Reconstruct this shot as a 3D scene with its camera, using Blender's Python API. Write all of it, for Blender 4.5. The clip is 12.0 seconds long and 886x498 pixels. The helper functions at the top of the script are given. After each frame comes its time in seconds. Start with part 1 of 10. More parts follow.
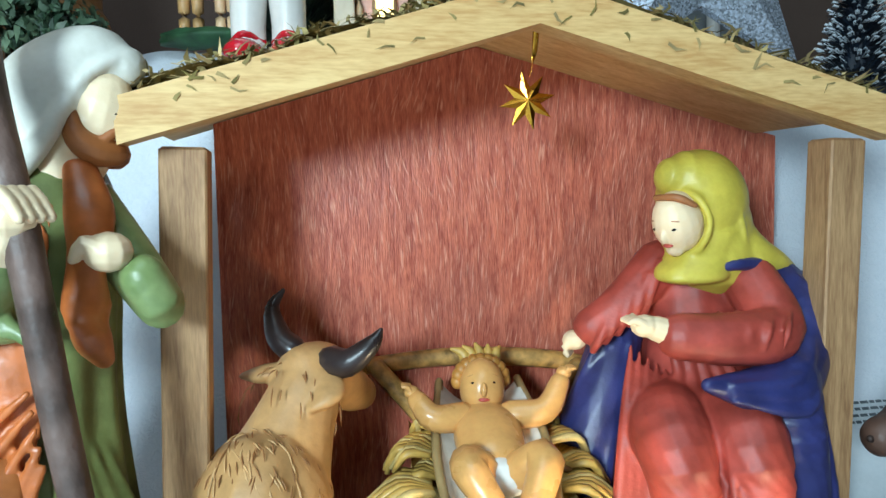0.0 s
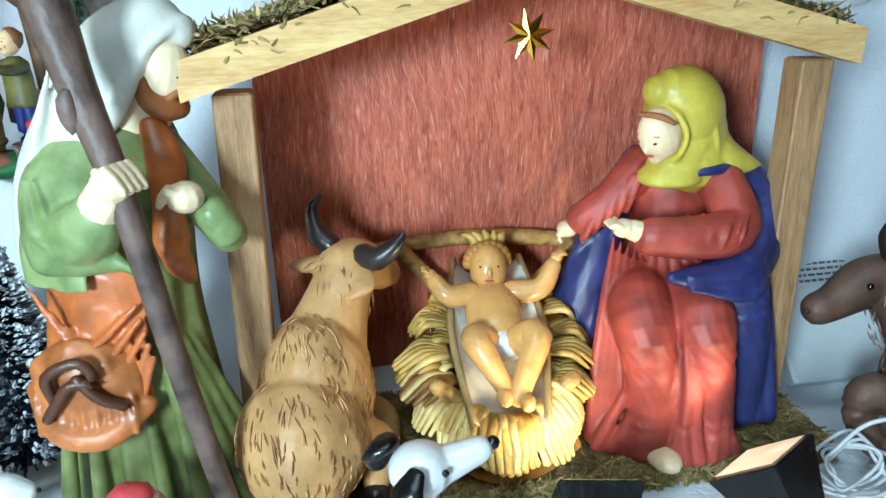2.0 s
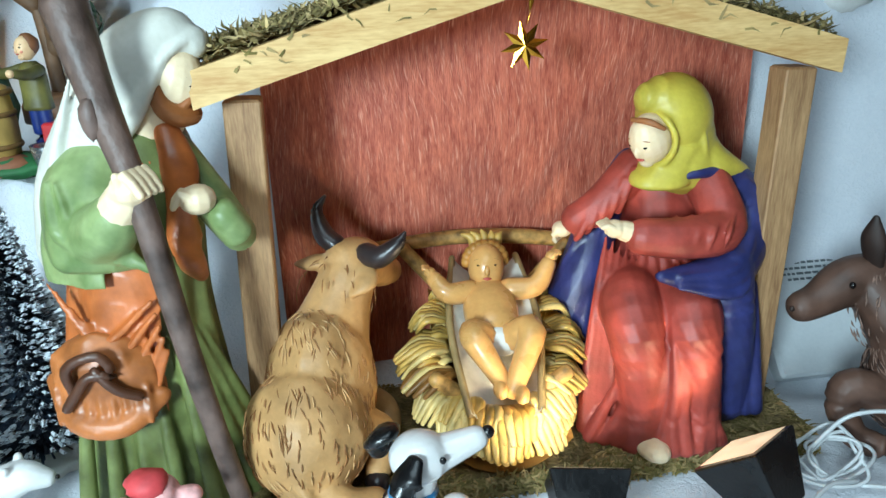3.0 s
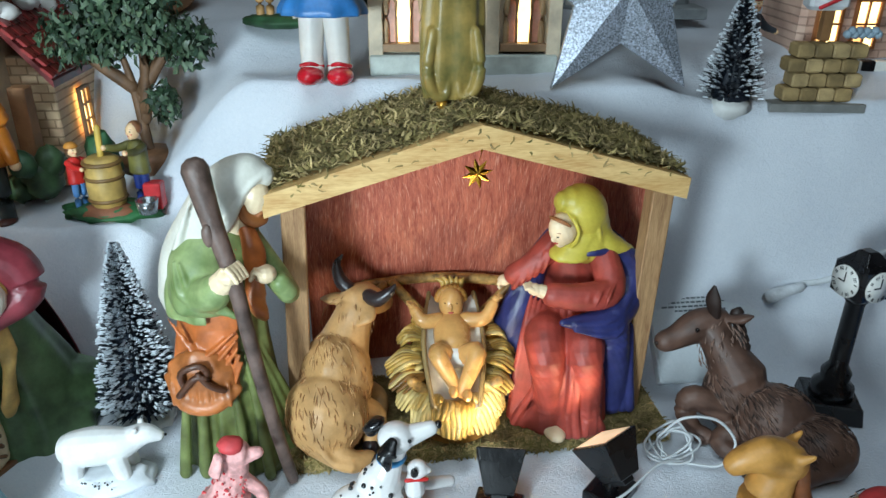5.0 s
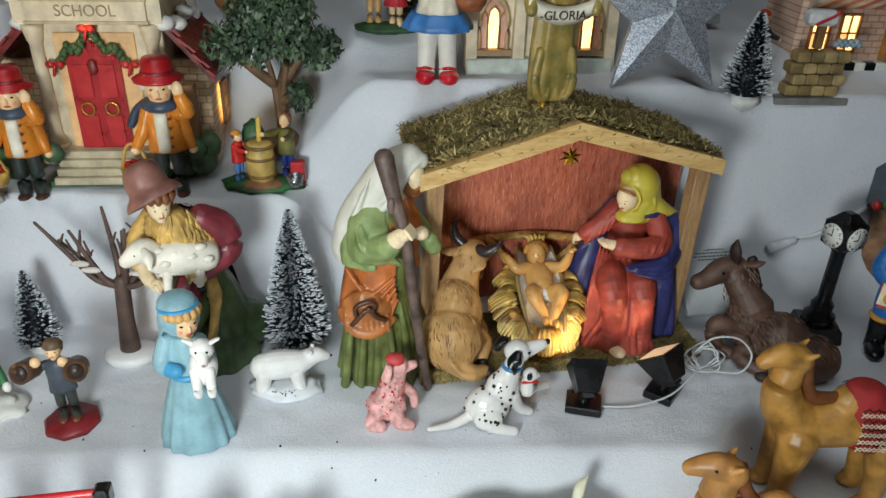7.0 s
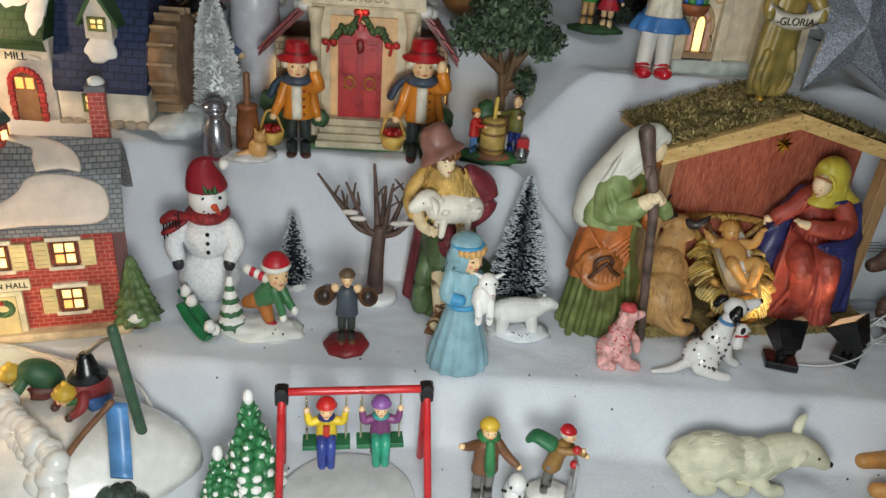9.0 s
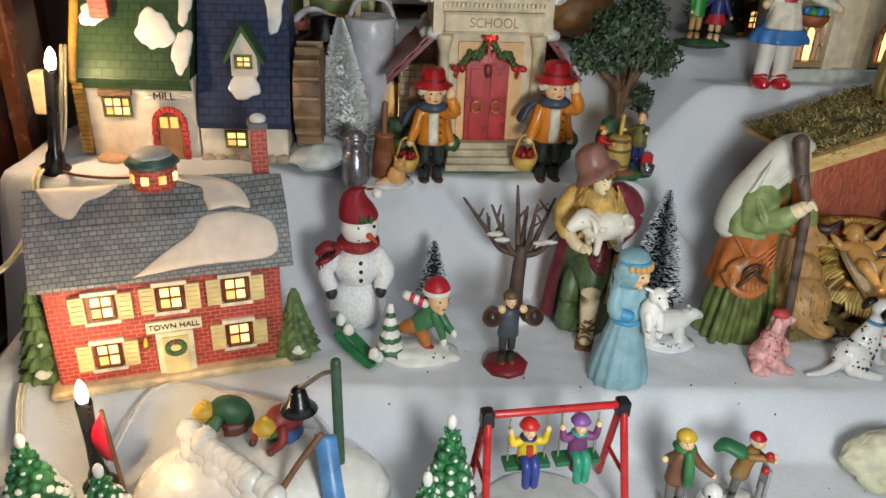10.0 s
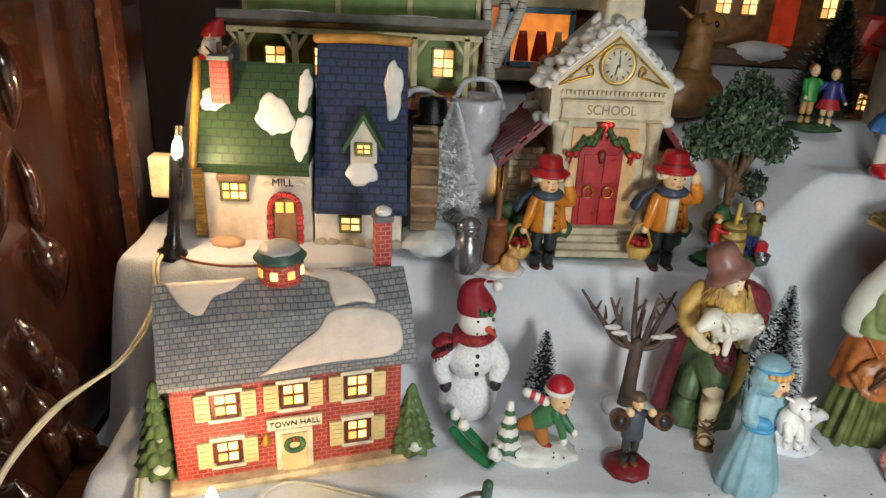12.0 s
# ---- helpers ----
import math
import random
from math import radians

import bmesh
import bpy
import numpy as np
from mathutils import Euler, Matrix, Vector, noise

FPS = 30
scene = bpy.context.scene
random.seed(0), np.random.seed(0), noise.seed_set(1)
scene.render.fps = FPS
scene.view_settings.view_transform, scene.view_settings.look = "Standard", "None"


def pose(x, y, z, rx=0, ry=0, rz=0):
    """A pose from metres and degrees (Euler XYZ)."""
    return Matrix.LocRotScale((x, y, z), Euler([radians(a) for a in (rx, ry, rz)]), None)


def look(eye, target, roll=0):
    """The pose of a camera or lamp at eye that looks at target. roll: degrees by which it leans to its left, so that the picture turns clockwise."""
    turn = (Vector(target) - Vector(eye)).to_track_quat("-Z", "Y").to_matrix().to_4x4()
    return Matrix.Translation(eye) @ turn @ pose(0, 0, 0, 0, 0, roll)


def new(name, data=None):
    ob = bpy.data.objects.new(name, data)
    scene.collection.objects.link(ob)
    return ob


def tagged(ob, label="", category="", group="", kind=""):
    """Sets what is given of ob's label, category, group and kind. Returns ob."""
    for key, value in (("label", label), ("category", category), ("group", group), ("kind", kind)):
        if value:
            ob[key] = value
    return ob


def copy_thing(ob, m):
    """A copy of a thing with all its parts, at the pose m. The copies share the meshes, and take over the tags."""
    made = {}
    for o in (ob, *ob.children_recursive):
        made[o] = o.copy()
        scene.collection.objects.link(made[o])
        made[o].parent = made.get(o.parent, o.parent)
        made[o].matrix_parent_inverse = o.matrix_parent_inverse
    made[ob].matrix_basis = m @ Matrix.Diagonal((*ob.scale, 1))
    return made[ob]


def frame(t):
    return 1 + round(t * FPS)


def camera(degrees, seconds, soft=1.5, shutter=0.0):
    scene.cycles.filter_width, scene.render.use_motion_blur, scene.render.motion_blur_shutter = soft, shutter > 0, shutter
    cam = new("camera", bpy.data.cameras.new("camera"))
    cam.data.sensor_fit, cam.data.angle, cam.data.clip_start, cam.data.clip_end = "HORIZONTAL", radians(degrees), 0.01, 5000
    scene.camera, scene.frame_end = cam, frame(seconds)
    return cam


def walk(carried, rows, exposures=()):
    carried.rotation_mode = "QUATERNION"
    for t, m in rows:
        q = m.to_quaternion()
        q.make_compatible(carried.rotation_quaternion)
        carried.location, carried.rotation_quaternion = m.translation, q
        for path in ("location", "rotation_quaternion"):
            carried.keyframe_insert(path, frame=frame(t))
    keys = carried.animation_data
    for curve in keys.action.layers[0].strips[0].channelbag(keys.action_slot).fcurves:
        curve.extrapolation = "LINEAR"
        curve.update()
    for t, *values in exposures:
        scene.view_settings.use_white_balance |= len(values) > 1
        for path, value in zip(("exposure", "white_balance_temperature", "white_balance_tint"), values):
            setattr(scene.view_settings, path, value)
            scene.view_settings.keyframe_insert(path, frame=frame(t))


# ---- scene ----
cam = camera(61.6, 12.0)
PATH = [
    (0, (0.032, 0.197, 0.198), (0.101, 2.19, 0.043), -1.2),
    (0.5, (0.022, 0.19, 0.21), (0.076, 2.144, -0.213), -1.6),
    (1, (0.025, 0.187, 0.229), (0.056, 2.085, -0.399), -1.9),
    (1.5, (0.032, 0.166, 0.247), (0.029, 2.049, -0.427), -2.4),
    (2, (0.034, 0.149, 0.263), (0.042, 2.026, -0.428), -2.0),
    (2.5, (0.036, 0.139, 0.272), (0.031, 2.016, -0.419), -1.9),
    (2.7, (0.035, 0.136, 0.27), (0.034, 2.013, -0.422), -2.0),
    (4.3, (0.051, 0.08, 0.338), (0.043, 1.913, -0.463), -0.7),
    (4.5, (0.054, 0.051, 0.364), (0.024, 1.877, -0.451), -0.6),
    (5, (0.057, -0.019, 0.42), (0.047, 1.792, -0.428), 0.6),
    (5.5, (0.045, -0.063, 0.453), (0.06, 1.736, -0.421), 1.5),
    (6, (0.017, -0.104, 0.473), (0.04, 1.67, -0.451), 1.5),
    (6.5, (-0.029, -0.149, 0.487), (0.058, 1.612, -0.457), 2.6),
    (7, (-0.083, -0.186, 0.503), (0.01, 1.574, -0.441), 1.7),
    (7.2, (-0.107, -0.202, 0.509), (-0.008, 1.557, -0.44), 2.0),
    (8.8, (-0.299, -0.313, 0.488), (-0.214, 1.465, -0.423), 4.3),
    (9, (-0.329, -0.318, 0.486), (-0.278, 1.469, -0.411), 4.6),
    (9.5, (-0.432, -0.322, 0.494), (-0.387, 1.475, -0.382), 2.3),
    (10, (-0.521, -0.325, 0.491), (-0.435, 1.476, -0.374), 2.2),
    (10.5, (-0.616, -0.336, 0.483), (-0.521, 1.477, -0.357), 3.0),
    (11, (-0.648, -0.344, 0.502), (-0.585, 1.486, -0.303), 3.6),
    (11.5, (-0.634, -0.335, 0.516), (-0.639, 1.497, -0.286), 4.1),
    (12, (-0.637, -0.276, 0.542), (-0.605, 1.561, -0.249), 2.7),
]
EXPOSURES = [(0.0, 0.34, 5350, -6), (1.5, 0.5, 5150, -8), (2.7, 0.42, 5350, -7), (5.5, 0.08, 5800, 0), (7.2, -0.4, 6600, 5), (9.0, -0.74, 6700, 7), (10.5, -0.72, 6850, 8), (11.4, -0.8, 6850, 8), (12.0, -0.62, 6850, 8)]
walk(cam, [(t, look(eye, target, roll)) for t, eye, target, roll in PATH], EXPOSURES)

# ---- world and lights ----
world = bpy.data.worlds.new("room_gloom")
scene.world = world
world.use_nodes = True
world.node_tree.nodes["Background"].inputs[0].default_value = (0.75, 0.86, 1.0, 1)
world.node_tree.nodes["Background"].inputs[1].default_value = 0.12


def area_lamp(name, eye, target, size, watts, rgb=(1, 1, 1)):
    data = bpy.data.lights.new(name, "AREA")
    data.shape, data.size, data.energy, data.color = "DISK", size, watts, rgb
    ob = new(name, data)
    ob.matrix_world = look(eye, target)
    return ob


def point_lamp(name, eye, radius, watts, rgb=(1, 1, 1)):
    data = bpy.data.lights.new(name, "POINT")
    data.shadow_soft_size, data.energy, data.color = radius, watts, rgb
    ob = new(name, data)
    ob.location = eye
    return ob


area_lamp("hand_torch", (-0.3, -0.35, 0.34), (-0.25, 0.5, 0.03), 0.2, 8.0, (0.93, 0.98, 1.0))
# Wide soft fill added overhead to lift the shadows; no fixture hangs there.
area_lamp("overhead_fill", (-0.2, -0.35, 1.7), (-0.2, 0.4, 0.0), 1.2, 10.5, (0.93, 0.97, 1.0))

# ---- materials ----


def lin(c):
    return c / 12.92 if c <= 0.04045 else ((c + 0.055) / 1.055) ** 2.4


def rgb(r, g, b):
    return (lin(r / 255), lin(g / 255), lin(b / 255), 1.0)


def base_mat(name):
    m = bpy.data.materials.new(name)
    m.use_nodes = True
    return m, m.node_tree.nodes, m.node_tree.links, m.node_tree.nodes["Principled BSDF"]


def paint(name, col, rough=0.42, var=0.16, scale=55.0, bump=0.12, metal=0.0, coat=0.0, fine=420.0, second=None):
    """Hand-painted surface: broad brush variation, fine grain and a little relief."""
    m, nodes, links, bsdf = base_mat(name)
    tex = nodes.new("ShaderNodeTexCoord")
    broad, grain = nodes.new("ShaderNodeTexNoise"), nodes.new("ShaderNodeTexNoise")
    broad.inputs["Scale"].default_value, grain.inputs["Scale"].default_value = scale, fine
    broad.inputs["Detail"].default_value, grain.inputs["Detail"].default_value = 3.0, 2.0
    links.new(tex.outputs["Object"], broad.inputs["Vector"])
    links.new(tex.outputs["Object"], grain.inputs["Vector"])
    ramp = nodes.new("ShaderNodeValToRGB")
    dark = second or [c * (1 - 2 * var) for c in col[:3]]
    light = [min(1.0, c * (1 + var) + 0.01 * var) for c in col[:3]]
    ramp.color_ramp.elements[0].color = (*dark[:3], 1)
    ramp.color_ramp.elements[1].color = (*light, 1)
    ramp.color_ramp.elements[0].position, ramp.color_ramp.elements[1].position = 0.3, 0.68
    links.new(broad.outputs["Fac"], ramp.inputs["Fac"])
    mix = nodes.new("ShaderNodeMixRGB")
    mix.blend_type, mix.inputs[0].default_value = "OVERLAY", 0.12
    links.new(ramp.outputs["Color"], mix.inputs[1])
    links.new(grain.outputs["Fac"], mix.inputs[2])
    links.new(mix.outputs[0], bsdf.inputs["Base Color"])
    rr = nodes.new("ShaderNodeMapRange")
    rr.inputs["To Min"].default_value, rr.inputs["To Max"].default_value = max(0.04, rough - 0.12), min(1, rough + 0.12)
    links.new(broad.outputs["Fac"], rr.inputs["Value"])
    links.new(rr.outputs["Result"], bsdf.inputs["Roughness"])
    bsdf.inputs["Metallic"].default_value = metal
    bsdf.inputs["Coat Weight"].default_value = coat
    bsdf.inputs["Coat Roughness"].default_value = 0.15
    b = nodes.new("ShaderNodeBump")
    b.inputs["Strength"].default_value, b.inputs["Distance"].default_value = bump, 0.0012
    links.new(grain.outputs["Fac"], b.inputs["Height"])
    links.new(b.outputs["Normal"], bsdf.inputs["Normal"])
    return m


def wood(name, light, dark, scale=(60, 6, 60), rough=0.55, bump=0.35, rings=3.0, coat=0.0):
    """Grain drawn out along the second axis of the object."""
    m, nodes, links, bsdf = base_mat(name)
    tex, mp = nodes.new("ShaderNodeTexCoord"), nodes.new("ShaderNodeMapping")
    mp.inputs["Scale"].default_value = scale
    links.new(tex.outputs["Object"], mp.inputs["Vector"])
    n1, n2 = nodes.new("ShaderNodeTexNoise"), nodes.new("ShaderNodeTexNoise")
    n1.inputs["Scale"].default_value, n1.inputs["Detail"].default_value, n1.inputs["Distortion"].default_value = rings, 6, 0.6
    n2.inputs["Scale"].default_value, n2.inputs["Detail"].default_value = rings * 6, 3
    links.new(mp.outputs[0], n1.inputs["Vector"])
    links.new(mp.outputs[0], n2.inputs["Vector"])
    mixv = nodes.new("ShaderNodeMath")
    mixv.operation = "MULTIPLY_ADD"
    mixv.inputs[1].default_value = 0.45
    links.new(n2.outputs["Fac"], mixv.inputs[0])
    half = nodes.new("ShaderNodeMath")
    half.operation, half.inputs[1].default_value = "MULTIPLY", 0.6
    links.new(n1.outputs["Fac"], half.inputs[0])
    links.new(half.outputs[0], mixv.inputs[2])
    ramp = nodes.new("ShaderNodeValToRGB")
    ramp.color_ramp.elements[0].position, ramp.color_ramp.elements[1].position = 0.38, 0.66
    ramp.color_ramp.elements[0].color, ramp.color_ramp.elements[1].color = dark, light
    links.new(mixv.outputs[0], ramp.inputs["Fac"])
    links.new(ramp.outputs[0], bsdf.inputs["Base Color"])
    bsdf.inputs["Roughness"].default_value = rough
    bsdf.inputs["Coat Weight"].default_value = coat
    b = nodes.new("ShaderNodeBump")
    b.inputs["Strength"].default_value, b.inputs["Distance"].default_value = bump, 0.001
    links.new(mixv.outputs[0], b.inputs["Height"])
    links.new(b.outputs["Normal"], bsdf.inputs["Normal"])
    return m


def glow(name, col, strength):
    """A lit pane or bulb; uneven, as a bulb behind thin plastic is."""
    m, nodes, links, bsdf = base_mat(name)
    bsdf.inputs["Base Color"].default_value = col
    bsdf.inputs["Roughness"].default_value = 0.4
    tex, n = nodes.new("ShaderNodeTexCoord"), nodes.new("ShaderNodeTexNoise")
    n.inputs["Scale"].default_value = 40
    links.new(tex.outputs["Object"], n.inputs["Vector"])
    rr = nodes.new("ShaderNodeMapRange")
    rr.inputs["From Min"].default_value, rr.inputs["From Max"].default_value = 0.3, 0.7
    rr.inputs["To Min"].default_value, rr.inputs["To Max"].default_value = strength * 0.6, strength * 1.3
    links.new(n.outputs["Fac"], rr.inputs["Value"])
    bsdf.inputs["Emission Color"].default_value = col
    links.new(rr.outputs["Result"], bsdf.inputs["Emission Strength"])
    return m


def felt(name, col):
    """Fluffy polyester snow blanket."""
    m, nodes, links, bsdf = base_mat(name)
    tex = nodes.new("ShaderNodeTexCoord")
    broad, fuzz = nodes.new("ShaderNodeTexNoise"), nodes.new("ShaderNodeTexNoise")
    broad.inputs["Scale"].default_value, fuzz.inputs["Scale"].default_value = 9, 260
    broad.inputs["Detail"].default_value, fuzz.inputs["Detail"].default_value = 5, 4
    fuzz.inputs["Distortion"].default_value = 1.5
    for n in (broad, fuzz):
        links.new(tex.outputs["Object"], n.inputs["Vector"])
    ramp = nodes.new("ShaderNodeValToRGB")
    ramp.color_ramp.elements[0].position, ramp.color_ramp.elements[1].position = 0.3, 0.7
    ramp.color_ramp.elements[0].color = (col[0] * 0.86, col[1] * 0.87, col[2] * 0.89, 1)
    ramp.color_ramp.elements[1].color = col
    links.new(broad.outputs["Fac"], ramp.inputs["Fac"])
    mix = nodes.new("ShaderNodeMixRGB")
    mix.blend_type, mix.inputs[0].default_value = "OVERLAY", 0.2
    links.new(ramp.outputs[0], mix.inputs[1])
    links.new(fuzz.outputs["Fac"], mix.inputs[2])
    links.new(mix.outputs[0], bsdf.inputs["Base Color"])
    bsdf.inputs["Roughness"].default_value = 0.95
    bsdf.inputs["Sheen Weight"].default_value = 0.3
    bsdf.inputs["Specular IOR Level"].default_value = 0.15
    b = nodes.new("ShaderNodeBump")
    b.inputs["Strength"].default_value, b.inputs["Distance"].default_value = 0.5, 0.002
    links.new(fuzz.outputs["Fac"], b.inputs["Height"])
    links.new(b.outputs["Normal"], bsdf.inputs["Normal"])
    return m


def glitter(name, col, rough=0.25, scale=900.0):
    m, nodes, links, bsdf = base_mat(name)
    tex, vor = nodes.new("ShaderNodeTexCoord"), nodes.new("ShaderNodeTexVoronoi")
    vor.inputs["Scale"].default_value = scale
    links.new(tex.outputs["Object"], vor.inputs["Vector"])
    ramp = nodes.new("ShaderNodeValToRGB")
    ramp.color_ramp.elements[0].color = [c * 0.35 for c in col[:3]] + [1]
    ramp.color_ramp.elements[1].color = [min(1, c * 1.5) for c in col[:3]] + [1]
    sep = nodes.new("ShaderNodeSeparateColor")
    links.new(vor.outputs["Color"], sep.inputs[0])
    links.new(sep.outputs[0], ramp.inputs["Fac"])
    links.new(ramp.outputs[0], bsdf.inputs["Base Color"])
    bsdf.inputs["Metallic"].default_value, bsdf.inputs["Roughness"].default_value = 0.6, rough
    b = nodes.new("ShaderNodeBump")
    b.inputs["Strength"].default_value, b.inputs["Distance"].default_value = 0.9, 0.001
    links.new(sep.outputs[1], b.inputs["Height"])
    links.new(b.outputs["Normal"], bsdf.inputs["Normal"])
    return m


MATS = {}


def P(r, g, b, rough=0.42, **kw):
    """Painted resin of that colour, made once."""
    key = (r, g, b, rough, *sorted(kw.items()))
    if key not in MATS:
        MATS[key] = paint("paint", rgb(r, g, b), rough, **kw)
    return MATS[key]


SNOW = felt("snow_blanket", (0.70, 0.73, 0.78, 1))
RED_PLY = wood("red_plywood", rgb(202, 118, 92), rgb(146, 68, 52), scale=(170, 40, 22), rough=0.34, bump=0.7, rings=1.8)


def add_pores(m, pale, turn):
    """Open pores of rotary-cut veneer: short pale slanting strokes over the stain."""
    nodes, links = m.node_tree.nodes, m.node_tree.links
    bsdf = nodes["Principled BSDF"]
    tex, mp, warp, n = nodes.new("ShaderNodeTexCoord"), nodes.new("ShaderNodeMapping"), nodes.new("ShaderNodeTexNoise"), nodes.new("ShaderNodeTexNoise")
    warp.inputs["Scale"].default_value, warp.inputs["Detail"].default_value = 9.0, 1
    links.new(tex.outputs["Object"], warp.inputs["Vector"])
    push = nodes.new("ShaderNodeVectorMath")
    push.operation = "MULTIPLY_ADD"
    push.inputs[1].default_value = (0.06, 0, 0)
    links.new(warp.outputs["Color"], push.inputs[0])
    links.new(tex.outputs["Object"], push.inputs[2])
    mp.inputs["Scale"].default_value, mp.inputs["Rotation"].default_value = (900, 40, 75), (0, turn, 0)
    links.new(push.outputs[0], mp.inputs["Vector"])
    n.inputs["Scale"].default_value, n.inputs["Detail"].default_value = 1.0, 2
    links.new(mp.outputs[0], n.inputs["Vector"])
    ramp = nodes.new("ShaderNodeValToRGB")
    ramp.color_ramp.elements[0].position, ramp.color_ramp.elements[1].position = 0.56, 0.72
    links.new(n.outputs["Fac"], ramp.inputs["Fac"])
    mix = nodes.new("ShaderNodeMixRGB")
    mix.inputs[2].default_value = pale
    old = bsdf.inputs["Base Color"].links[0].from_socket
    links.new(ramp.outputs[0], mix.inputs[0])
    links.new(old, mix.inputs[1])
    links.new(mix.outputs[0], bsdf.inputs["Base Color"])


add_pores(RED_PLY, rgb(214, 152, 128), 0.16)
PINE = wood("pine", rgb(222, 190, 128), rgb(190, 148, 88), scale=(7, 50, 50), rough=0.6, bump=0.25)
POST_WOOD = wood("post_wood", rgb(186, 150, 106), rgb(138, 104, 70), scale=(70, 70, 7), rough=0.6, bump=0.3)
DARK_WOOD = wood("carved_mahogany", rgb(74, 38, 22), rgb(24, 11, 7), scale=(20, 20, 5), rough=0.22, bump=0.3, coat=0.6)
TABLE_WOOD = wood("table_wood", rgb(96, 60, 38), rgb(52, 30, 18), scale=(4, 40, 40), rough=0.4)
MOSS_A, MOSS_B, MOSS_C = P(164, 147, 94, 0.9, var=0.3), P(126, 114, 66, 0.9, var=0.3), P(192, 170, 118, 0.9, var=0.3)
SNOW_PAINT = P(232, 230, 226, 0.5, var=0.06)
WHITE, BLACK, GOLD = P(226, 224, 216, 0.4, var=0.06), P(18, 18, 20, 0.28, var=0.2), P(196, 150, 60, 0.3, metal=0.7)
SKIN, SKIN_PALE = P(232, 196, 150, 0.4, var=0.07), P(236, 214, 176, 0.42, var=0.06)
BLUSH = P(226, 150, 122, 0.4, var=0.06)
HAIR_BROWN, EYE = P(120, 74, 40, 0.5), P(26, 22, 22, 0.2)
LIP = P(190, 84, 74, 0.4)

# ---- building helpers ----


def catmull(pts, steps):
    """Points of a smooth curve through rows of numbers."""
    pts = np.array(pts, float)
    if len(pts) < 3:
        return np.array([pts[0] + (pts[-1] - pts[0]) * k / steps for k in range(steps + 1)])
    q = np.vstack([2 * pts[0] - pts[1], pts, 2 * pts[-1] - pts[-2]])
    out = []
    for i in range(1, len(q) - 2):
        for k in range(steps):
            u = k / steps
            out.append(0.5 * (2 * q[i] + (q[i + 1] - q[i - 1]) * u + (2 * q[i - 1] - 5 * q[i] + 4 * q[i + 1] - q[i + 2]) * u * u
                              + (3 * q[i] - q[i - 1] - 3 * q[i + 1] + q[i + 2]) * u ** 3))
    out.append(pts[-1])
    return np.array(out)


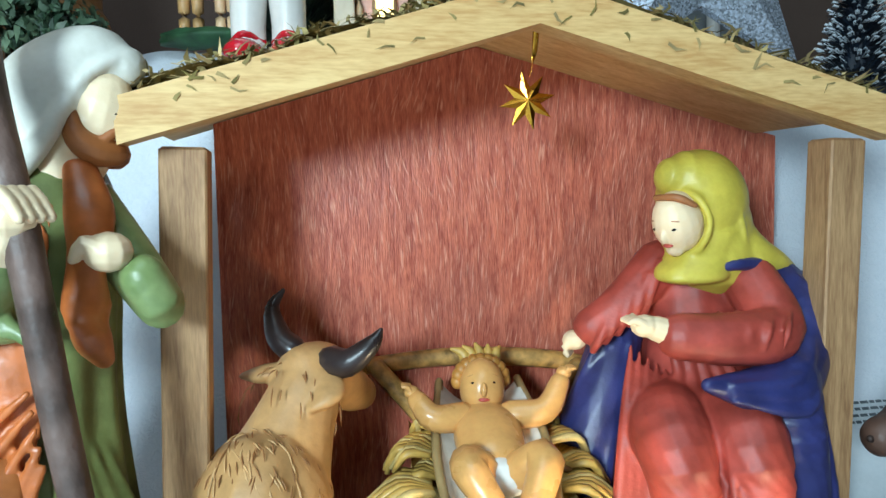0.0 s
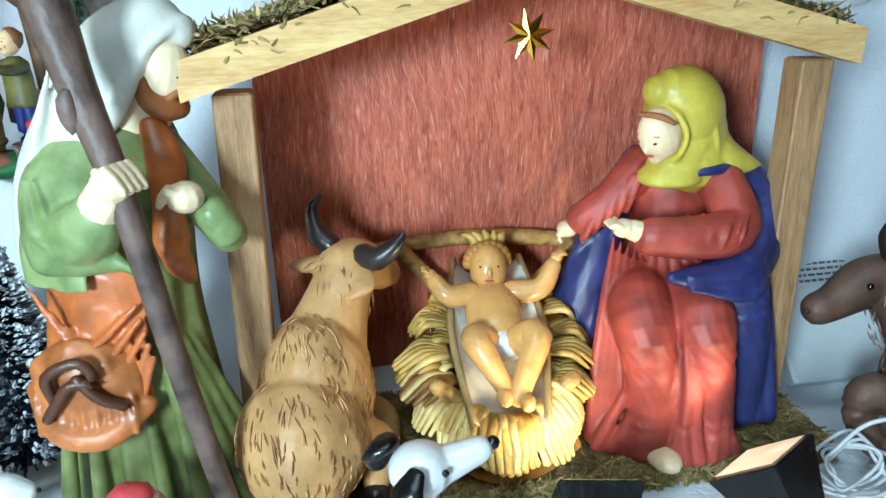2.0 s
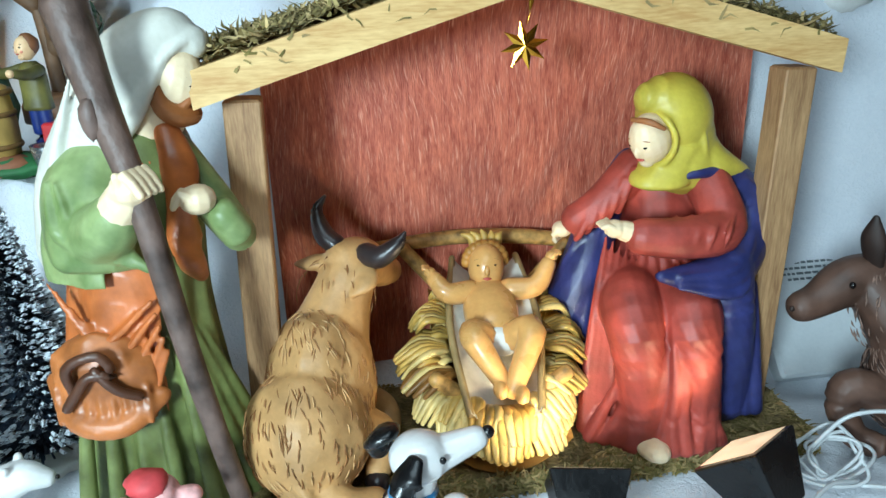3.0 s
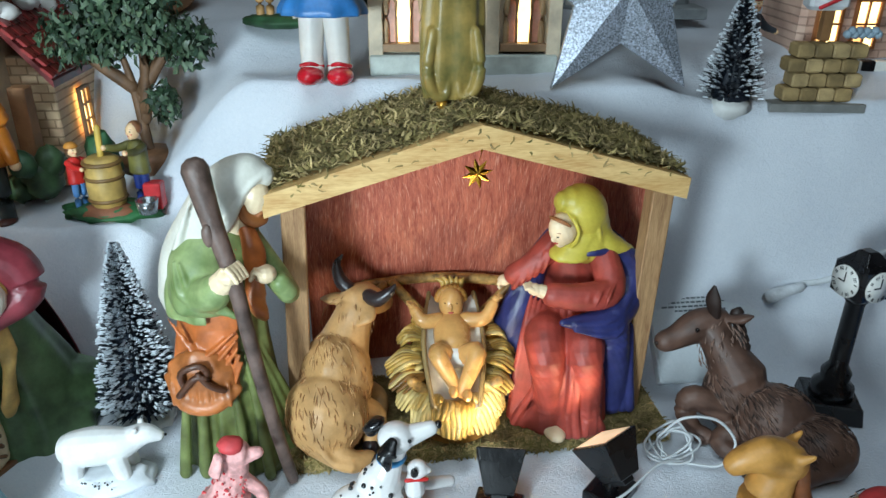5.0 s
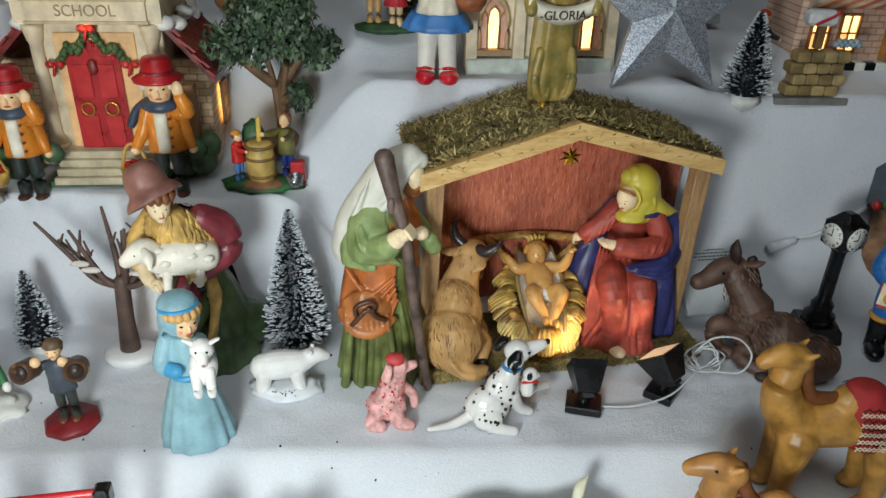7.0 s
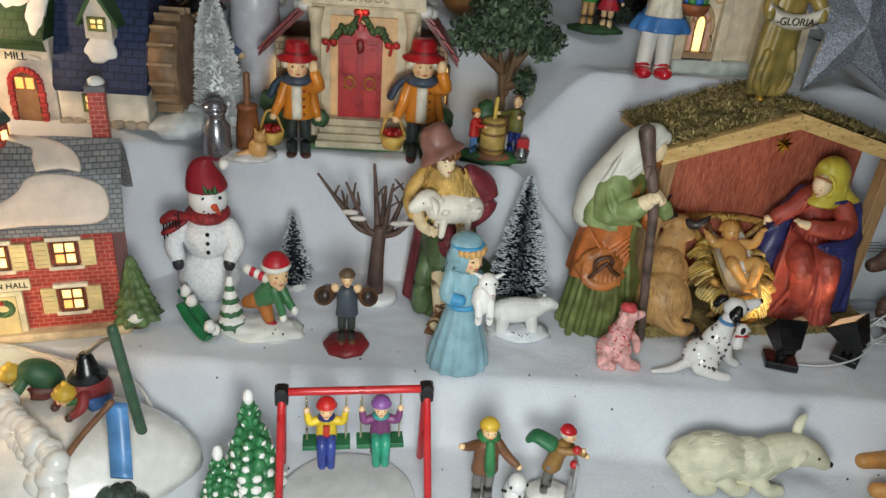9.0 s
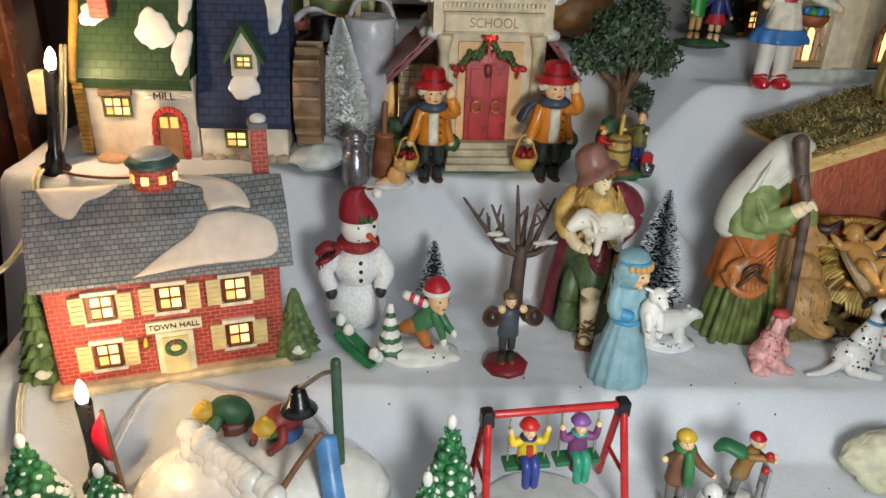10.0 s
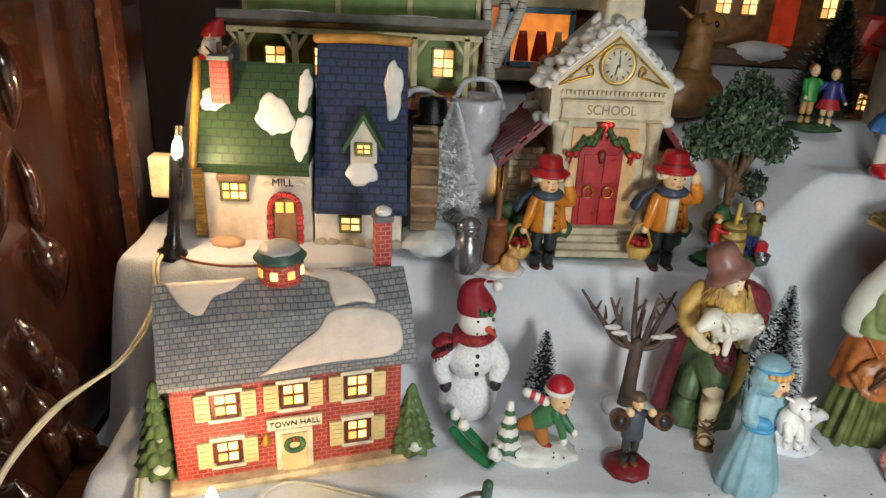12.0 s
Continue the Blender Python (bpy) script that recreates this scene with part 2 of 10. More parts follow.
class Sculpt:
    """Gathers simple solids, each in its own paint, into one mesh."""

    def __init__(self):
        self.v, self.f, self.mi, self.mats, self.sm, self.m = [], [], [], [], [], Matrix()

    def at(self, *a):
        self.m = pose(*a) if a else Matrix()
        return self

    def add(self, verts, faces, mat, smooth=True):
        if mat not in self.mats:
            self.mats.append(mat)
        k, n = self.mats.index(mat), len(self.v)
        self.v += [tuple(self.m @ Vector(p)) for p in verts]
        self.f += [tuple(i + n for i in f) for f in faces]
        self.mi += [k] * len(faces)
        self.sm += [smooth] * len(faces)
        return self

    def grid(self, rings, mat, closed=True, caps=True):
        """Skin over rings of equally many points."""
        n, verts, faces = len(rings[0]), [p for r in rings for p in r], []
        for i in range(len(rings) - 1):
            for j in range(n if closed else n - 1):
                a, b = i * n + j, i * n + (j + 1) % n
                faces.append((a, b, b + n, a + n))
        if caps and closed:
            faces.append(tuple(range(n - 1, -1, -1)))
            faces.append(tuple(range(len(verts) - n, len(verts))))
        return self.add(verts, faces, mat)

    def ell(self, c, r, mat, rot=(0, 0, 0), n=14, rough=0.0, cut=None):
        """An ellipsoid; rough: bumpiness as a share of its size; cut: the lowest z share kept."""
        if isinstance(r, (int, float)):
            r = (r, r, r)
        e, rings, rows = Euler([radians(a) for a in rot]).to_matrix(), [], max(6, n * 2 // 3)
        lo = -math.pi / 2 + 0.06 if cut is None else math.asin(cut)
        for i in range(rows + 1):
            a = lo + (math.pi / 2 - 0.06 - lo) * i / rows
            ring = []
            for j in range(n):
                b = 2 * math.pi * j / n
                d = Vector((math.cos(a) * math.cos(b), math.cos(a) * math.sin(b), math.sin(a)))
                k = 1 + (rough * noise.noise(d * 2.7 + Vector(c) * 90) if rough else 0)
                ring.append(tuple(e @ Vector((d.x * r[0] * k, d.y * r[1] * k, d.z * r[2] * k)) + Vector([float(q) for q in c])))
            rings.append(ring)
        return self.grid(rings, mat)

    def tube(self, pts, rad, mat, n=10, steps=4, flat=1.0, ends=True, side=(0, 0, 1)):
        """A smooth tapered limb; flat: its thickness across side as a share of its width."""
        if isinstance(rad, (int, float)):
            rad = [rad] * len(pts)
        rows = catmull([(*p, r) for p, r in zip(pts, rad)], steps)
        c, r = [Vector([float(q) for q in x[:3]]) for x in rows], [max(1e-5, float(x[3])) for x in rows]
        rings, up = [], Vector(side)
        for i in range(len(c)):
            d = (c[min(i + 1, len(c) - 1)] - c[max(i - 1, 0)]).normalized()
            a = d.cross(up)
            if a.length < 1e-3:
                a = d.orthogonal()
            a.normalize()
            b = a.cross(d).normalized()
            ring = [tuple(c[i] + r[i] * (a * math.cos(2 * math.pi * j / n) + b * flat * math.sin(2 * math.pi * j / n))) for j in range(n)]
            if ends and i == 0:
                rings.append([tuple(c[0] - d * r[0] * 0.8 * min(1, flat) + (Vector(p) - c[0]) * 0.35) for p in ring])
                rings.append([tuple(c[0] - d * r[0] * 0.5 * min(1, flat) + (Vector(p) - c[0]) * 0.8) for p in ring])
            rings.append(ring)
            if ends and i == len(c) - 1:
                rings.append([tuple(c[i] + d * r[i] * 0.5 * min(1, flat) + (Vector(p) - c[i]) * 0.8) for p in ring])
                rings.append([tuple(c[i] + d * r[i] * 0.8 * min(1, flat) + (Vector(p) - c[i]) * 0.35) for p in ring])
        return self.grid(rings, mat)

    def loft(self, rows, mat, n=48, folds=0, amp=(0.0, 0.0), seed=0, steps=4, arc=None, caps=True, lean=0.0):
        """Cloth or body over rows (x, y, z, rx, ry); folds run up and down and deepen from amp[0] to amp[1]; arc: (from, to) degrees for an open mantle."""
        rows = catmull(rows, steps)
        rings, rnd = [], random.Random(seed)
        ph = [rnd.uniform(0, 6.28) for _ in range(4)]
        count = n if arc is None else n + 1
        for i, (x, y, z, rx, ry) in enumerate(rows):
            u = i / (len(rows) - 1)
            k = amp[0] + (amp[1] - amp[0]) * u
            ring = []
            for j in range(count):
                b = 2 * math.pi * j / n if arc is None else radians(arc[0] + (arc[1] - arc[0]) * j / n)
                w = 0.6 * math.sin(folds * b + ph[0] + lean * u) + 0.35 * math.sin((folds * 1.0 + 3) * b + ph[1] - 1.3 * u) + 0.25 * math.sin(2 * b + ph[2])
                s = 1 + k * w if folds else 1
                ring.append((x + rx * s * math.cos(b), y + ry * s * math.sin(b), z))
            rings.append(ring)
        if arc is None:
            return self.grid(rings, mat, caps=caps)
        back = [[(p[0] * 0.96 + rows[i][0] * 0.04, p[1] * 0.96 + rows[i][1] * 0.04, p[2]) for p in reversed(r)] for i, r in enumerate(rings)]
        return self.grid([a + b for a, b in zip(rings, back)], mat)

    def box(self, c, s, mat, rot=(0, 0, 0), bev=0.0, taper=(1, 1)):
        """A block with chamfered upright and level edges; taper: its top's share of its base."""
        e = Euler([radians(a) for a in rot]).to_matrix()
        hx, hy, hz = s[0] / 2, s[1] / 2, s[2] / 2
        b = bev or min(s) * 0.08
        rings = []
        for z, inset in ((-hz, b), (-hz + b, 0), (hz - b, 0), (hz, b)):
            k = (z + hz) / (2 * hz)
            tx, ty = 1 + (taper[0] - 1) * k, 1 + (taper[1] - 1) * k
            x, y, q = hx * tx - inset, hy * ty - inset, b * 0.7
            ring = [(x - q, -y), (x, -y + q), (x, y - q), (x - q, y), (-x + q, y), (-x, y - q), (-x, -y + q), (-x + q, -y)]
            rings.append([tuple(e @ Vector((p[0], p[1], z)) + Vector(c)) for p in ring])
        n0 = len(self.sm)
        self.grid(rings, mat)
        self.sm[n0:] = [False] * (len(self.sm) - n0)
        return self

    def prism(self, outline, y0, y1, mat, smooth=False):
        """An outline in x and z drawn from y0 to y1."""
        n = len(outline)
        v = [(x, y0, z) for x, z in outline] + [(x, y1, z) for x, z in outline]
        f = [tuple(range(n)), tuple(range(2 * n - 1, n - 1, -1))] + [(i, i + n, (i + 1) % n + n, (i + 1) % n) for i in range(n)]
        return self.add(v, f, mat, smooth)

    def turn(self, prof, mat, n=28, c=(0, 0, 0), steps=1):
        """A turned solid; prof: (radius, z)."""
        prof = catmull(prof, steps) if steps > 1 else prof
        return self.grid([[(c[0] + r * math.cos(2 * math.pi * j / n), c[1] + r * math.sin(2 * math.pi * j / n), c[2] + z) for j in range(n)] for r, z in prof], mat)

    def melt(self, mats, voxel=0.0009, rounds=5):
        """Fuses all solids of one paint into one modelled skin and softens it, so that folds and limbs run into each other."""
        for mat in mats:
            k = self.mats.index(mat)
            fs = [f for f, i in zip(self.f, self.mi) if i == k]
            used = sorted({i for f in fs for i in f})
            where = {i: n for n, i in enumerate(used)}
            me = bpy.data.meshes.new("clay")
            me.from_pydata([self.v[i] for i in used], [], [[where[i] for i in f] for f in fs])
            bm = bmesh.new()
            bm.from_mesh(me)
            bmesh.ops.recalc_face_normals(bm, faces=bm.faces)
            bm.to_mesh(me)
            bm.free()
            ob = new("clay", me)
            mod = ob.modifiers.new("skin", "REMESH")
            mod.mode, mod.voxel_size, mod.adaptivity = "VOXEL", voxel, 0.0
            mod = ob.modifiers.new("soften", "SMOOTH")
            mod.factor, mod.iterations = 0.5, rounds
            bpy.context.view_layer.update()
            out = bpy.data.meshes.new_from_object(ob.evaluated_get(bpy.context.evaluated_depsgraph_get()))
            v, f = [tuple(p.co) for p in out.vertices], [tuple(p.vertices) for p in out.polygons]
            bpy.data.objects.remove(ob)
            bpy.data.meshes.remove(me)
            bpy.data.meshes.remove(out)
            keep = [j for j, i in enumerate(self.mi) if i != k]
            self.f, self.mi, self.sm = [self.f[j] for j in keep], [self.mi[j] for j in keep], [self.sm[j] for j in keep]
            n = len(self.v)
            self.v += v
            self.f += [tuple(i + n for i in q) for q in f]
            self.mi += [k] * len(f)
            self.sm += [True] * len(f)
        used = sorted({i for f in self.f for i in f})
        where = {i: n for n, i in enumerate(used)}
        self.v, self.f = [self.v[i] for i in used], [tuple(where[i] for i in f) for f in self.f]
        return self

    def mesh(self, name):
        me = bpy.data.meshes.new(name)
        me.from_pydata(self.v, [], self.f)
        for m in self.mats:
            me.materials.append(m)
        me.polygons.foreach_set("material_index", self.mi)
        me.polygons.foreach_set("use_smooth", self.sm)
        bm = bmesh.new()
        bm.from_mesh(me)
        bmesh.ops.recalc_face_normals(bm, faces=bm.faces)
        bm.to_mesh(me)
        bm.free()
        return me

    def make(self, name, at=None, label="", category="", group="", kind=""):
        ob = new(name, self.mesh(name))
        if at is not None:
            ob.matrix_world = at
        return tagged(ob, label, category, group, kind)

    def part(self, name, parent, label="", at=None, kind=""):
        ob = new(name, self.mesh(name))
        ob.parent = parent
        if at is not None:
            ob.matrix_basis = at
        return tagged(ob, label, kind=kind)


def thing(name, at, label, category, group=""):
    """An Empty at a thing's base that its parts hang from."""
    ob = new(name)
    ob.empty_display_size = 0.01
    ob.matrix_world = at
    return tagged(ob, label, category, group)


def lettering(text, size, mat, parent, at, depth=0.0006, name="lettering"):
    """Raised letters, centred, that lie in the x-z plane of their pose."""
    cu = bpy.data.curves.new(name, "FONT")
    cu.body, cu.size, cu.extrude, cu.align_x, cu.align_y = text, size, depth, "CENTER", "CENTER"
    tmp = new("lettering_curve", cu)
    bpy.context.view_layer.update()
    me = bpy.data.meshes.new_from_object(tmp.evaluated_get(bpy.context.evaluated_depsgraph_get()))
    bpy.data.objects.remove(tmp)
    me.materials.append(mat)
    ob = new(name, me)
    ob.parent = parent
    ob.matrix_basis = at @ pose(0, 0, 0, 90, 0, 0)
    return ob


def sstep(a, b, x):
    t = min(1.0, max(0.0, (x - a) / (b - a)))
    return t * t * (3 - 2 * t)


# ---- the setting: room, table and snow blanket ----


def snow_height(x, y):
    """The blanket over stepped boxes: a low front, the crib's level, the village shelf and the back shelf."""
    w = 0.006 * noise.noise(Vector((x * 7, y * 7, 0.3)))
    z = -0.06 * (1 - sstep(0.29, 0.352, y + w - 0.085 * sstep(0.2, 0.3, x)))
    left = 1 - sstep(-0.24, -0.1, x + 0.35 * (y - 0.6) + w)
    far = 1 - sstep(-0.74, -0.62, x)
    edge2 = 0.552 - 0.095 * far + 0.006 * math.sin(x * 23)
    shelf2 = (0.155 + 0.032 * far) * sstep(edge2, edge2 + 0.034, y + w)
    right = sstep(0.2, 0.32, x)
    edge3 = 0.592 + 0.035 * right
    low = 0.045 * sstep(edge3 - 0.05, edge3 + 0.02, y)
    shelf3 = low + ((0.272 - 0.024 * right) - low) * sstep(edge3, edge3 + 0.055, y + w)
    shelf2 += 0.15 * sstep(0.70, 0.82, y) + 0.02 * sstep(0.82, 1.1, y)
    shelf3 += 0.034 * sstep(0.68, 0.78, y) + 0.02 * sstep(0.78, 1.1, y)
    z += left * shelf2 + (1 - left) * shelf3
    z -= 0.26 * sstep(0.985, 1.045, -x + 0.012 * noise.noise(Vector((y * 9, 4, 1))))
    z += 0.0022 * noise.noise(Vector((x * 16, y * 16, 2.0))) + 0.0012 * noise.noise(Vector((x * 42, y * 42, 5.0)))
    z += 0.016 * noise.noise(Vector((x * 6 - y * 3, y * 11 + x * 4, 7.0))) * sstep(0.53, 0.58, y) * (1 - sstep(0.63, 0.68, y)) * (1 - left)
    z += 0.009 * max(0.0, noise.noise(Vector((x * 5 + y * 9, y * 3 - x * 6, 9.0)))) * sstep(0.54, 0.6, y)
    return z


sh = Sculpt()
xs = np.linspace(-1.055, 1.0, 300)
ys = np.concatenate([np.linspace(-0.6, 0.25, 24)[:-1], np.linspace(0.25, 0.80, 150)[:-1], np.linspace(0.8, 1.7, 50)])
sh.add([(x, y, snow_height(x, y)) for y in ys for x in xs],
       [(j * 300 + i, j * 300 + i + 1, (j + 1) * 300 + i + 1, (j + 1) * 300 + i) for j in range(len(ys) - 1) for i in range(299)], SNOW)
sh.make("ground", None, "white fluffy polyester snow blanket draped over stepped display boxes", "snow blanket", "", "structure")

sh = Sculpt().box((0.0, 0.5, -0.105), (2.6, 2.4, 0.05), TABLE_WOOD)
sh.make("display_table", None, "brown wooden table under the snow blanket", "table")
WALL = P(110, 92, 82, 0.9, var=0.05, scale=4)
for nm, c, s in (("wall_north", (0, 1.86, 0.6), (4.4, 0.08, 2.9)), ("wall_south", (0, -1.9, 0.6), (4.4, 0.08, 2.9)),
                 ("wall_west", (-2.2, 0, 0.6), (0.08, 3.7, 2.9)), ("wall_east", (2.2, 0, 0.6), (0.08, 3.7, 2.9)),
                 ("ceiling", (0, 0, 2.09), (4.4, 3.8, 0.08)), ("floor", (0, 0, -0.89), (4.4, 3.8, 0.08))):
    Sculpt().box(c, s, WALL).make(nm, None, "plain dim painted surface that closes the room", "room shell", "", "structure")
# ---- the stable ----


def blades(sh, spots, mats, length, width, lie=0.5, seed=1):
    """Tufts of moss or needles: short bent blades at (place, normal)."""
    rnd = random.Random(seed)
    packs = {m: ([], []) for m in mats}
    for p, nrm in spots:
        v, f = packs[rnd.choice(mats)]
        p, nrm = Vector(p), Vector(nrm)
        d = Vector((rnd.gauss(0, 1), rnd.gauss(0, 1), rnd.gauss(0, 1)))
        d = (d - d.dot(nrm) * nrm).normalized()
        s = d.cross(nrm)
        ln, w = length * rnd.uniform(0.5, 1.3), width * rnd.uniform(0.6, 1.3)
        mid = p + nrm * ln * 0.5 * (1 - lie) + d * ln * 0.45 + s * rnd.uniform(-1, 1) * ln * 0.25
        tip = p + nrm * ln * (1 - lie) * rnd.uniform(0.3, 1) + d * ln
        k = len(v)
        v += [tuple(p - s * w), tuple(p + s * w), tuple(mid + s * w * 0.9), tuple(mid - s * w * 0.9), tuple(tip)]
        f += [(k, k + 1, k + 2, k + 3), (k + 3, k + 2, k + 4)]
    for m, (v, f) in packs.items():
        sh.add(v, f, m)
    return sh


STABLE = pose(0.088, 0.469, -0.001, 0, 0, 9)
APEX_X, APEX_Z, EAVE_L, EAVE_R, EAVE_Z = -0.004, 0.28, -0.16, 0.157, 0.234


def roof_z(x):
    if x < APEX_X:
        return APEX_Z + (x - APEX_X) / (EAVE_L - APEX_X) * (EAVE_Z - APEX_Z)
    return APEX_Z + (x - APEX_X) / (EAVE_R - APEX_X) * (EAVE_Z - APEX_Z)


stable = thing("nativity_stable", STABLE, "open wooden nativity stable with a moss roof and red plywood back", "stable")
Sculpt().box((0.003, 0.07, 0.0065), (0.325, 0.136, 0.013), PINE, bev=0.001).part("base_board", stable, "pale pine board")
Sculpt().box((-0.1435, 0.046, 0.115), (0.0178, 0.0175, 0.206), POST_WOOD, rot=(0, 2, 0), bev=0.0012).part("post", stable, "square greyish brown wooden post")
Sculpt().box((0.142, 0.0415, 0.115), (0.0175, 0.017, 0.208), POST_WOOD, rot=(0, 1.5, 0), bev=0.0012).part("post", stable, "square split pine post")
Sculpt().prism([(-0.137, 0.012), (0.17, 0.012), (0.17, EAVE_Z - 0.0075), (APEX_X, APEX_Z - 0.0065), (-0.137, EAVE_Z)], 0.122, 0.126, RED_PLY).part("back_panel", stable, "red-stained plywood panel")
for nm, xe in (("left", EAVE_L), ("right", EAVE_R)):
    Sculpt().prism([(xe, EAVE_Z), (APEX_X, APEX_Z), (APEX_X, APEX_Z - 0.0175), (xe + (0.001 if xe < 0 else -0.001), EAVE_Z - 0.0165)], 0.018, 0.031, PINE).part("fascia", stable, "pale rough pine fascia with bits of moss")
    Sculpt().prism([(xe, EAVE_Z - 0.001), (APEX_X, APEX_Z - 0.001), (APEX_X, APEX_Z - 0.006), (xe, EAVE_Z - 0.006)], 0.0315, 0.15, PINE).part("roof_board", stable)
rnd = random.Random(5)
spots = []
for _ in range(9000):
    x, y = rnd.uniform(EAVE_L, EAVE_R), rnd.uniform(0.024, 0.152)
    lump = 0.0035 + 0.0045 * max(0, noise.noise(Vector((x * 60, y * 60, 1))) + 0.3)
    spots.append(((x, y, roof_z(x) + rnd.uniform(0, lump)), (0.25 if x > APEX_X else -0.25, rnd.uniform(-0.5, 0.2), 0.95)))
sh = Sculpt()
sh.grid([[(x, y, roof_z(x) + 0.002 + 0.004 * (noise.noise(Vector((x * 60, y * 60, 1))) + 0.3)) for x in np.linspace(EAVE_L, EAVE_R, 70)] for y in np.linspace(0.026, 0.15, 30)], MOSS_B, closed=False)
blades(sh, spots, [MOSS_A, MOSS_B, MOSS_B, MOSS_C], 0.0085, 0.0009, 0.55, 3)
sh.part("roof_moss", stable, "dry olive green moss", kind="stuff")
spots = []
for _ in range(9000):
    x, y = rnd.uniform(-0.157, 0.163), rnd.uniform(0.005, 0.12) 
    spots.append(((x, y, 0.0135 + rnd.uniform(0, 0.002)), (0, 0, 1)))
for _ in range(2600):
    spots.append(((rnd.uniform(-0.157, 0.163), 0.0025 - rnd.uniform(0, 0.004), rnd.uniform(0.001, 0.0145)), (0, -1, 0.3)))
for _ in range(80):
    x, z = rnd.uniform(EAVE_L + 0.01, EAVE_R - 0.01), 0
    if rnd.random() < 0.5 + 0.8 * noise.noise(Vector((x * 40, 0, 3))):
        spots.append(((x, 0.0175, roof_z(x) - rnd.uniform(0.0, 0.012)), (0, -1, 0)))
sh = Sculpt()
sh.grid([[(x, y, 0.0136 + 0.0015 * noise.noise(Vector((x * 90, y * 90, 4)))) for x in np.linspace(-0.159, 0.164, 60)] for y in np.linspace(0.003, 0.127, 26)], P(136, 118, 76, 0.95, var=0.3, scale=120), closed=False)
blades(sh, spots, [P(140, 124, 74, 0.95, var=0.3), P(116, 104, 52, 0.95, var=0.3), P(168, 146, 96, 0.95, var=0.25)], 0.0065, 0.0006, 0.86, 4)
sh.part("floor_moss", stable, "flat dry brownish moss", kind="stuff")

# hanging foil star
star = thing("foil_star", STABLE @ pose(-0.002, 0.042, 0.236), "small gold foil star hanging on a thin strip", "star ornament")
FOIL = P(214, 160, 54, 0.18, metal=1.0, bump=0.05)
sh = Sculpt()
pts = [((0.0125 if k % 2 == 0 else 0.0058) * math.cos(math.pi * k / 8 + 0.2), (0.0125 if k % 2 == 0 else 0.0058) * math.sin(math.pi * k / 8 + 0.2)) for k in range(16)]
v = [(x, 0, z) for x, z in pts] + [(0, -0.0016, 0), (0, 0.0016, 0)]
sh.add(v, [(k, (k + 1) % 16, 16) for k in range(16)] + [((k + 1) % 16, k, 17) for k in range(16)], FOIL, False)
sh.part("star_body", star)
Sculpt().tube([(0.001, 0, 0.010), (0.003, -0.001, 0.02), (0.002, -0.008, 0.034)], 0.0013, FOIL, n=6, flat=0.2).part("hanging_strip", star, "twisted gold foil strip")

# ---- the crib's painted figures; each is one solid piece ----


def face(sh, c, r, yaw, skin, pitch=0, lips=True, brow=HAIR_BROWN, cheeks=True, eye=1.0):
    """A painted head at c that looks along yaw (degrees from +x); its features are small raised dabs."""
    keep = sh.m
    sh.m = keep @ pose(*c, 0, pitch, yaw)
    sh.ell((0, 0, 0), (r * 0.92, r * 0.8, r * 1.08), skin, n=16)
    sh.ell((r * 0.86, 0, -r * 0.12), (r * 0.2, r * 0.13, r * 0.26), skin, n=8)
    sh.ell((r * 0.5, 0, -r * 0.74), (r * 0.3, r * 0.34, r * 0.28), skin, n=10)
    for s in (-1, 1):
        sh.ell((r * 0.74, s * r * 0.34, r * 0.12), (r * 0.12 * eye, r * 0.13 * eye, r * 0.07 * eye), EYE, n=8)
        sh.tube([(r * 0.72, s * r * 0.18, r * 0.34), (r * 0.72, s * r * 0.35, r * 0.40), (r * 0.62, s * r * 0.52, r * 0.34)], r * 0.032 * eye, brow, n=5, steps=2)
        if cheeks:
            sh.ell((r * 0.66, s * r * 0.36, -r * 0.26), (r * 0.13, r * 0.2, r * 0.17), BLUSH, n=8)
    if lips:
        sh.ell((r * 0.82, 0, -r * 0.46), (r * 0.1, r * 0.2, r * 0.07), LIP, n=8)
    sh.m = keep
    return sh


def mitt(sh, c, d, r, skin, curl=0.5):
    """A small modelled fist or palm at c, with four finger ridges along d."""
    d = Vector(d).normalized()
    s = d.cross(Vector((0, 0, 1)))
    s = s.normalized() if s.length > 0.1 else Vector((1, 0, 0))
    u = s.cross(d)
    c = Vector(c)
    sh.ell(c, (r, r, r * 0.8), skin, n=10)
    for k in range(4):
        o = c + s * r * (k - 1.5) * 0.42
        sh.tube([o, o + d * r * 0.85 + u * r * 0.2, o + d * r * (1.45 - 0.6 * curl) - u * r * curl * 0.8], [r * 0.34, r * 0.3, r * 0.22], skin, n=6, steps=2)
    sh.tube([c + s * r * 0.6, c + s * r * 0.9 + d * r * 0.7 + u * r * 0.4], [r * 0.3, r * 0.22], skin, n=6, steps=2)
    return sh


# kneeling mother with yellow veil
RED, BLUE, VEIL = P(162, 68, 56, 0.5, var=0.2), P(50, 54, 108, 0.4, var=0.22), P(206, 190, 74, 0.42, var=0.1)
sh = Sculpt()
sh.loft([(-0.003, -0.026, 0.0, 0.038, 0.032), (-0.003, -0.026, 0.02, 0.036, 0.034), (-0.004, -0.022, 0.045, 0.036, 0.036), (-0.002, -0.014, 0.07, 0.034, 0.034),
         (0.003, 0.002, 0.092, 0.029, 0.026), (0.004, 0.010, 0.115, 0.024, 0.021), (0.003, 0.012, 0.14, 0.0235, 0.0195), (0.002, 0.012, 0.158, 0.015, 0.013)], RED, n=80, folds=11, amp=(0.08, 0.0), seed=4)
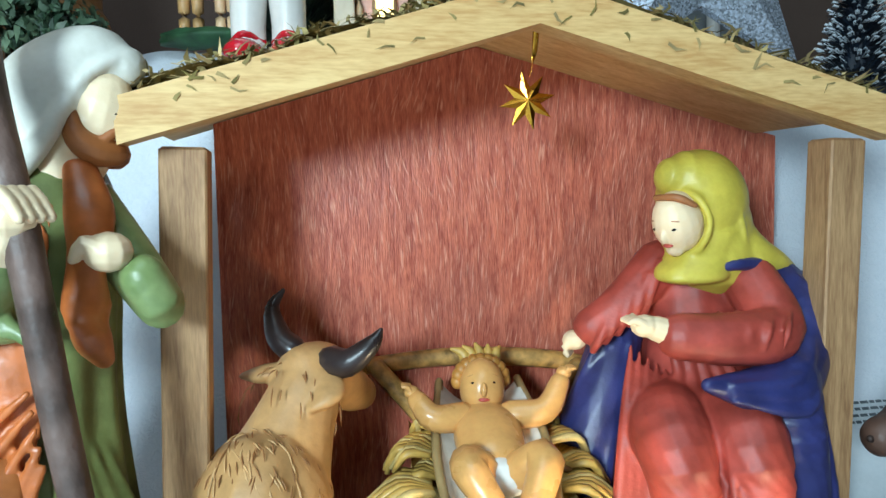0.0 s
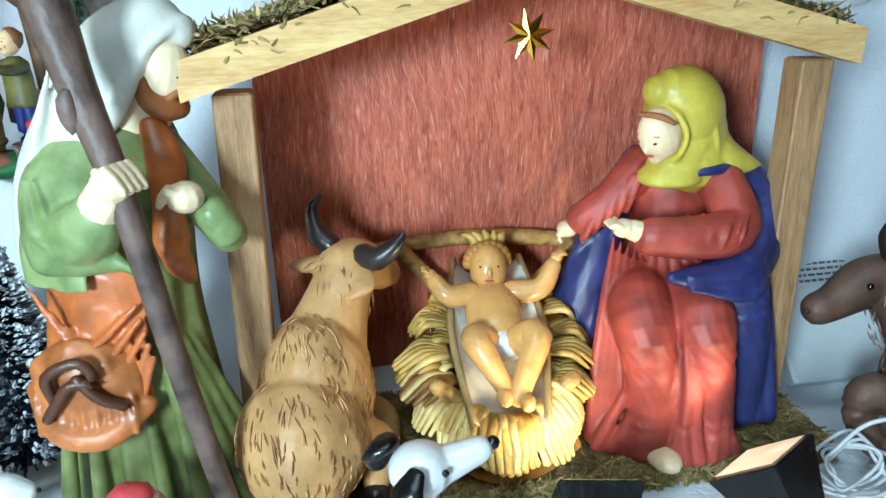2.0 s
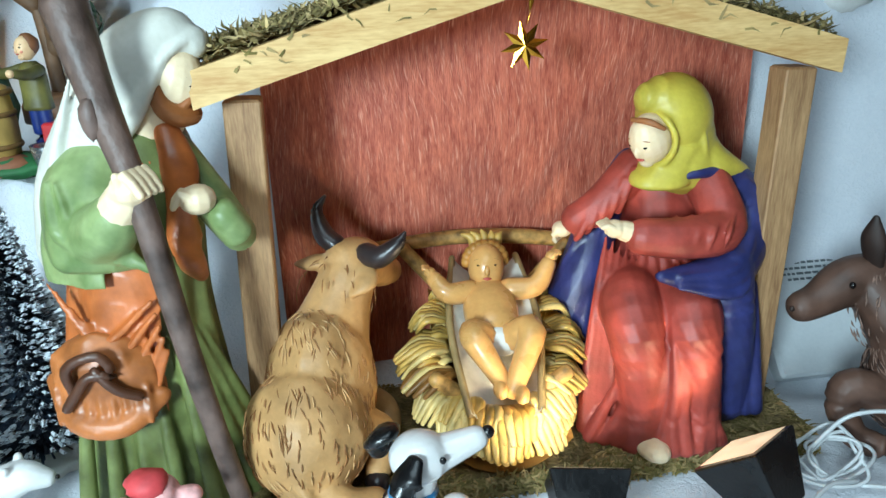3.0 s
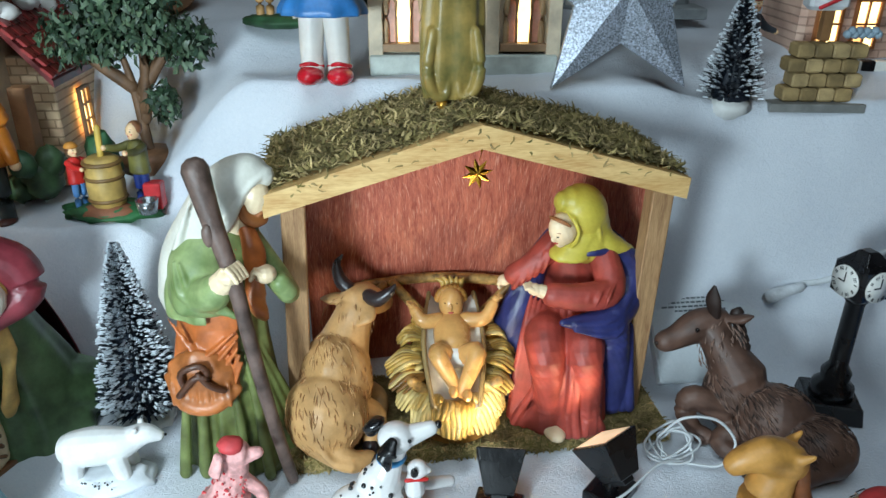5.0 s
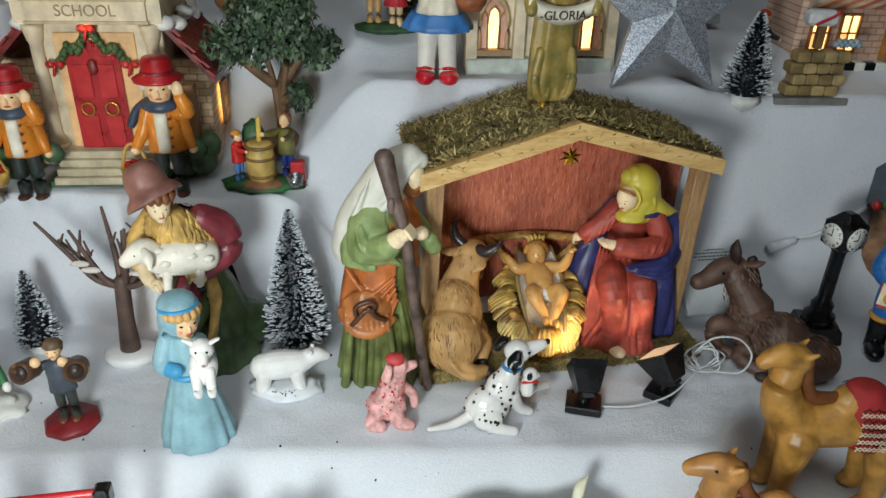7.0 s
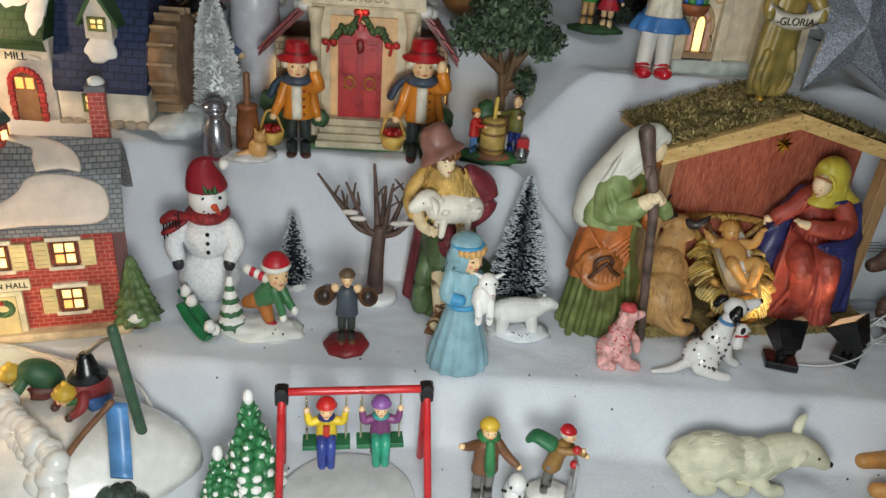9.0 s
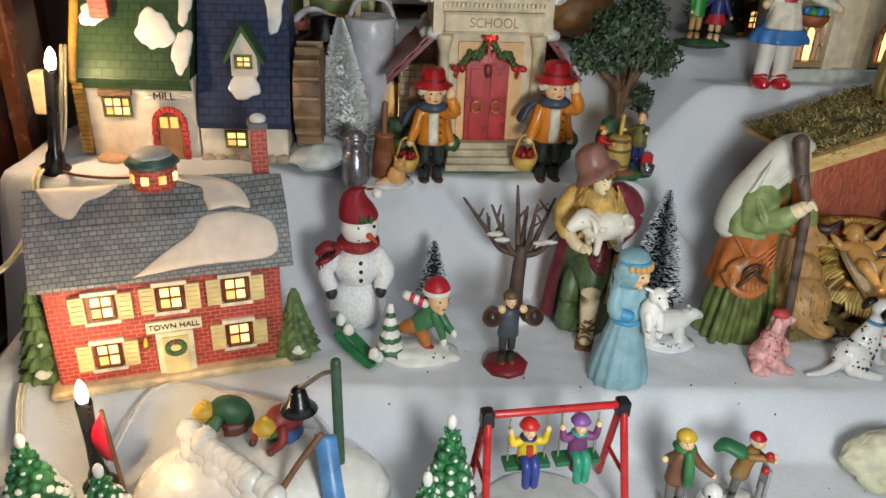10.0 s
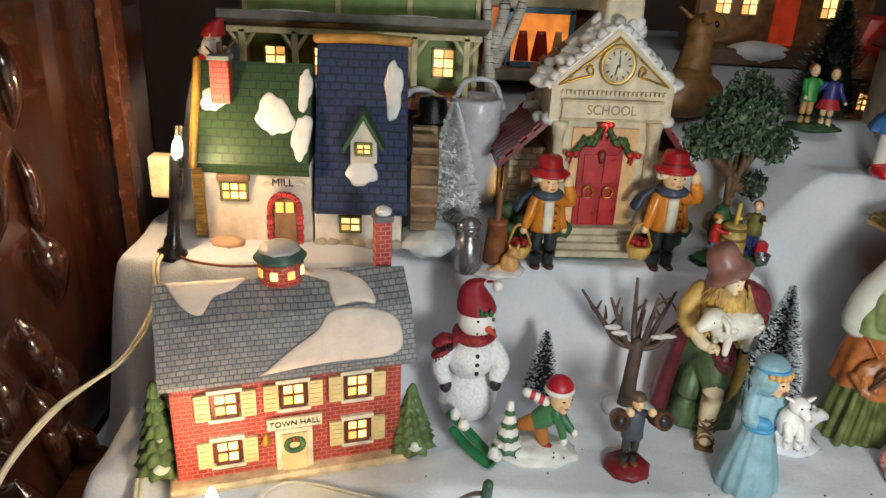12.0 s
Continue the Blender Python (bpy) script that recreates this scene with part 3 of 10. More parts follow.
for x, x2 in ((-0.024, -0.02), (0.008, 0.012)):
    sh.tube([(x * 0.6, 0.0, 0.08), (x, -0.034, 0.079), (x, -0.05, 0.066), (x2, -0.052, 0.03), (x2, -0.050, 0.004)], [0.018, 0.0175, 0.0155, 0.013, 0.016], RED, n=16)
for k in range(11):
    a = -0.044 + 0.0068 * k
    w = 0.003 * math.sin(k * 1.7)
    top = 0.072 + 0.008 * math.sin(k * 2.3)
    sh.tube([(a * 0.45 - 0.004, -0.052 + abs(a) * 0.25, top), (a * 0.7 + w, -0.0645 + abs(a) * 0.3, 0.044), (a * 0.92 + w, -0.066 + abs(a) * 0.35, 0.02), (a * 1.06, -0.067 + abs(a) * 0.4, 0.003)], [0.0012, 0.003, 0.0036, 0.005], RED, n=8)
for k in range(5):
    sh.tube([(-0.034 + 0.004 * k, -0.012, 0.112 - 0.003 * k), (-0.04 + 0.004 * k, -0.026, 0.088), (-0.046 + 0.004 * k, -0.036, 0.05), (-0.05 + 0.004 * k, -0.044, 0.006)], [0.001, 0.003, 0.0035, 0.0045], RED, n=8)
for k in range(5):
    sh.tube([(-0.018 + 0.008 * k, -0.014, 0.118), (-0.014 + 0.006 * k, -0.018, 0.1), (-0.02 + 0.011 * k, -0.03, 0.088)], [0.0012, 0.003, 0.002], RED, n=8)
sh.ell((-0.015, -0.064, 0.005), (0.009, 0.014, 0.006), SKIN_PALE, rot=(0, 0, 15))
# blue mantle: down the back, a swag over the far hip and one behind the near side
sh.loft([(0.012, 0.012, 0.152, 0.028, 0.024), (0.02, 0.010, 0.13, 0.038, 0.03), (0.024, 0.008, 0.105, 0.037, 0.034), (0.017, 0.002, 0.075, 0.036, 0.038), (0.012, -0.004, 0.045, 0.038, 0.04), (0.010, -0.006, 0.004, 0.042, 0.042)], BLUE, n=60, folds=8, amp=(0.03, 0.08), seed=9, arc=(-44, 160))
sh.tube([(0.03, 0.0, 0.148), (0.046, 0.0, 0.126), (0.042, -0.012, 0.104), (0.022, -0.036, 0.096), (-0.014, -0.052, 0.103)], [0.011, 0.0155, 0.0165, 0.013, 0.003], BLUE, n=16)
sh.tube([(0.03, -0.03, 0.1), (0.032, -0.032, 0.075), (0.036, -0.03, 0.045), (0.038, -0.026, 0.01)], [0.014, 0.015, 0.014, 0.014], BLUE, n=16)
for k in range(3):
    sh.tube([(0.05 - 0.003 * k, -0.016 - 0.006 * k, 0.118 - 0.007 * k), (0.03, -0.042 - 0.003 * k, 0.102 - 0.006 * k), (-0.004, -0.054, 0.103 - 0.003 * k)], [0.002, 0.0036, 0.0015], BLUE, n=8)
sh.tube([(0.036, -0.02, 0.082), (0.036, -0.028, 0.05), (0.036, -0.026, 0.008)], [0.013, 0.012, 0.013], BLUE, n=14)
for k in range(4):
    sh.tube([(0.05 - 0.006 * k, -0.022 - 0.003 * k, 0.085), (0.05 - 0.005 * k, -0.032 + 0.002 * (k % 2), 0.05), (0.054 - 0.006 * k, -0.034, 0.008)], [0.002, 0.0038, 0.005], BLUE, n=8)
    sh.tube([(0.044 + 0.003 * k, -0.01 + 0.004 * k, 0.142), (0.062, -0.008 + 0.006 * k, 0.122 - 0.003 * k), (0.056, -0.018 + 0.004 * k, 0.096 - 0.004 * k)], [0.002, 0.0036, 0.002], BLUE, n=8)
sh.tube([(-0.014, 0.02, 0.148), (-0.03, 0.018, 0.118), (-0.043, 0.008, 0.08), (-0.054, 0.004, 0.04), (-0.048, -0.004, 0.008)], [0.009, 0.012, 0.016, 0.018, 0.016], BLUE, n=16)
for k in range(5):
    sh.tube([(-0.03 - 0.004 * k, 0.004, 0.11), (-0.044 - 0.005 * k, -0.008 + 0.004 * k, 0.06), (-0.05 - 0.005 * k, -0.012 + 0.005 * k, 0.012)], [0.002, 0.004, 0.005], BLUE, n=8)
sh.tube([(-0.002, -0.016, 0.146), (0.014, -0.018, 0.149), (0.034, -0.006, 0.147)], [0.002, 0.003, 0.005], BLUE, n=8)
# sleeves and palms
sh.tube([(-0.014, 0.006, 0.148), (-0.036, 0.0, 0.129), (-0.05, 0.002, 0.118)], [0.0125, 0.0098, 0.0092], RED, n=14)
sh.tube([(0.022, -0.004, 0.145), (0.027, -0.026, 0.121), (0.004, -0.038, 0.119), (-0.022, -0.039, 0.121)], [0.0125, 0.013, 0.0118, 0.0102], RED, n=14)
for k in range(5):
    sh.tube([(-0.018 - 0.006 * k, -0.007, 0.15 - 0.006 * k), (-0.024 - 0.006 * k, -0.009, 0.134 - 0.005 * k), (-0.026 - 0.006 * k, -0.004, 0.124 - 0.004 * k)], 0.0022, RED, n=6)
    sh.tube([(0.03 - 0.008 * k, -0.034, 0.131), (0.022 - 0.008 * k, -0.0475, 0.124), (0.02 - 0.008 * k, -0.048, 0.116)], [0.0006, 0.0018, 0.0006], RED, n=6)
mitt(sh, (-0.057, 0.004, 0.112), (-0.6, 0.3, -0.9), 0.0062, SKIN_PALE)
sh.tube([(-0.02, -0.039, 0.121), (-0.032, -0.039, 0.125)], [0.0066, 0.0055], SKIN_PALE, n=10)
mitt(sh, (-0.036, -0.039, 0.126), (-1, -0.1, 0.35), 0.0062, SKIN_PALE, 0.1)
# veil over the head, falling on shoulder and chest, open round the face
face(sh, (-0.0135, -0.0155, 0.169), 0.0136, 216, SKIN_PALE, 26, brow=P(170, 120, 84, 0.5), cheeks=False, eye=0.8)
sh.tube([(-0.010, -0.0275, 0.1765), (-0.0175, -0.026, 0.180), (-0.0245, -0.018, 0.180)], [0.0012, 0.0018, 0.0014], P(150, 98, 56, 0.5), n=7)
# dome of the veil, its thin edge round the face, the fall on chest and shoulder
sh.ell((0.003, -0.001, 0.178), (0.0215, 0.0205, 0.0245), VEIL, rot=(0, -18, 20), n=26)
sh.tube([(-0.0135, -0.0075, 0.1895), (-0.006, -0.005, 0.187), (0.006, 0.002, 0.172), (0.009, 0.002, 0.15)], [0.0095, 0.0155, 0.0195, 0.0215], VEIL, n=26)
out, side = Vector((-0.80, -0.52, -0.30)).normalized(), Vector((0.545, -0.838, 0.0))
lift = side.cross(out)
rim = []
for k in range(13):
    a = math.radians(-75 + 20 * k)
    rim.append(tuple(Vector((-0.0085, -0.0115, 0.1695)) + side * 0.0138 * math.cos(a) + lift * 0.0148 * math.sin(a) + out * (0.001 + 0.006 * max(0, math.sin(a)))))
sh.tube(rim, [0.001] + [0.0019] * 11 + [0.001], VEIL, n=10, steps=2)
sh.loft([(-0.007, -0.013, 0.1405, 0.010, 0.008), (-0.006, -0.012, 0.1425, 0.0165, 0.0125), (-0.005, -0.010, 0.147, 0.0172, 0.0135), (0.0, -0.006, 0.153, 0.0165, 0.0145), (0.005, -0.002, 0.164, 0.017, 0.0175)], VEIL, n=40, folds=4, amp=(0.05, 0.02), seed=6)
sh.tube([(0.016, 0.0, 0.168), (0.024, -0.004, 0.154), (0.036, -0.003, 0.148), (0.047, 0.002, 0.1445)], [0.010, 0.0115, 0.0085, 0.004], VEIL, n=14, flat=0.85)
for k in range(4):
    sh.tube([(0.012 + 0.003 * k, -0.0165 + 0.003 * k, 0.182 - 0.004 * k), (0.017 + 0.003 * k, -0.0155 + 0.004 * k, 0.163), (0.016 + 0.009 * k, -0.013 + 0.004 * k, 0.148)], [0.0008, 0.002, 0.0026], VEIL, n=7)
sh.melt([RED, BLUE, VEIL], 0.0010, 6)
sh.melt([SKIN_PALE], 0.0006, 3)
sh.make("mother_figurine", pose(0.164, 0.546, 0.013), "painted resin seated woman in red robe, blue mantle and yellow veil", "figurine")

# bearded father with staff and bag
GREEN, DGREEN, ORANGE, HOOD = P(142, 156, 104, 0.4, var=0.2, second=rgb(96, 116, 62)), P(112, 122, 68, 0.45, var=0.2, second=rgb(76, 82, 40)), P(184, 104, 50, 0.36, var=0.22), P(214, 212, 200, 0.5, var=0.07)
BEARD, STAFF, BAG = P(150, 92, 44, 0.5, var=0.2), P(98, 80, 72, 0.5, var=0.4, bump=0.5, fine=260.0), P(172, 104, 52, 0.38, var=0.25)
sh = Sculpt()
sh.loft([(0, 0.002, 0, 0.047, 0.036), (0, 0.002, 0.03, 0.042, 0.034), (0, 0, 0.075, 0.036, 0.031), (0.0, 0, 0.12, 0.032, 0.028), (0.004, 0, 0.16, 0.03, 0.026), (0.008, 0, 0.19, 0.026, 0.022), (0.014, 0, 0.207, 0.014, 0.014)], DGREEN, n=90, folds=10, amp=(0.085, 0.01), seed=12)
sh.loft([(-0.004, 0, 0.07, 0.039, 0.036), (-0.002, 0, 0.10, 0.037, 0.034), (0.002, 0, 0.135, 0.034, 0.031), (0.005, 0, 0.165, 0.031, 0.028), (0.01, 0, 0.19, 0.024, 0.022)], ORANGE, n=60, folds=7, amp=(0.07, 0.02), seed=3, arc=(150, 300))
sh.tube([(0.028, -0.012, 0.202), (0.034, -0.02, 0.186), (0.033, -0.024, 0.165), (0.034, -0.025, 0.148), (0.037, -0.022, 0.138)], [0.006, 0.0085, 0.0075, 0.0095, 0.005], ORANGE, n=12, flat=0.7)
for k in range(5):
    sh.tube([(-0.034 + 0.006 * k, -0.026 - 0.002 * k, 0.14 - 0.006 * k), (-0.01 + 0.004 * k, -0.035, 0.112 - 0.008 * k), (0.016 + 0.001 * k, -0.033, 0.13 - 0.006 * k)], [0.0008, 0.0022, 0.0015], ORANGE, n=8)
# bag with a tied drawstring and gathered hem
sh.m = pose(0.003, -0.001, 0.018) @ Matrix.Diagonal((1.18, 1, 1.05, 1))
sh.ell((-0.012, -0.031, 0.073), (0.022, 0.012, 0.021), BAG, rough=0.12, n=20)
sh.tube([(-0.034, -0.028, 0.07), (-0.022, -0.042, 0.056), (-0.004, -0.043, 0.054), (0.01, -0.034, 0.064)], [0.004, 0.0055, 0.0055, 0.004], BAG, n=8)
for k in range(9):
    sh.tube([(-0.03 + 0.0045 * k, -0.0415 + 0.003 * abs(k - 4) / 4, 0.071), (-0.029 + 0.0045 * k, -0.0455 + 0.003 * abs(k - 4) / 4, 0.055)], 0.0015, BAG, n=5)
for pts in ([(-0.02, -0.044, 0.07), (-0.02, -0.047, 0.084), (-0.008, -0.046, 0.089), (-0.004, -0.045, 0.08), (-0.012, -0.047, 0.08), (-0.017, -0.047, 0.074), (-0.024, -0.045, 0.064)], [(-0.01, -0.046, 0.082), (-0.003, -0.046, 0.073), (0.004, -0.043, 0.068)]):
    sh.tube(pts, 0.0022, P(84, 52, 34, 0.4), n=7)
sh.m = pose(0, 0, 0)
# cape and arms
sh.loft([(-0.004, -0.002, 0.138, 0.036, 0.034), (-0.003, 0, 0.155, 0.038, 0.033), (0.002, 0, 0.175, 0.035, 0.029), (0.008, 0, 0.195, 0.026, 0.022), (0.012, 0, 0.205, 0.016, 0.014)], GREEN, n=56, folds=6, amp=(0.05, 0.01), seed=5, arc=(110, 275))
sh.loft([(-0.003, -0.026, 0.1465, 0.021, 0.015), (-0.004, -0.025, 0.152, 0.0245, 0.019), (-0.006, -0.022, 0.166, 0.0235, 0.02), (-0.008, -0.016, 0.183, 0.020, 0.0185), (-0.004, -0.008, 0.197, 0.014, 0.014), (0.0, -0.002, 0.203, 0.006, 0.006)], GREEN, n=48, folds=5, amp=(0.07, 0.01), seed=15)
for k in range(4):
    sh.tube([(-0.02 + 0.005 * k, -0.034 + 0.002 * abs(k - 1), 0.185), (-0.014 + 0.009 * k, -0.044 + 0.002 * abs(k - 1), 0.166 - 0.003 * k), (0.004 + 0.006 * k, -0.042, 0.155 - 0.002 * k)], [0.0012, 0.0032, 0.0025], GREEN, n=8)
sh.tube([(-0.006, -0.03, 0.16), (0.008, -0.043, 0.167), (0.015, -0.0475, 0.174)], [0.014, 0.0125, 0.0108], GREEN, n=14)
sh.tube([(0.012, -0.046, 0.172), (0.022, -0.052, 0.182)], [0.0088, 0.0085], SKIN_PALE, n=12)
mitt(sh, (0.0255, -0.0545, 0.187), (0.5, -0.2, 0.6), 0.0086, SKIN_PALE, 1.2)
sh.tube([(0.026, -0.004, 0.19), (0.046, -0.012, 0.166), (0.056, -0.018, 0.155), (0.051, -0.022, 0.166)], [0.0105, 0.0095, 0.0082, 0.008], GREEN, n=14)
mitt(sh, (0.042, -0.026, 0.174), (-0.9, -0.1, 0.3), 0.0084, SKIN_PALE, 0.7)
# staff
sh.tube([(0.008, -0.042, 0.254), (0.0165, -0.047, 0.22), (0.0275, -0.0525, 0.182), (0.035, -0.050, 0.12), (0.0435, -0.045, 0.055), (0.051, -0.04, 0.006)], [0.0092, 0.007, 0.0056, 0.0052, 0.005, 0.0046], STAFF, n=12, side=(0, 1, 0))
for q in ((0.012, -0.0495, 0.232), (0.0075, -0.0475, 0.246), (0.0145, -0.0535, 0.214)):
    sh.ell(q, (0.004, 0.003, 0.008), STAFF, n=9, rough=0.2)
# head, hood and beard; the head turns to the stable and bows
sh.tube([(0.008, -0.003, 0.19), (0.022, -0.004, 0.206), (0.03, -0.003, 0.218)], [0.0145, 0.0125, 0.012], SKIN_PALE, n=14)
face(sh, (0.0325, -0.004, 0.2215), 0.0142, -16, SKIN_PALE, 20, lips=False, brow=BEARD, cheeks=False, eye=0.55)
sh.tube([(0.0265, -0.0135, 0.221), (0.0285, -0.0135, 0.212), (0.0335, -0.0105, 0.2075), (0.0385, -0.006, 0.2065)], [0.0028, 0.0048, 0.0056, 0.0046], BEARD, n=10)
sh.tube([(0.0315, 0.004, 0.208), (0.0365, -0.0015, 0.2065), (0.0395, -0.005, 0.2065)], [0.0055, 0.0055, 0.0035], BEARD, n=10)
sh.tube([(0.036, -0.0125, 0.2105), (0.0405, -0.010, 0.2135), (0.0435, -0.0055, 0.2135)], [0.0016, 0.002, 0.0016], BEARD, n=7)
sh.tube([(0.0425, -0.002, 0.2365), (0.031, 0, 0.236), (0.014, 0, 0.224), (-0.003, 0.0, 0.2), (-0.02, 0.002, 0.172), (-0.027, 0.003, 0.142)], [0.0075, 0.0162, 0.0205, 0.0212, 0.0215, 0.021], HOOD, n=28)
sh.tube([(0.025, -0.0155, 0.2225), (0.034, -0.014, 0.233), (0.0425, -0.007, 0.239), (0.0455, 0.0, 0.24), (0.0405, 0.0095, 0.236)], [0.0022, 0.0024, 0.0024, 0.0026, 0.0024], HOOD, n=8)
sh.tube([(0.027, -0.0165, 0.2235), (0.018, -0.0195, 0.209), (0.006, -0.0205, 0.197)], [0.003, 0.0042, 0.005], HOOD, n=8)
for k in range(5):
    sh.tube([(-0.006 - 0.004 * k, -0.02 + 0.002 * k, 0.226 - 0.008 * k), (-0.018 - 0.002 * k, -0.02 + 0.004 * k, 0.196 - 0.008 * k), (-0.03, -0.014 + 0.006 * k, 0.165)], [0.001, 0.003, 0.003], HOOD, n=7)
    sh.tube([(-0.024 + 0.011 * k, -0.024 - 0.002 * (k % 2), 0.1), (-0.03 + 0.0145 * k, -0.031 - 0.002 * (k % 2), 0.05), (-0.036 + 0.017 * k, -0.033, 0.004)], [0.002, 0.004, 0.0052], DGREEN, n=8)
    sh.tube([(0.02 + 0.002 * k, -0.026 + 0.004 * k, 0.11), (0.028 + 0.004 * k, -0.028 + 0.006 * k, 0.06), (0.034 + 0.005 * k, -0.026 + 0.009 * k, 0.01)], [0.0015, 0.0038, 0.005], DGREEN, n=8)
sh.melt([DGREEN, ORANGE, GREEN, HOOD, BAG], 0.0012, 5)
sh.melt([SKIN_PALE, BEARD], 0.0006, 3)
sh.make("father_figurine", pose(-0.113, 0.474, 0.0) @ Matrix.Diagonal((1, 1, 1.035, 1)), "painted resin bearded man in green robe with staff and bag", "figurine")

# the manger with its child
STRAW_A, STRAW_B, STRAW_C = P(204, 168, 84, 0.42, var=0.3), P(146, 104, 46, 0.45, var=0.3), P(222, 196, 124, 0.42, var=0.25)
BABY = P(214, 164, 96, 0.3, var=0.1)
sh = Sculpt()
rnd = random.Random(21)


def bed_z(y):
    return 0.025 + 0.048 * sstep(-0.055, 0.05, y)


for ring, (ra, rb, ln) in enumerate(((0.029, 0.037, 0.025), (0.033, 0.041, 0.021), (0.025, 0.034, 0.02))):
    count = (14, 13, 12)[ring]
    for k in range(count):
        a = 2 * math.pi * (k + 0.5 * ring) / count + rnd.uniform(-0.1, 0.1)
        if 1.2 < a % 6.283 < 1.95 and ring != 2:
            continue
        x, y = ra * math.cos(a), rb * math.sin(a)
        d = Vector((math.cos(a), math.sin(a), 0))
        l2 = ln * rnd.uniform(0.75, 1.2)
        base = Vector((x, y, bed_z(y) + 0.005 - 0.005 * ring))
        s = d.cross(Vector((0, 0, 1)))
        bend, tilt, shade = rnd.uniform(-0.35, 0.35), rnd.uniform(-0.3, 0.2), rnd.choice([STRAW_A, STRAW_A, STRAW_B, STRAW_C])
        for w in (-3, -2, -1, 0, 1, 2, 3):
            o = base + s * w * 0.0021
            le = l2 * (1 - 0.03 * w * w)
            sh.tube([o, o + d * le * 0.5 + s * (w * 0.0024 + bend * 0.004) + Vector((0, 0, 0.003 + tilt * 0.004)), o + d * le + s * (w * 0.0017 + bend * 0.009) + Vector((0, 0, -0.006 - 0.004 * ring + tilt * 0.01))],
                    [0.0024, 0.0029, 0.0017], shade if (w + k) % 4 else STRAW_C, n=6, flat=0.7, steps=3)
# swaddling sheet in the trough
sh.grid([[(x * (1.0 - 0.25 * abs(v)), y, bed_z(y) + 0.003 + 0.012 * (abs(x) / 0.025) ** 2) for x in np.linspace(-0.025, 0.025, 13)] for v, y in zip(np.linspace(-1, 1, 12), np.linspace(-0.05, 0.05, 12))], P(214, 210, 198, 0.5), closed=False)
for s in (-1, 1):
    sh.tube([(s * 0.019, -0.048, bed_z(-0.05) + 0.013), (s * 0.0255, 0.0, bed_z(0) + 0.017), (s * 0.02, 0.05, bed_z(0.05) + 0.016)], 0.0022, P(150, 128, 84, 0.4), n=6)
sh.grid([[(x, y, bed_z(y) - 0.004 - 0.02 * (1 - (x / 0.036) ** 2)) for x in np.linspace(-0.036, 0.036, 9)] for y in np.linspace(-0.05, 0.052, 9)], STRAW_B, closed=False)
# cross-legs and rail at the head end
BARK = P(182, 142, 78, 0.4, var=0.35, scale=140)
for a, b in (((-0.052, 0.052, 0.098), (0.03, 0.05, 0.0)), ((0.052, 0.052, 0.094), (-0.03, 0.05, 0.0)), ((-0.036, -0.03, 0.05), (0.03, -0.03, 0.0)), ((0.036, -0.03, 0.05), (-0.03, -0.03, 0.0))):
    sh.tube([a, ((a[0] + b[0]) / 2, a[1] - 0.001, (a[2] + b[2]) / 2), b], [0.0045, 0.005, 0.0045], BARK, n=8)
sh.tube([(-0.078, 0.058, 0.094), (-0.02, 0.061, 0.099), (0.03, 0.061, 0.097), (0.072, 0.06, 0.09)], [0.0042, 0.0048, 0.005, 0.0045], BARK, n=9)
sh.tube([(-0.07, 0.052, 0.086), (-0.06, 0.05, 0.098)], 0.0035, BARK, n=8)
for k in range(5):
    sh.tube([(-0.006 + 0.003 * k, 0.04, 0.092), (-0.008 + 0.004 * k, 0.042, 0.104), (-0.014 + 0.006 * k, 0.043, 0.109 - 0.001 * abs(k - 2))], [0.003, 0.0028, 0.001], STRAW_A, n=6)
# the child
sh.m = pose(0.002, 0.0, -0.015) @ Matrix.Scale(1.06, 4)
sh.tube([(-0.003, -0.006, 0.078), (-0.003, 0.01, 0.085), (-0.003, 0.02, 0.09)], [0.0142, 0.0148, 0.010], BABY, n=14, flat=0.75)
face(sh, (-0.003, 0.026, 0.1), 0.0128, -94, BABY, -18, brow=P(190, 140, 76, 0.4), cheeks=False, eye=0.7)
for k in range(11):
    a = math.pi * k / 10
    sh.ell((-0.003 + 0.0105 * math.cos(a), 0.0305, 0.102 + 0.0095 * math.sin(a)), 0.0035, P(182, 130, 58, 0.4), n=7)
sh.tube([(-0.013, 0.016, 0.09), (-0.026, 0.013, 0.091), (-0.033, 0.018, 0.098)], [0.0066, 0.006, 0.0046], BABY, n=9)
sh.tube([(0.008, 0.016, 0.09), (0.023, 0.014, 0.092), (0.031, 0.019, 0.103)], [0.0066, 0.006, 0.0046], BABY, n=9)
mitt(sh, (-0.035, 0.02, 0.101), (-0.7, 0, 0.6), 0.0036, BABY, 0.1)
mitt(sh, (0.033, 0.02, 0.107), (0.8, 0, 0.4), 0.0036, BABY, 0.1)
sh.ell((-0.002, -0.013, 0.074), (0.0145, 0.009, 0.0085), WHITE, rough=0.1)
sh.tube([(-0.009, -0.014, 0.076), (-0.0155, -0.023, 0.082), (-0.002, -0.037, 0.062)], [0.0084, 0.0076, 0.0048], BABY, n=10)
sh.tube([(0.006, -0.014, 0.076), (0.0145, -0.024, 0.083), (0.002, -0.042, 0.06)], [0.0084, 0.0076, 0.0048], BABY, n=10)
sh.ell((-0.004, -0.041, 0.061), (0.004, 0.007, 0.0045), BABY, n=8)
sh.ell((0.006, -0.045, 0.06), (0.004, 0.007, 0.0045), BABY, n=8)
sh.m = pose(0, 0, 0)
sh.make("manger_figurine", pose(0.064, 0.518, 0.013, 0, 0, 3), "golden straw manger with a painted resin baby", "figurine")


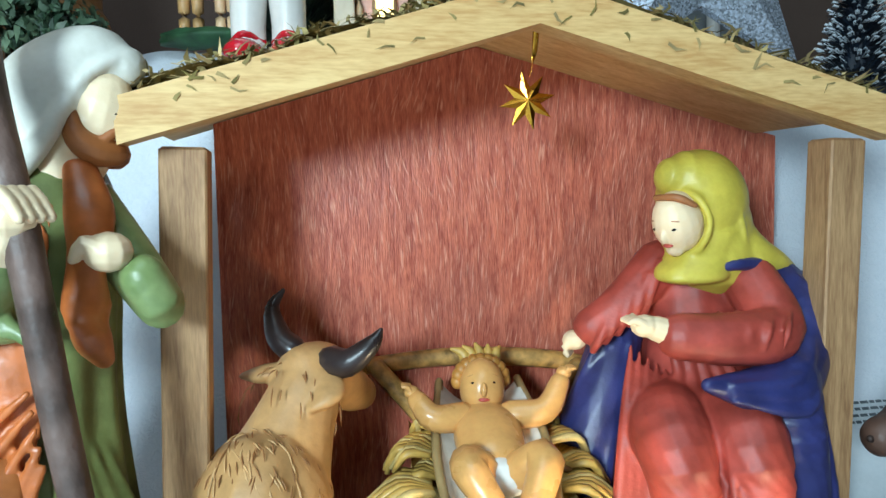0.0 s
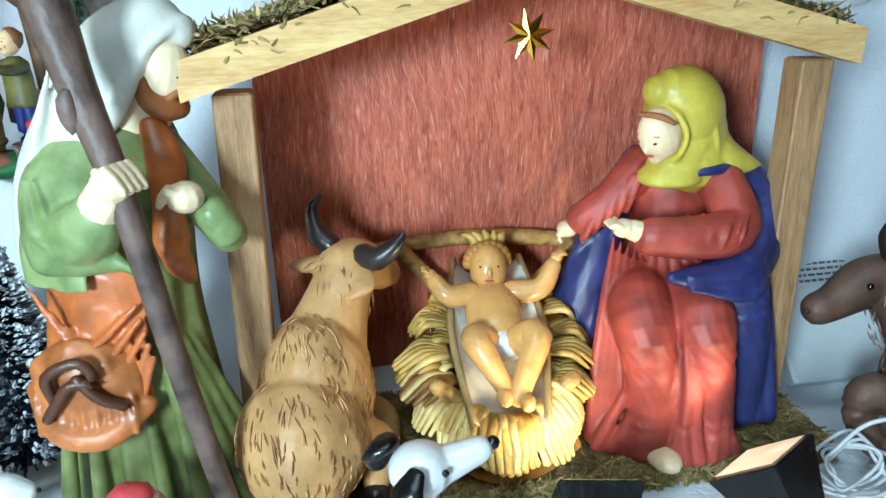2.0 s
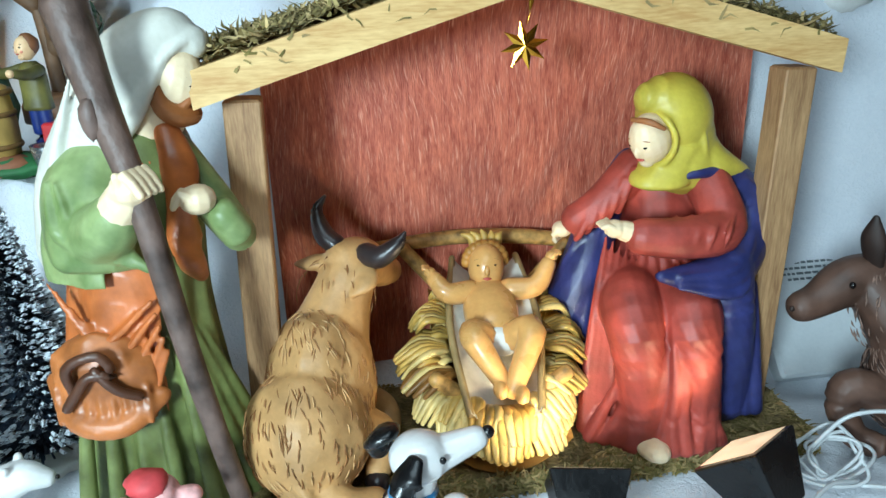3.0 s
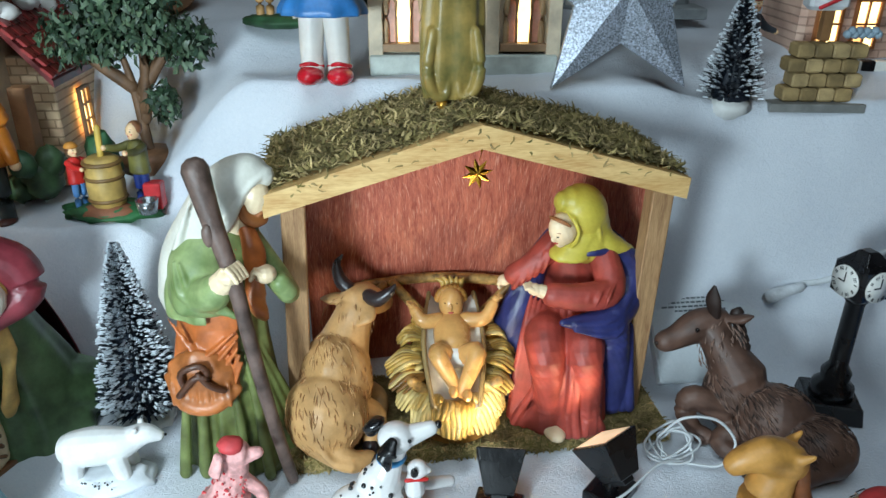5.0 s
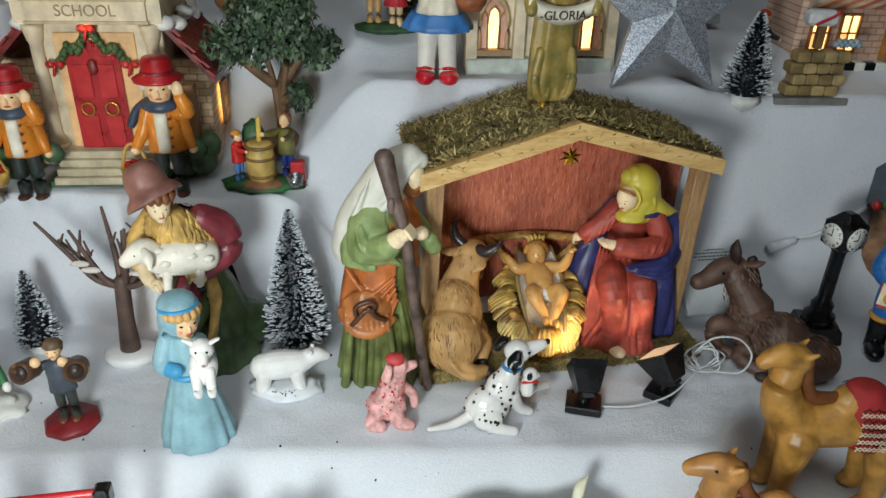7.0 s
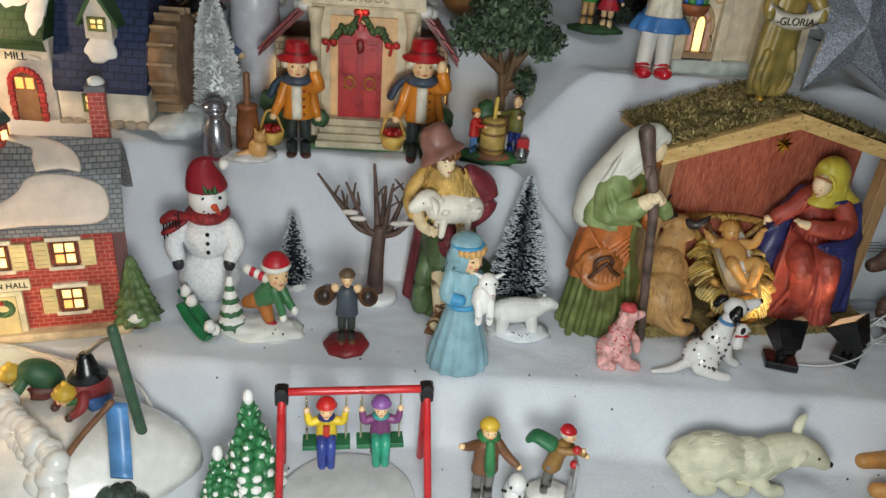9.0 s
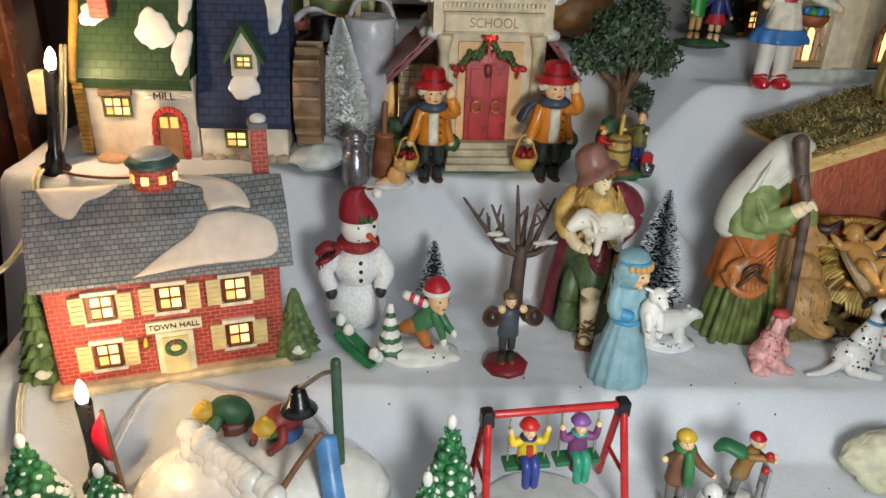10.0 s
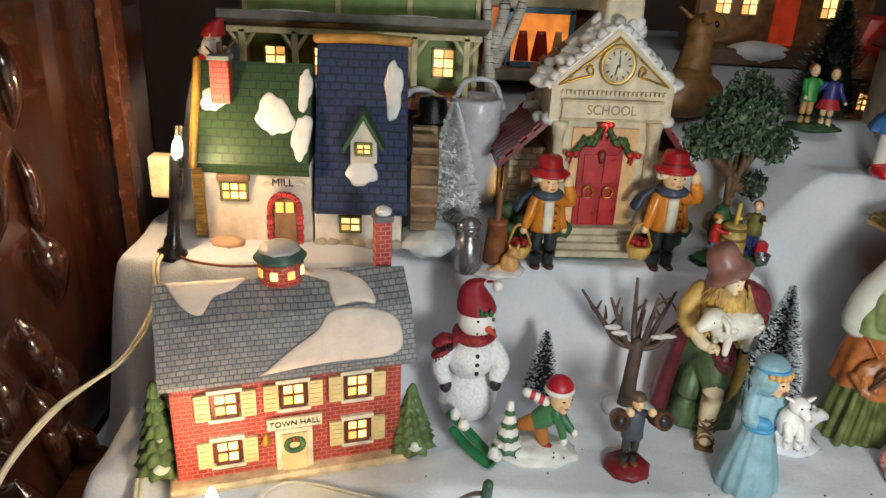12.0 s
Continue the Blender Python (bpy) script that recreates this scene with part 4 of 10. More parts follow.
def fur(sh, blobs, mat, count, length, seed, back=(0, -1, -0.3), lift=0.0003, thick=0.00042):
    """Carved hair strokes: thin ridges that lie along the flanks of the given ellipsoids (centre, radii)."""
    rnd = random.Random(seed)
    for c, r in blobs:
        for _ in range(count):
            d = Vector((rnd.gauss(0, 1), rnd.gauss(0, 1), rnd.gauss(0.2, 1))).normalized()
            p = Vector((c[0] + d.x * r[0], c[1] + d.y * r[1], c[2] + d.z * r[2]))
            nrm = Vector((d.x / r[0], d.y / r[1], d.z / r[2])).normalized()
            t = Vector(back) + 0.25 * Vector((rnd.gauss(0, 1), rnd.gauss(0, 1), 0))
            t = (t - t.dot(nrm) * nrm).normalized()
            ln = length * rnd.uniform(0.6, 1.3)
            p = p + nrm * lift
            sh.tube([p - t * ln / 2 - nrm * 0.0006, p, p + t * ln / 2 - nrm * 0.0006], [0.0001, thick, 0.0001], mat, n=4, steps=2, ends=False)
    return sh


# lying ox
OX, OX_DARK, HORN = P(190, 148, 94, 0.5, var=0.14), P(154, 108, 60, 0.6), P(42, 34, 34, 0.3)
sh = Sculpt()
body = [((-0.004, -0.012, 0.036), (0.033, 0.036, 0.036)), ((0.002, 0.014, 0.048), (0.030, 0.036, 0.044))]
for c, r in body:
    sh.ell(c, r, OX, n=24, rough=0.06)
sh.tube([(0.004, 0.022, 0.062), (0.013, 0.034, 0.086), (0.02, 0.04, 0.102)], [0.026, 0.0185, 0.0155], OX, n=18)
sh.tube([(0.018, 0.042, 0.108), (0.026, 0.05, 0.105), (0.034, 0.06, 0.097), (0.039, 0.068, 0.092)], [0.0135, 0.0145, 0.0115, 0.010], OX, n=18)
sh.ell((0.042, 0.072, 0.09), (0.008, 0.0085, 0.0085), OX, n=12)
sh.tube([(0.014, 0.046, 0.117), (0.007, 0.05, 0.123), (0.004, 0.055, 0.135), (0.009, 0.056, 0.143)], [0.0062, 0.0058, 0.0035, 0.001], HORN, n=10)
sh.tube([(0.03, 0.038, 0.114), (0.038, 0.032, 0.114), (0.048, 0.03, 0.122), (0.052, 0.03, 0.128)], [0.0066, 0.0062, 0.004, 0.001], HORN, n=10)
sh.tube([(0.01, 0.044, 0.11), (0.0, 0.048, 0.107), (-0.01, 0.05, 0.106)], [0.006, 0.0085, 0.003], OX, n=10, flat=0.5)
sh.tube([(0.03, 0.034, 0.107), (0.028, 0.025, 0.102), (0.022, 0.02, 0.098)], [0.006, 0.0085, 0.003], OX, n=10, flat=0.5)
for pts in ([(0.02, 0.0, 0.03), (0.034, 0.004, 0.018), (0.03, -0.014, 0.008)], [(-0.01, -0.03, 0.022), (0.014, -0.04, 0.01), (0.03, -0.034, 0.007)], [(0.018, 0.03, 0.026), (0.034, 0.034, 0.016), (0.036, 0.018, 0.008)]):
    sh.tube(pts, [0.013, 0.010, 0.007], OX, n=12)
for c in ((0.03, -0.018, 0.006), (0.034, -0.036, 0.006), (0.036, 0.014, 0.007)):
    sh.ell(c, (0.007, 0.008, 0.006), HORN, n=10)
sh.tube([(-0.01, -0.042, 0.03), (0.002, -0.048, 0.016), (0.016, -0.046, 0.01)], [0.004, 0.0035, 0.006], OX, n=8)
sh.melt([OX], 0.0012, 8)
fur(sh, body, OX_DARK, 340, 0.0068, 3, (0.15, -0.5, -1))
fur(sh, body, P(206, 166, 112, 0.5, var=0.14), 160, 0.0085, 13, (0.15, -0.5, -1), 0.0, 0.0005)
fur(sh, [((0.012, 0.035, 0.088), (0.022, 0.02, 0.026))], OX_DARK, 50, 0.007, 4, (0.1, -0.4, -1))
sh.make("ox_figurine", pose(-0.034, 0.476, 0.012, 0, 0, 4), "tan resin ox lying down with dark horns", "figurine")

# lying donkey
DK, DK_D = P(92, 68, 56, 0.5, var=0.2), P(48, 34, 28, 0.6)
sh = Sculpt()
body = [((0.058, -0.046, 0.025), (0.031, 0.028, 0.026)), ((0.032, -0.02, 0.032), (0.034, 0.026, 0.031)), ((0.006, 0.004, 0.042), (0.025, 0.024, 0.036))]
for c, r in body:
    sh.ell(c, r, DK, rot=(0, 0, -40), n=22, rough=0.05)
sh.tube([(0.008, 0.004, 0.056), (-0.004, 0.016, 0.076), (-0.014, 0.026, 0.092)], [0.024, 0.017, 0.0145], DK, n=16)
sh.tube([(-0.008, 0.03, 0.096), (-0.026, 0.028, 0.092), (-0.044, 0.024, 0.083), (-0.054, 0.022, 0.08)], [0.0135, 0.0145, 0.0105, 0.0095], DK, n=16)
sh.ell((-0.03, 0.0145, 0.096), 0.002, EYE, n=8)
sh.ell((-0.061, 0.018, 0.081), 0.0018, DK_D, n=6)
sh.tube([(-0.014, 0.024, 0.105), (-0.018, 0.022, 0.12), (-0.02, 0.02, 0.135)], [0.006, 0.0075, 0.0015], DK_D, n=10, flat=0.55)
sh.tube([(-0.002, 0.022, 0.103), (0.008, 0.016, 0.107), (0.014, 0.012, 0.112)], [0.0055, 0.007, 0.0015], DK, n=10, flat=0.55)
for k in range(8):
    sh.ell((0.006 + 0.001 * k, 0.026 - 0.004 * k, 0.105 - 0.006 * k), (0.006, 0.005, 0.007), DK_D, n=7, rough=0.3)
sh.tube([(-0.004, -0.008, 0.03), (-0.03, -0.004, 0.042), (-0.036, -0.004, 0.03), (-0.028, -0.008, 0.012), (-0.018, -0.014, 0.008)], [0.012, 0.0105, 0.0095, 0.008, 0.008], DK, n=12)
sh.tube([(0.008, -0.02, 0.02), (-0.01, -0.026, 0.012), (0.008, -0.05, 0.007)], [0.012, 0.0095, 0.007], DK, n=12)
sh.tube([(0.056, -0.06, 0.018), (0.03, -0.07, 0.01), (0.012, -0.064, 0.006)], [0.014, 0.009, 0.006], DK, n=12)
sh.ell((0.006, -0.055, 0.006), (0.009, 0.008, 0.006), DK_D, n=9)
sh.melt([DK], 0.0012, 8)
fur(sh, body, P(124, 98, 84, 0.6), 420, 0.008, 5, (0.6, -0.4, -0.7), 0.0004, 0.0005)
fur(sh, body, DK_D, 320, 0.008, 6, (0.6, -0.4, -0.7), 0.0005, 0.0005)
fur(sh, [((-0.006, 0.017, 0.078), (0.019, 0.018, 0.026))], P(142, 116, 102, 0.6), 160, 0.007, 8, (0.3, -0.2, -1), 0.001, 0.0006)
sh.make("donkey_figurine", pose(0.298, 0.504, 0.0), "dark brown resin donkey lying on the snow", "figurine")


def lying_camel():
    """A carved camel with folded legs and a dark pack on its back."""
    tan = P(186, 132, 70, 0.45, var=0.2)
    sh = Sculpt()
    z = 0.03
    sh.tube([(-0.036, 0, z), (-0.006, 0.0, z + 0.006), (0.03, 0, z + 0.004), (0.052, 0, z - 0.002)], [0.017, 0.025, 0.025, 0.015], tan, n=18)
    sh.ell((0.004, 0, z + 0.024), (0.018, 0.014, 0.018), tan, n=14)
    sh.tube([(-0.026, 0, z), (-0.042, 0, z + 0.01), (-0.046, 0, z + 0.034), (-0.042, 0, z + 0.056)], [0.02, 0.0175, 0.015, 0.0115], tan, n=16)
    sh.tube([(-0.036, 0, z + 0.058), (-0.05, 0, z + 0.063), (-0.064, 0, z + 0.061), (-0.072, 0, z + 0.058)], [0.0115, 0.0115, 0.0085, 0.0065], tan, n=14)
    for q in (-1, 1):
        sh.tube([(-0.042, q * 0.008, z + 0.066), (-0.036, q * 0.012, z + 0.073)], [0.004, 0.002], tan, n=7)
        sh.ell((-0.054, q * 0.0098, z + 0.066), 0.0015, EYE, n=6)
        for x in (-0.03, 0.044):
            sh.tube([(x, q * 0.016, z - 0.01), (x - 0.024, q * 0.022, 0.012), (x - 0.044, q * 0.02, 0.008)], [0.011, 0.009, 0.008], tan, n=10)
    sh.tube([(0.06, 0, z), (0.068, 0, z - 0.02), (0.066, 0, z - 0.026)], [0.005, 0.006, 0.003], P(130, 84, 40, 0.5), n=7)
    sh.tube([(-0.032, 0, z + 0.066), (-0.027, 0, z + 0.045), (-0.016, 0, z + 0.03)], [0.004, 0.006, 0.006], P(116, 68, 34, 0.5, var=0.25), n=9)
    sh.tube([(-0.01, -0.018, z + 0.014), (0.014, -0.024, z + 0.02), (0.04, -0.018, z + 0.012)], [0.004, 0.012, 0.004], P(150, 70, 50, 0.25), n=10)
    return sh.melt([tan], 0.0013, 6)


def tall_camel():
    """A carved standing camel: thick raised neck, sagging back, hump under a woven saddle cloth, short legs."""
    tan, mane = P(180, 132, 62, 0.42, var=0.22), P(116, 68, 34, 0.5, var=0.25)
    sh = Sculpt()
    sh.tube([(-0.04, 0, 0.094), (-0.015, 0, 0.092), (0.015, 0, 0.096), (0.048, 0, 0.088)], [0.022, 0.024, 0.025, 0.021], tan, n=20)
    sh.ell((0.02, 0, 0.118), (0.028, 0.018, 0.02), tan, n=16)
    sh.tube([(-0.034, 0, 0.094), (-0.05, 0, 0.112), (-0.056, 0, 0.135), (-0.052, 0, 0.158)], [0.024, 0.0205, 0.0165, 0.012], tan, n=18)
    sh.tube([(-0.046, 0, 0.164), (-0.06, -0.002, 0.17), (-0.074, -0.004, 0.168), (-0.082, -0.005, 0.163)], [0.0125, 0.0125, 0.0095, 0.0075], tan, n=14)
    sh.tube([(-0.038, 0, 0.16), (-0.034, 0, 0.138), (-0.024, 0, 0.122), (0.0, 0, 0.124)], [0.005, 0.006, 0.007, 0.005], mane, n=9)
    for q in (-1, 1):
        sh.tube([(-0.046, q * 0.009, 0.172), (-0.038, q * 0.012, 0.178)], [0.0042, 0.002], tan, n=7)
        sh.ell((-0.066, -0.002 + q * 0.0095, 0.172), 0.0015, EYE, n=6)
        for x, d in ((-0.034, -0.006), (0.048, 0.004)):
            sh.tube([(x, q * 0.013, 0.084), (x + d * 0.6, q * 0.016, 0.045), (x + d, q * 0.016, 0.008)], [0.02, 0.0125, 0.0095], tan, n=12)
            sh.ell((x + d - 0.004, q * 0.016, 0.0055), (0.0135, 0.0105, 0.006), tan, n=10)
    sh.tube([(0.068, 0, 0.095), (0.076, 0, 0.072), (0.072, 0, 0.046)], [0.006, 0.0075, 0.003], mane, n=8)
    red, cream = P(162, 40, 40, 0.8), P(222, 206, 180, 0.8)
    sh.loft([(0.026, 0, 0.08, 0.021, 0.0275), (0.026, 0, 0.1, 0.022, 0.027), (0.024, 0, 0.122, 0.022, 0.0215), (0.022, 0, 0.138, 0.016, 0.013), (0.022, 0, 0.1415, 0.005, 0.004)], red, n=32)
    for q in (-1, 1):
        for k in range(5):
            z = 0.084 + 0.0085 * k
            y = 0.0282 - max(0, z - 0.1) * 0.26 - max(0, z - 0.112) * 0.35
            for up in (0, 1):
                sh.tube([(0.012 + 0.0042 * j, q * (y + 0.0006), z + (0.0044 if (j + up) % 2 else 0)) for j in range(8)], 0.0008, cream, n=4, steps=1)
            sh.tube([(0.012 + 0.0042 * j, q * (y + 0.0003), z + 0.006 + (0.003 if j % 2 else 0)) for j in range(8)], 0.0006, BLACK, n=4, steps=1)
    return sh.melt([tan], 0.0014, 6)


tall_camel().make("camel_figurine", pose(0.32, 0.345, -0.06, 0, 0, -4), "carved tan camel with a red patterned saddle cloth", "figurine", "camels")
lying_camel().make("camel_figurine", pose(0.238, 0.268, -0.058, 0, 0, -10) @ Matrix.Scale(1.1, 4), "carved reddish tan camel lying on the snow", "figurine", "camels")
tall_camel().make("camel_figurine", pose(0.47, 0.36, -0.06, 0, 0, 60), "carved tan camel with red saddle cloth beside others", "figurine", "camels")

# seated spotted dog with a puppy
sh = Sculpt()
DOG = P(226, 224, 222, 0.18, var=0.04, coat=0.6)
blobs = [((-0.006, -0.004, 0.02), (0.023, 0.018, 0.02)), ((0.008, 0.002, 0.034), (0.017, 0.015, 0.022))]
for c, r in blobs:
    sh.ell(c, r, DOG, n=18)
sh.ell((-0.006, -0.018, 0.014), (0.015, 0.008, 0.014), DOG, n=14)
sh.tube([(0.012, 0.004, 0.046), (0.017, 0.006, 0.058), (0.02, 0.006, 0.07)], [0.013, 0.0095, 0.009], DOG, n=14)
sh.ell((0.021, 0.006, 0.078), (0.0135, 0.0125, 0.0115), DOG, n=16)
sh.tube([(0.026, 0.007, 0.077), (0.036, 0.009, 0.08), (0.046, 0.011, 0.083)], [0.009, 0.0072, 0.0055], DOG, n=12)
sh.ell((0.0505, 0.012, 0.085), 0.003, BLACK, n=8)
sh.tube([(0.02, -0.006, 0.085), (0.016, -0.011, 0.077), (0.017, -0.012, 0.066)], [0.004, 0.0075, 0.004], BLACK, n=10, flat=0.5)
sh.tube([(0.01, 0.01, 0.088), (0.004, 0.012, 0.084), (0.003, 0.014, 0.074)], [0.006, 0.0085, 0.004], BLACK, n=10, flat=0.5)
sh.ell((0.031, -0.003, 0.082), (0.0015, 0.001, 0.0018), BLACK, n=6)
sh.turn([(0.0096, -0.0025), (0.0112, 0), (0.0096, 0.0025)], P(70, 130, 180, 0.3), n=18, c=(0.0175, 0.006, 0.0605))
sh.tube([(0.018, -0.003, 0.032), (0.026, 0.0, 0.014), (0.038, 0.004, 0.005)], [0.0075, 0.006, 0.005], DOG, n=10)
sh.tube([(0.02, 0.012, 0.034), (0.04, 0.022, 0.022), (0.06, 0.034, 0.014)], [0.007, 0.0055, 0.0045], DOG, n=10)
sh.tube([(-0.004, -0.022, 0.008), (0.012, -0.024, 0.005), (0.02, -0.024, 0.004)], [0.0065, 0.0055, 0.005], DOG, n=10)
sh.tube([(-0.02, -0.008, 0.012), (-0.042, -0.016, 0.005), (-0.064, -0.022, 0.005)], [0.006, 0.0045, 0.0025], DOG, n=9)
sh.ell((0.036, 0.006, 0.05), (0.008, 0.007, 0.0075), DOG, n=10)
sh.ell((0.043, 0.006, 0.049), (0.0035, 0.003, 0.003), DOG, n=8)
sh.ell((0.034, -0.001, 0.052), (0.003, 0.0015, 0.0045), BLACK, n=7)
sh.tube([(0.034, 0.006, 0.044), (0.034, 0.006, 0.03)], [0.006, 0.008], DOG, n=9)
sh.tube([(0.028, 0.0, 0.044), (0.043, 0.003, 0.043)], 0.0015, P(190, 40, 40, 0.3), n=6)
rnd = random.Random(9)
for c, r in blobs + [((-0.006, -0.018, 0.014), (0.015, 0.008, 0.014))]:
    for _ in range(22):
        d = Vector((rnd.gauss(0, 1), rnd.gauss(-0.6, 1), rnd.gauss(0.2, 1))).normalized()
        q = rnd.uniform(0.0009, 0.002)
        sh.ell((c[0] + d.x * r[0], c[1] + d.y * r[1], c[2] + d.z * r[2]), q, BLACK, n=7)
sh.melt([DOG], 0.0009, 4)
sh.make("dog_figurine", pose(0.002, 0.392, 0.0), "glossy white black-spotted dog sitting with a puppy", "figurine")

# pink pup with red hat
PINK, PW = P(224, 168, 164, 0.6, var=0.2, scale=160), P(208, 74, 78, 0.6)
sh = Sculpt()
sh.ell((0, 0, 0.016), (0.02, 0.016, 0.018), PINK, n=16, rough=0.15)
sh.tube([(0.002, 0.003, 0.024), (0.008, 0.006, 0.042), (0.01, 0.006, 0.052)], [0.014, 0.011, 0.010], PINK, n=14)
sh.ell((0.011, 0.006, 0.059), (0.0115, 0.0105, 0.0105), PINK, n=14, rough=0.15)
sh.tube([(0.018, 0.006, 0.057), (0.027, 0.008, 0.059)], [0.006, 0.0045], PINK, n=9)
sh.ell((0.009, 0.004, 0.068), (0.0095, 0.0085, 0.006), PW, n=12, rough=0.2)
sh.tube([(0.003, -0.006, 0.066), (0.0, -0.01, 0.054)], [0.0045, 0.006], PINK, n=8, flat=0.6)
for x, y in ((0.014, -0.016), (-0.014, -0.018)):
    sh.tube([(x * 0.6, y * 0.4, 0.012), (x, y, 0.006), (x + 0.01, y - 0.003, 0.005)], [0.009, 0.0075, 0.006], PINK, n=10)
sh.tube([(0.012, 0.006, 0.038), (0.026, 0.006, 0.024), (0.028, 0.004, 0.012)], [0.006, 0.005, 0.0045], PINK, n=9)
for _ in range(70):
    d = Vector((rnd.gauss(0, 1), rnd.gauss(-0.5, 1), rnd.gauss(0.2, 1))).normalized()
    sh.ell((d.x * 0.02, d.y * 0.016, 0.016 + d.z * 0.018), rnd.uniform(0.0006, 0.0013), PW, n=5)
    sh.ell((0.006 + d.x * 0.0135, 0.004 + d.y * 0.0125, 0.036 + d.z * 0.014), rnd.uniform(0.0006, 0.0012), PW, n=5)
sh.melt([PINK], 0.0008, 3)
sh.make("pup_figurine", pose(-0.104, 0.395, 0.0), "small pink and white speckled pup with red hat", "figurine")

# polar bear on an ice floe
sh = Sculpt()
ICE, PB = P(222, 226, 230, 0.35, var=0.06), P(226, 226, 224, 0.5, var=0.06)
sh.ell((0.0, 0.0, 0.004), (0.042, 0.026, 0.009), ICE, n=22, rough=0.25)
sh.tube([(-0.026, 0, 0.034), (-0.006, 0.0, 0.037), (0.014, 0.003, 0.038), (0.026, 0.006, 0.04)], [0.015, 0.0175, 0.015, 0.011], PB, n=16)
sh.tube([(0.024, 0.006, 0.041), (0.036, 0.009, 0.044), (0.047, 0.011, 0.041)], [0.011, 0.0095, 0.0055], PB, n=13)
for s in (-1, 1):
    sh.ell((0.031, 0.008 + s * 0.007, 0.053), 0.0028, PB, n=7)
    sh.tube([(-0.022, s * 0.008, 0.03), (-0.024, s * 0.010, 0.01)], [0.0095, 0.0085], PB, n=10)
    sh.tube([(0.014, s * 0.008 + 0.003, 0.03), (0.018, s * 0.009 + 0.003, 0.01)], [0.009, 0.0075], PB, n=10)
sh.ell((0.052, 0.012, 0.041), 0.0015, EYE, n=6)
for _ in range(14):
    sh.ell((rnd.uniform(-0.016, 0.016), -0.020 + rnd.uniform(-0.003, 0.003), rnd.uniform(0.009, 0.016)), rnd.uniform(0.0006, 0.0012), BLACK, n=5)
sh.melt([PB], 0.0009, 4)
sh.make("bear_figurine", pose(-0.21, 0.437, 0.0) @ Matrix.Scale(0.9, 4), "white polar bear on a small ice floe", "figurine")

# ---- lamps, box and cords beside the stable ----
LENS = glow("lit_lens", rgb(255, 214, 170), 0.7)
CABLE = P(206, 210, 212, 0.35, var=0.04)


def spot(at, yaw, tip, label):
    ob = thing("spotlight", at, label, "spotlight", "stable spotlights")
    Sculpt().box((0, 0, 0.0045), (0.036, 0.03, 0.009), BLACK, bev=0.0012).part("base_plate", ob)
    Sculpt().tube([(0, 0, 0.008), (0, 0, 0.018)], [0.0065, 0.0055], BLACK, n=10).part("swivel", ob)
    sh = Sculpt().box((0, 0, 0.0), (0.021, 0.021, 0.032), BLACK, taper=(1.85, 1.75), bev=0.0008)
    sh.box((0, 0, -0.018), (0.013, 0.012, 0.006), BLACK)
    head = sh.part("lamp_head", ob, at=pose(0, 0.002, 0.036, 0, 0, yaw) @ pose(0, 0, 0, 0, tip, 0))
    sh = Sculpt()
    rim = [(-0.0165, -0.0155), (0.0165, -0.0155), (0.0165, 0.0155), (-0.0165, 0.0155)]
    sh.add([(x, y, 0.0165) for x, y in rim] + [(0, 0, 0.0175)], [(0, 1, 4), (1, 2, 4), (2, 3, 4), (3, 0, 4)], LENS, False)
    sh.part("lens", head, "faceted lit lens")
    return ob


spot(pose(0.098, 0.408, 0.0, 0, 0, -14), 100, 48, "black plastic spotlight aimed into the stable")
spot(pose(0.187, 0.428, 0.0, 0, 0, 52), 78, 40, "black plastic spotlight with its lit lens showing")
for eye, aim, watts in (((0.098, 0.428, 0.048), (0.05, 0.56, 0.10), 0.16), ((0.178, 0.45, 0.058), (0.06, 0.56, 0.12), 0.042)):
    data = bpy.data.lights.new("spotlight_beam", "SPOT")
    data.energy, data.color, data.spot_size, data.spot_blend, data.shadow_soft_size = watts * 2.3, (1.0, 0.7, 0.4), radians(120), 0.8, 0.006
    new("spotlight_beam", data).matrix_world = look(eye, aim)

Sculpt().tube([(0.112, 0.405, 0.003), (0.15, 0.402, 0.006), (0.19, 0.412, 0.012), (0.225, 0.44, 0.02), (0.25, 0.455, 0.012)], 0.0012, CABLE, n=6, steps=8).make("electric_cord", None, "thin white cord between the black spotlights", "cord")
sh = Sculpt()
rnd = random.Random(31)
pts = []
for k in range(70):
    a = k * 0.42
    r = 0.016 + 0.006 * math.sin(k * 0.31)
    pts.append((0.247 + r * math.cos(a) * 0.9 + 0.004 * math.sin(k), 0.474 + r * math.sin(a) * 0.8, 0.006 + 0.02 * (0.5 + 0.5 * math.sin(a * 0.98 + 1)) * (0.4 + 0.6 * math.sin(k * 0.13) ** 2)))
sh.tube(pts, 0.0011, CABLE, n=5, steps=3)
sh.tube([(0.235, 0.475, 0.02), (0.25, 0.47, 0.042), (0.276, 0.466, 0.044), (0.292, 0.46, 0.026), (0.28, 0.452, 0.01), (0.256, 0.458, 0.006)], 0.0012, CABLE, n=6, steps=8)
sh.make("coiled_cord", None, "loose coil of thin white cord beside the stable", "cord")

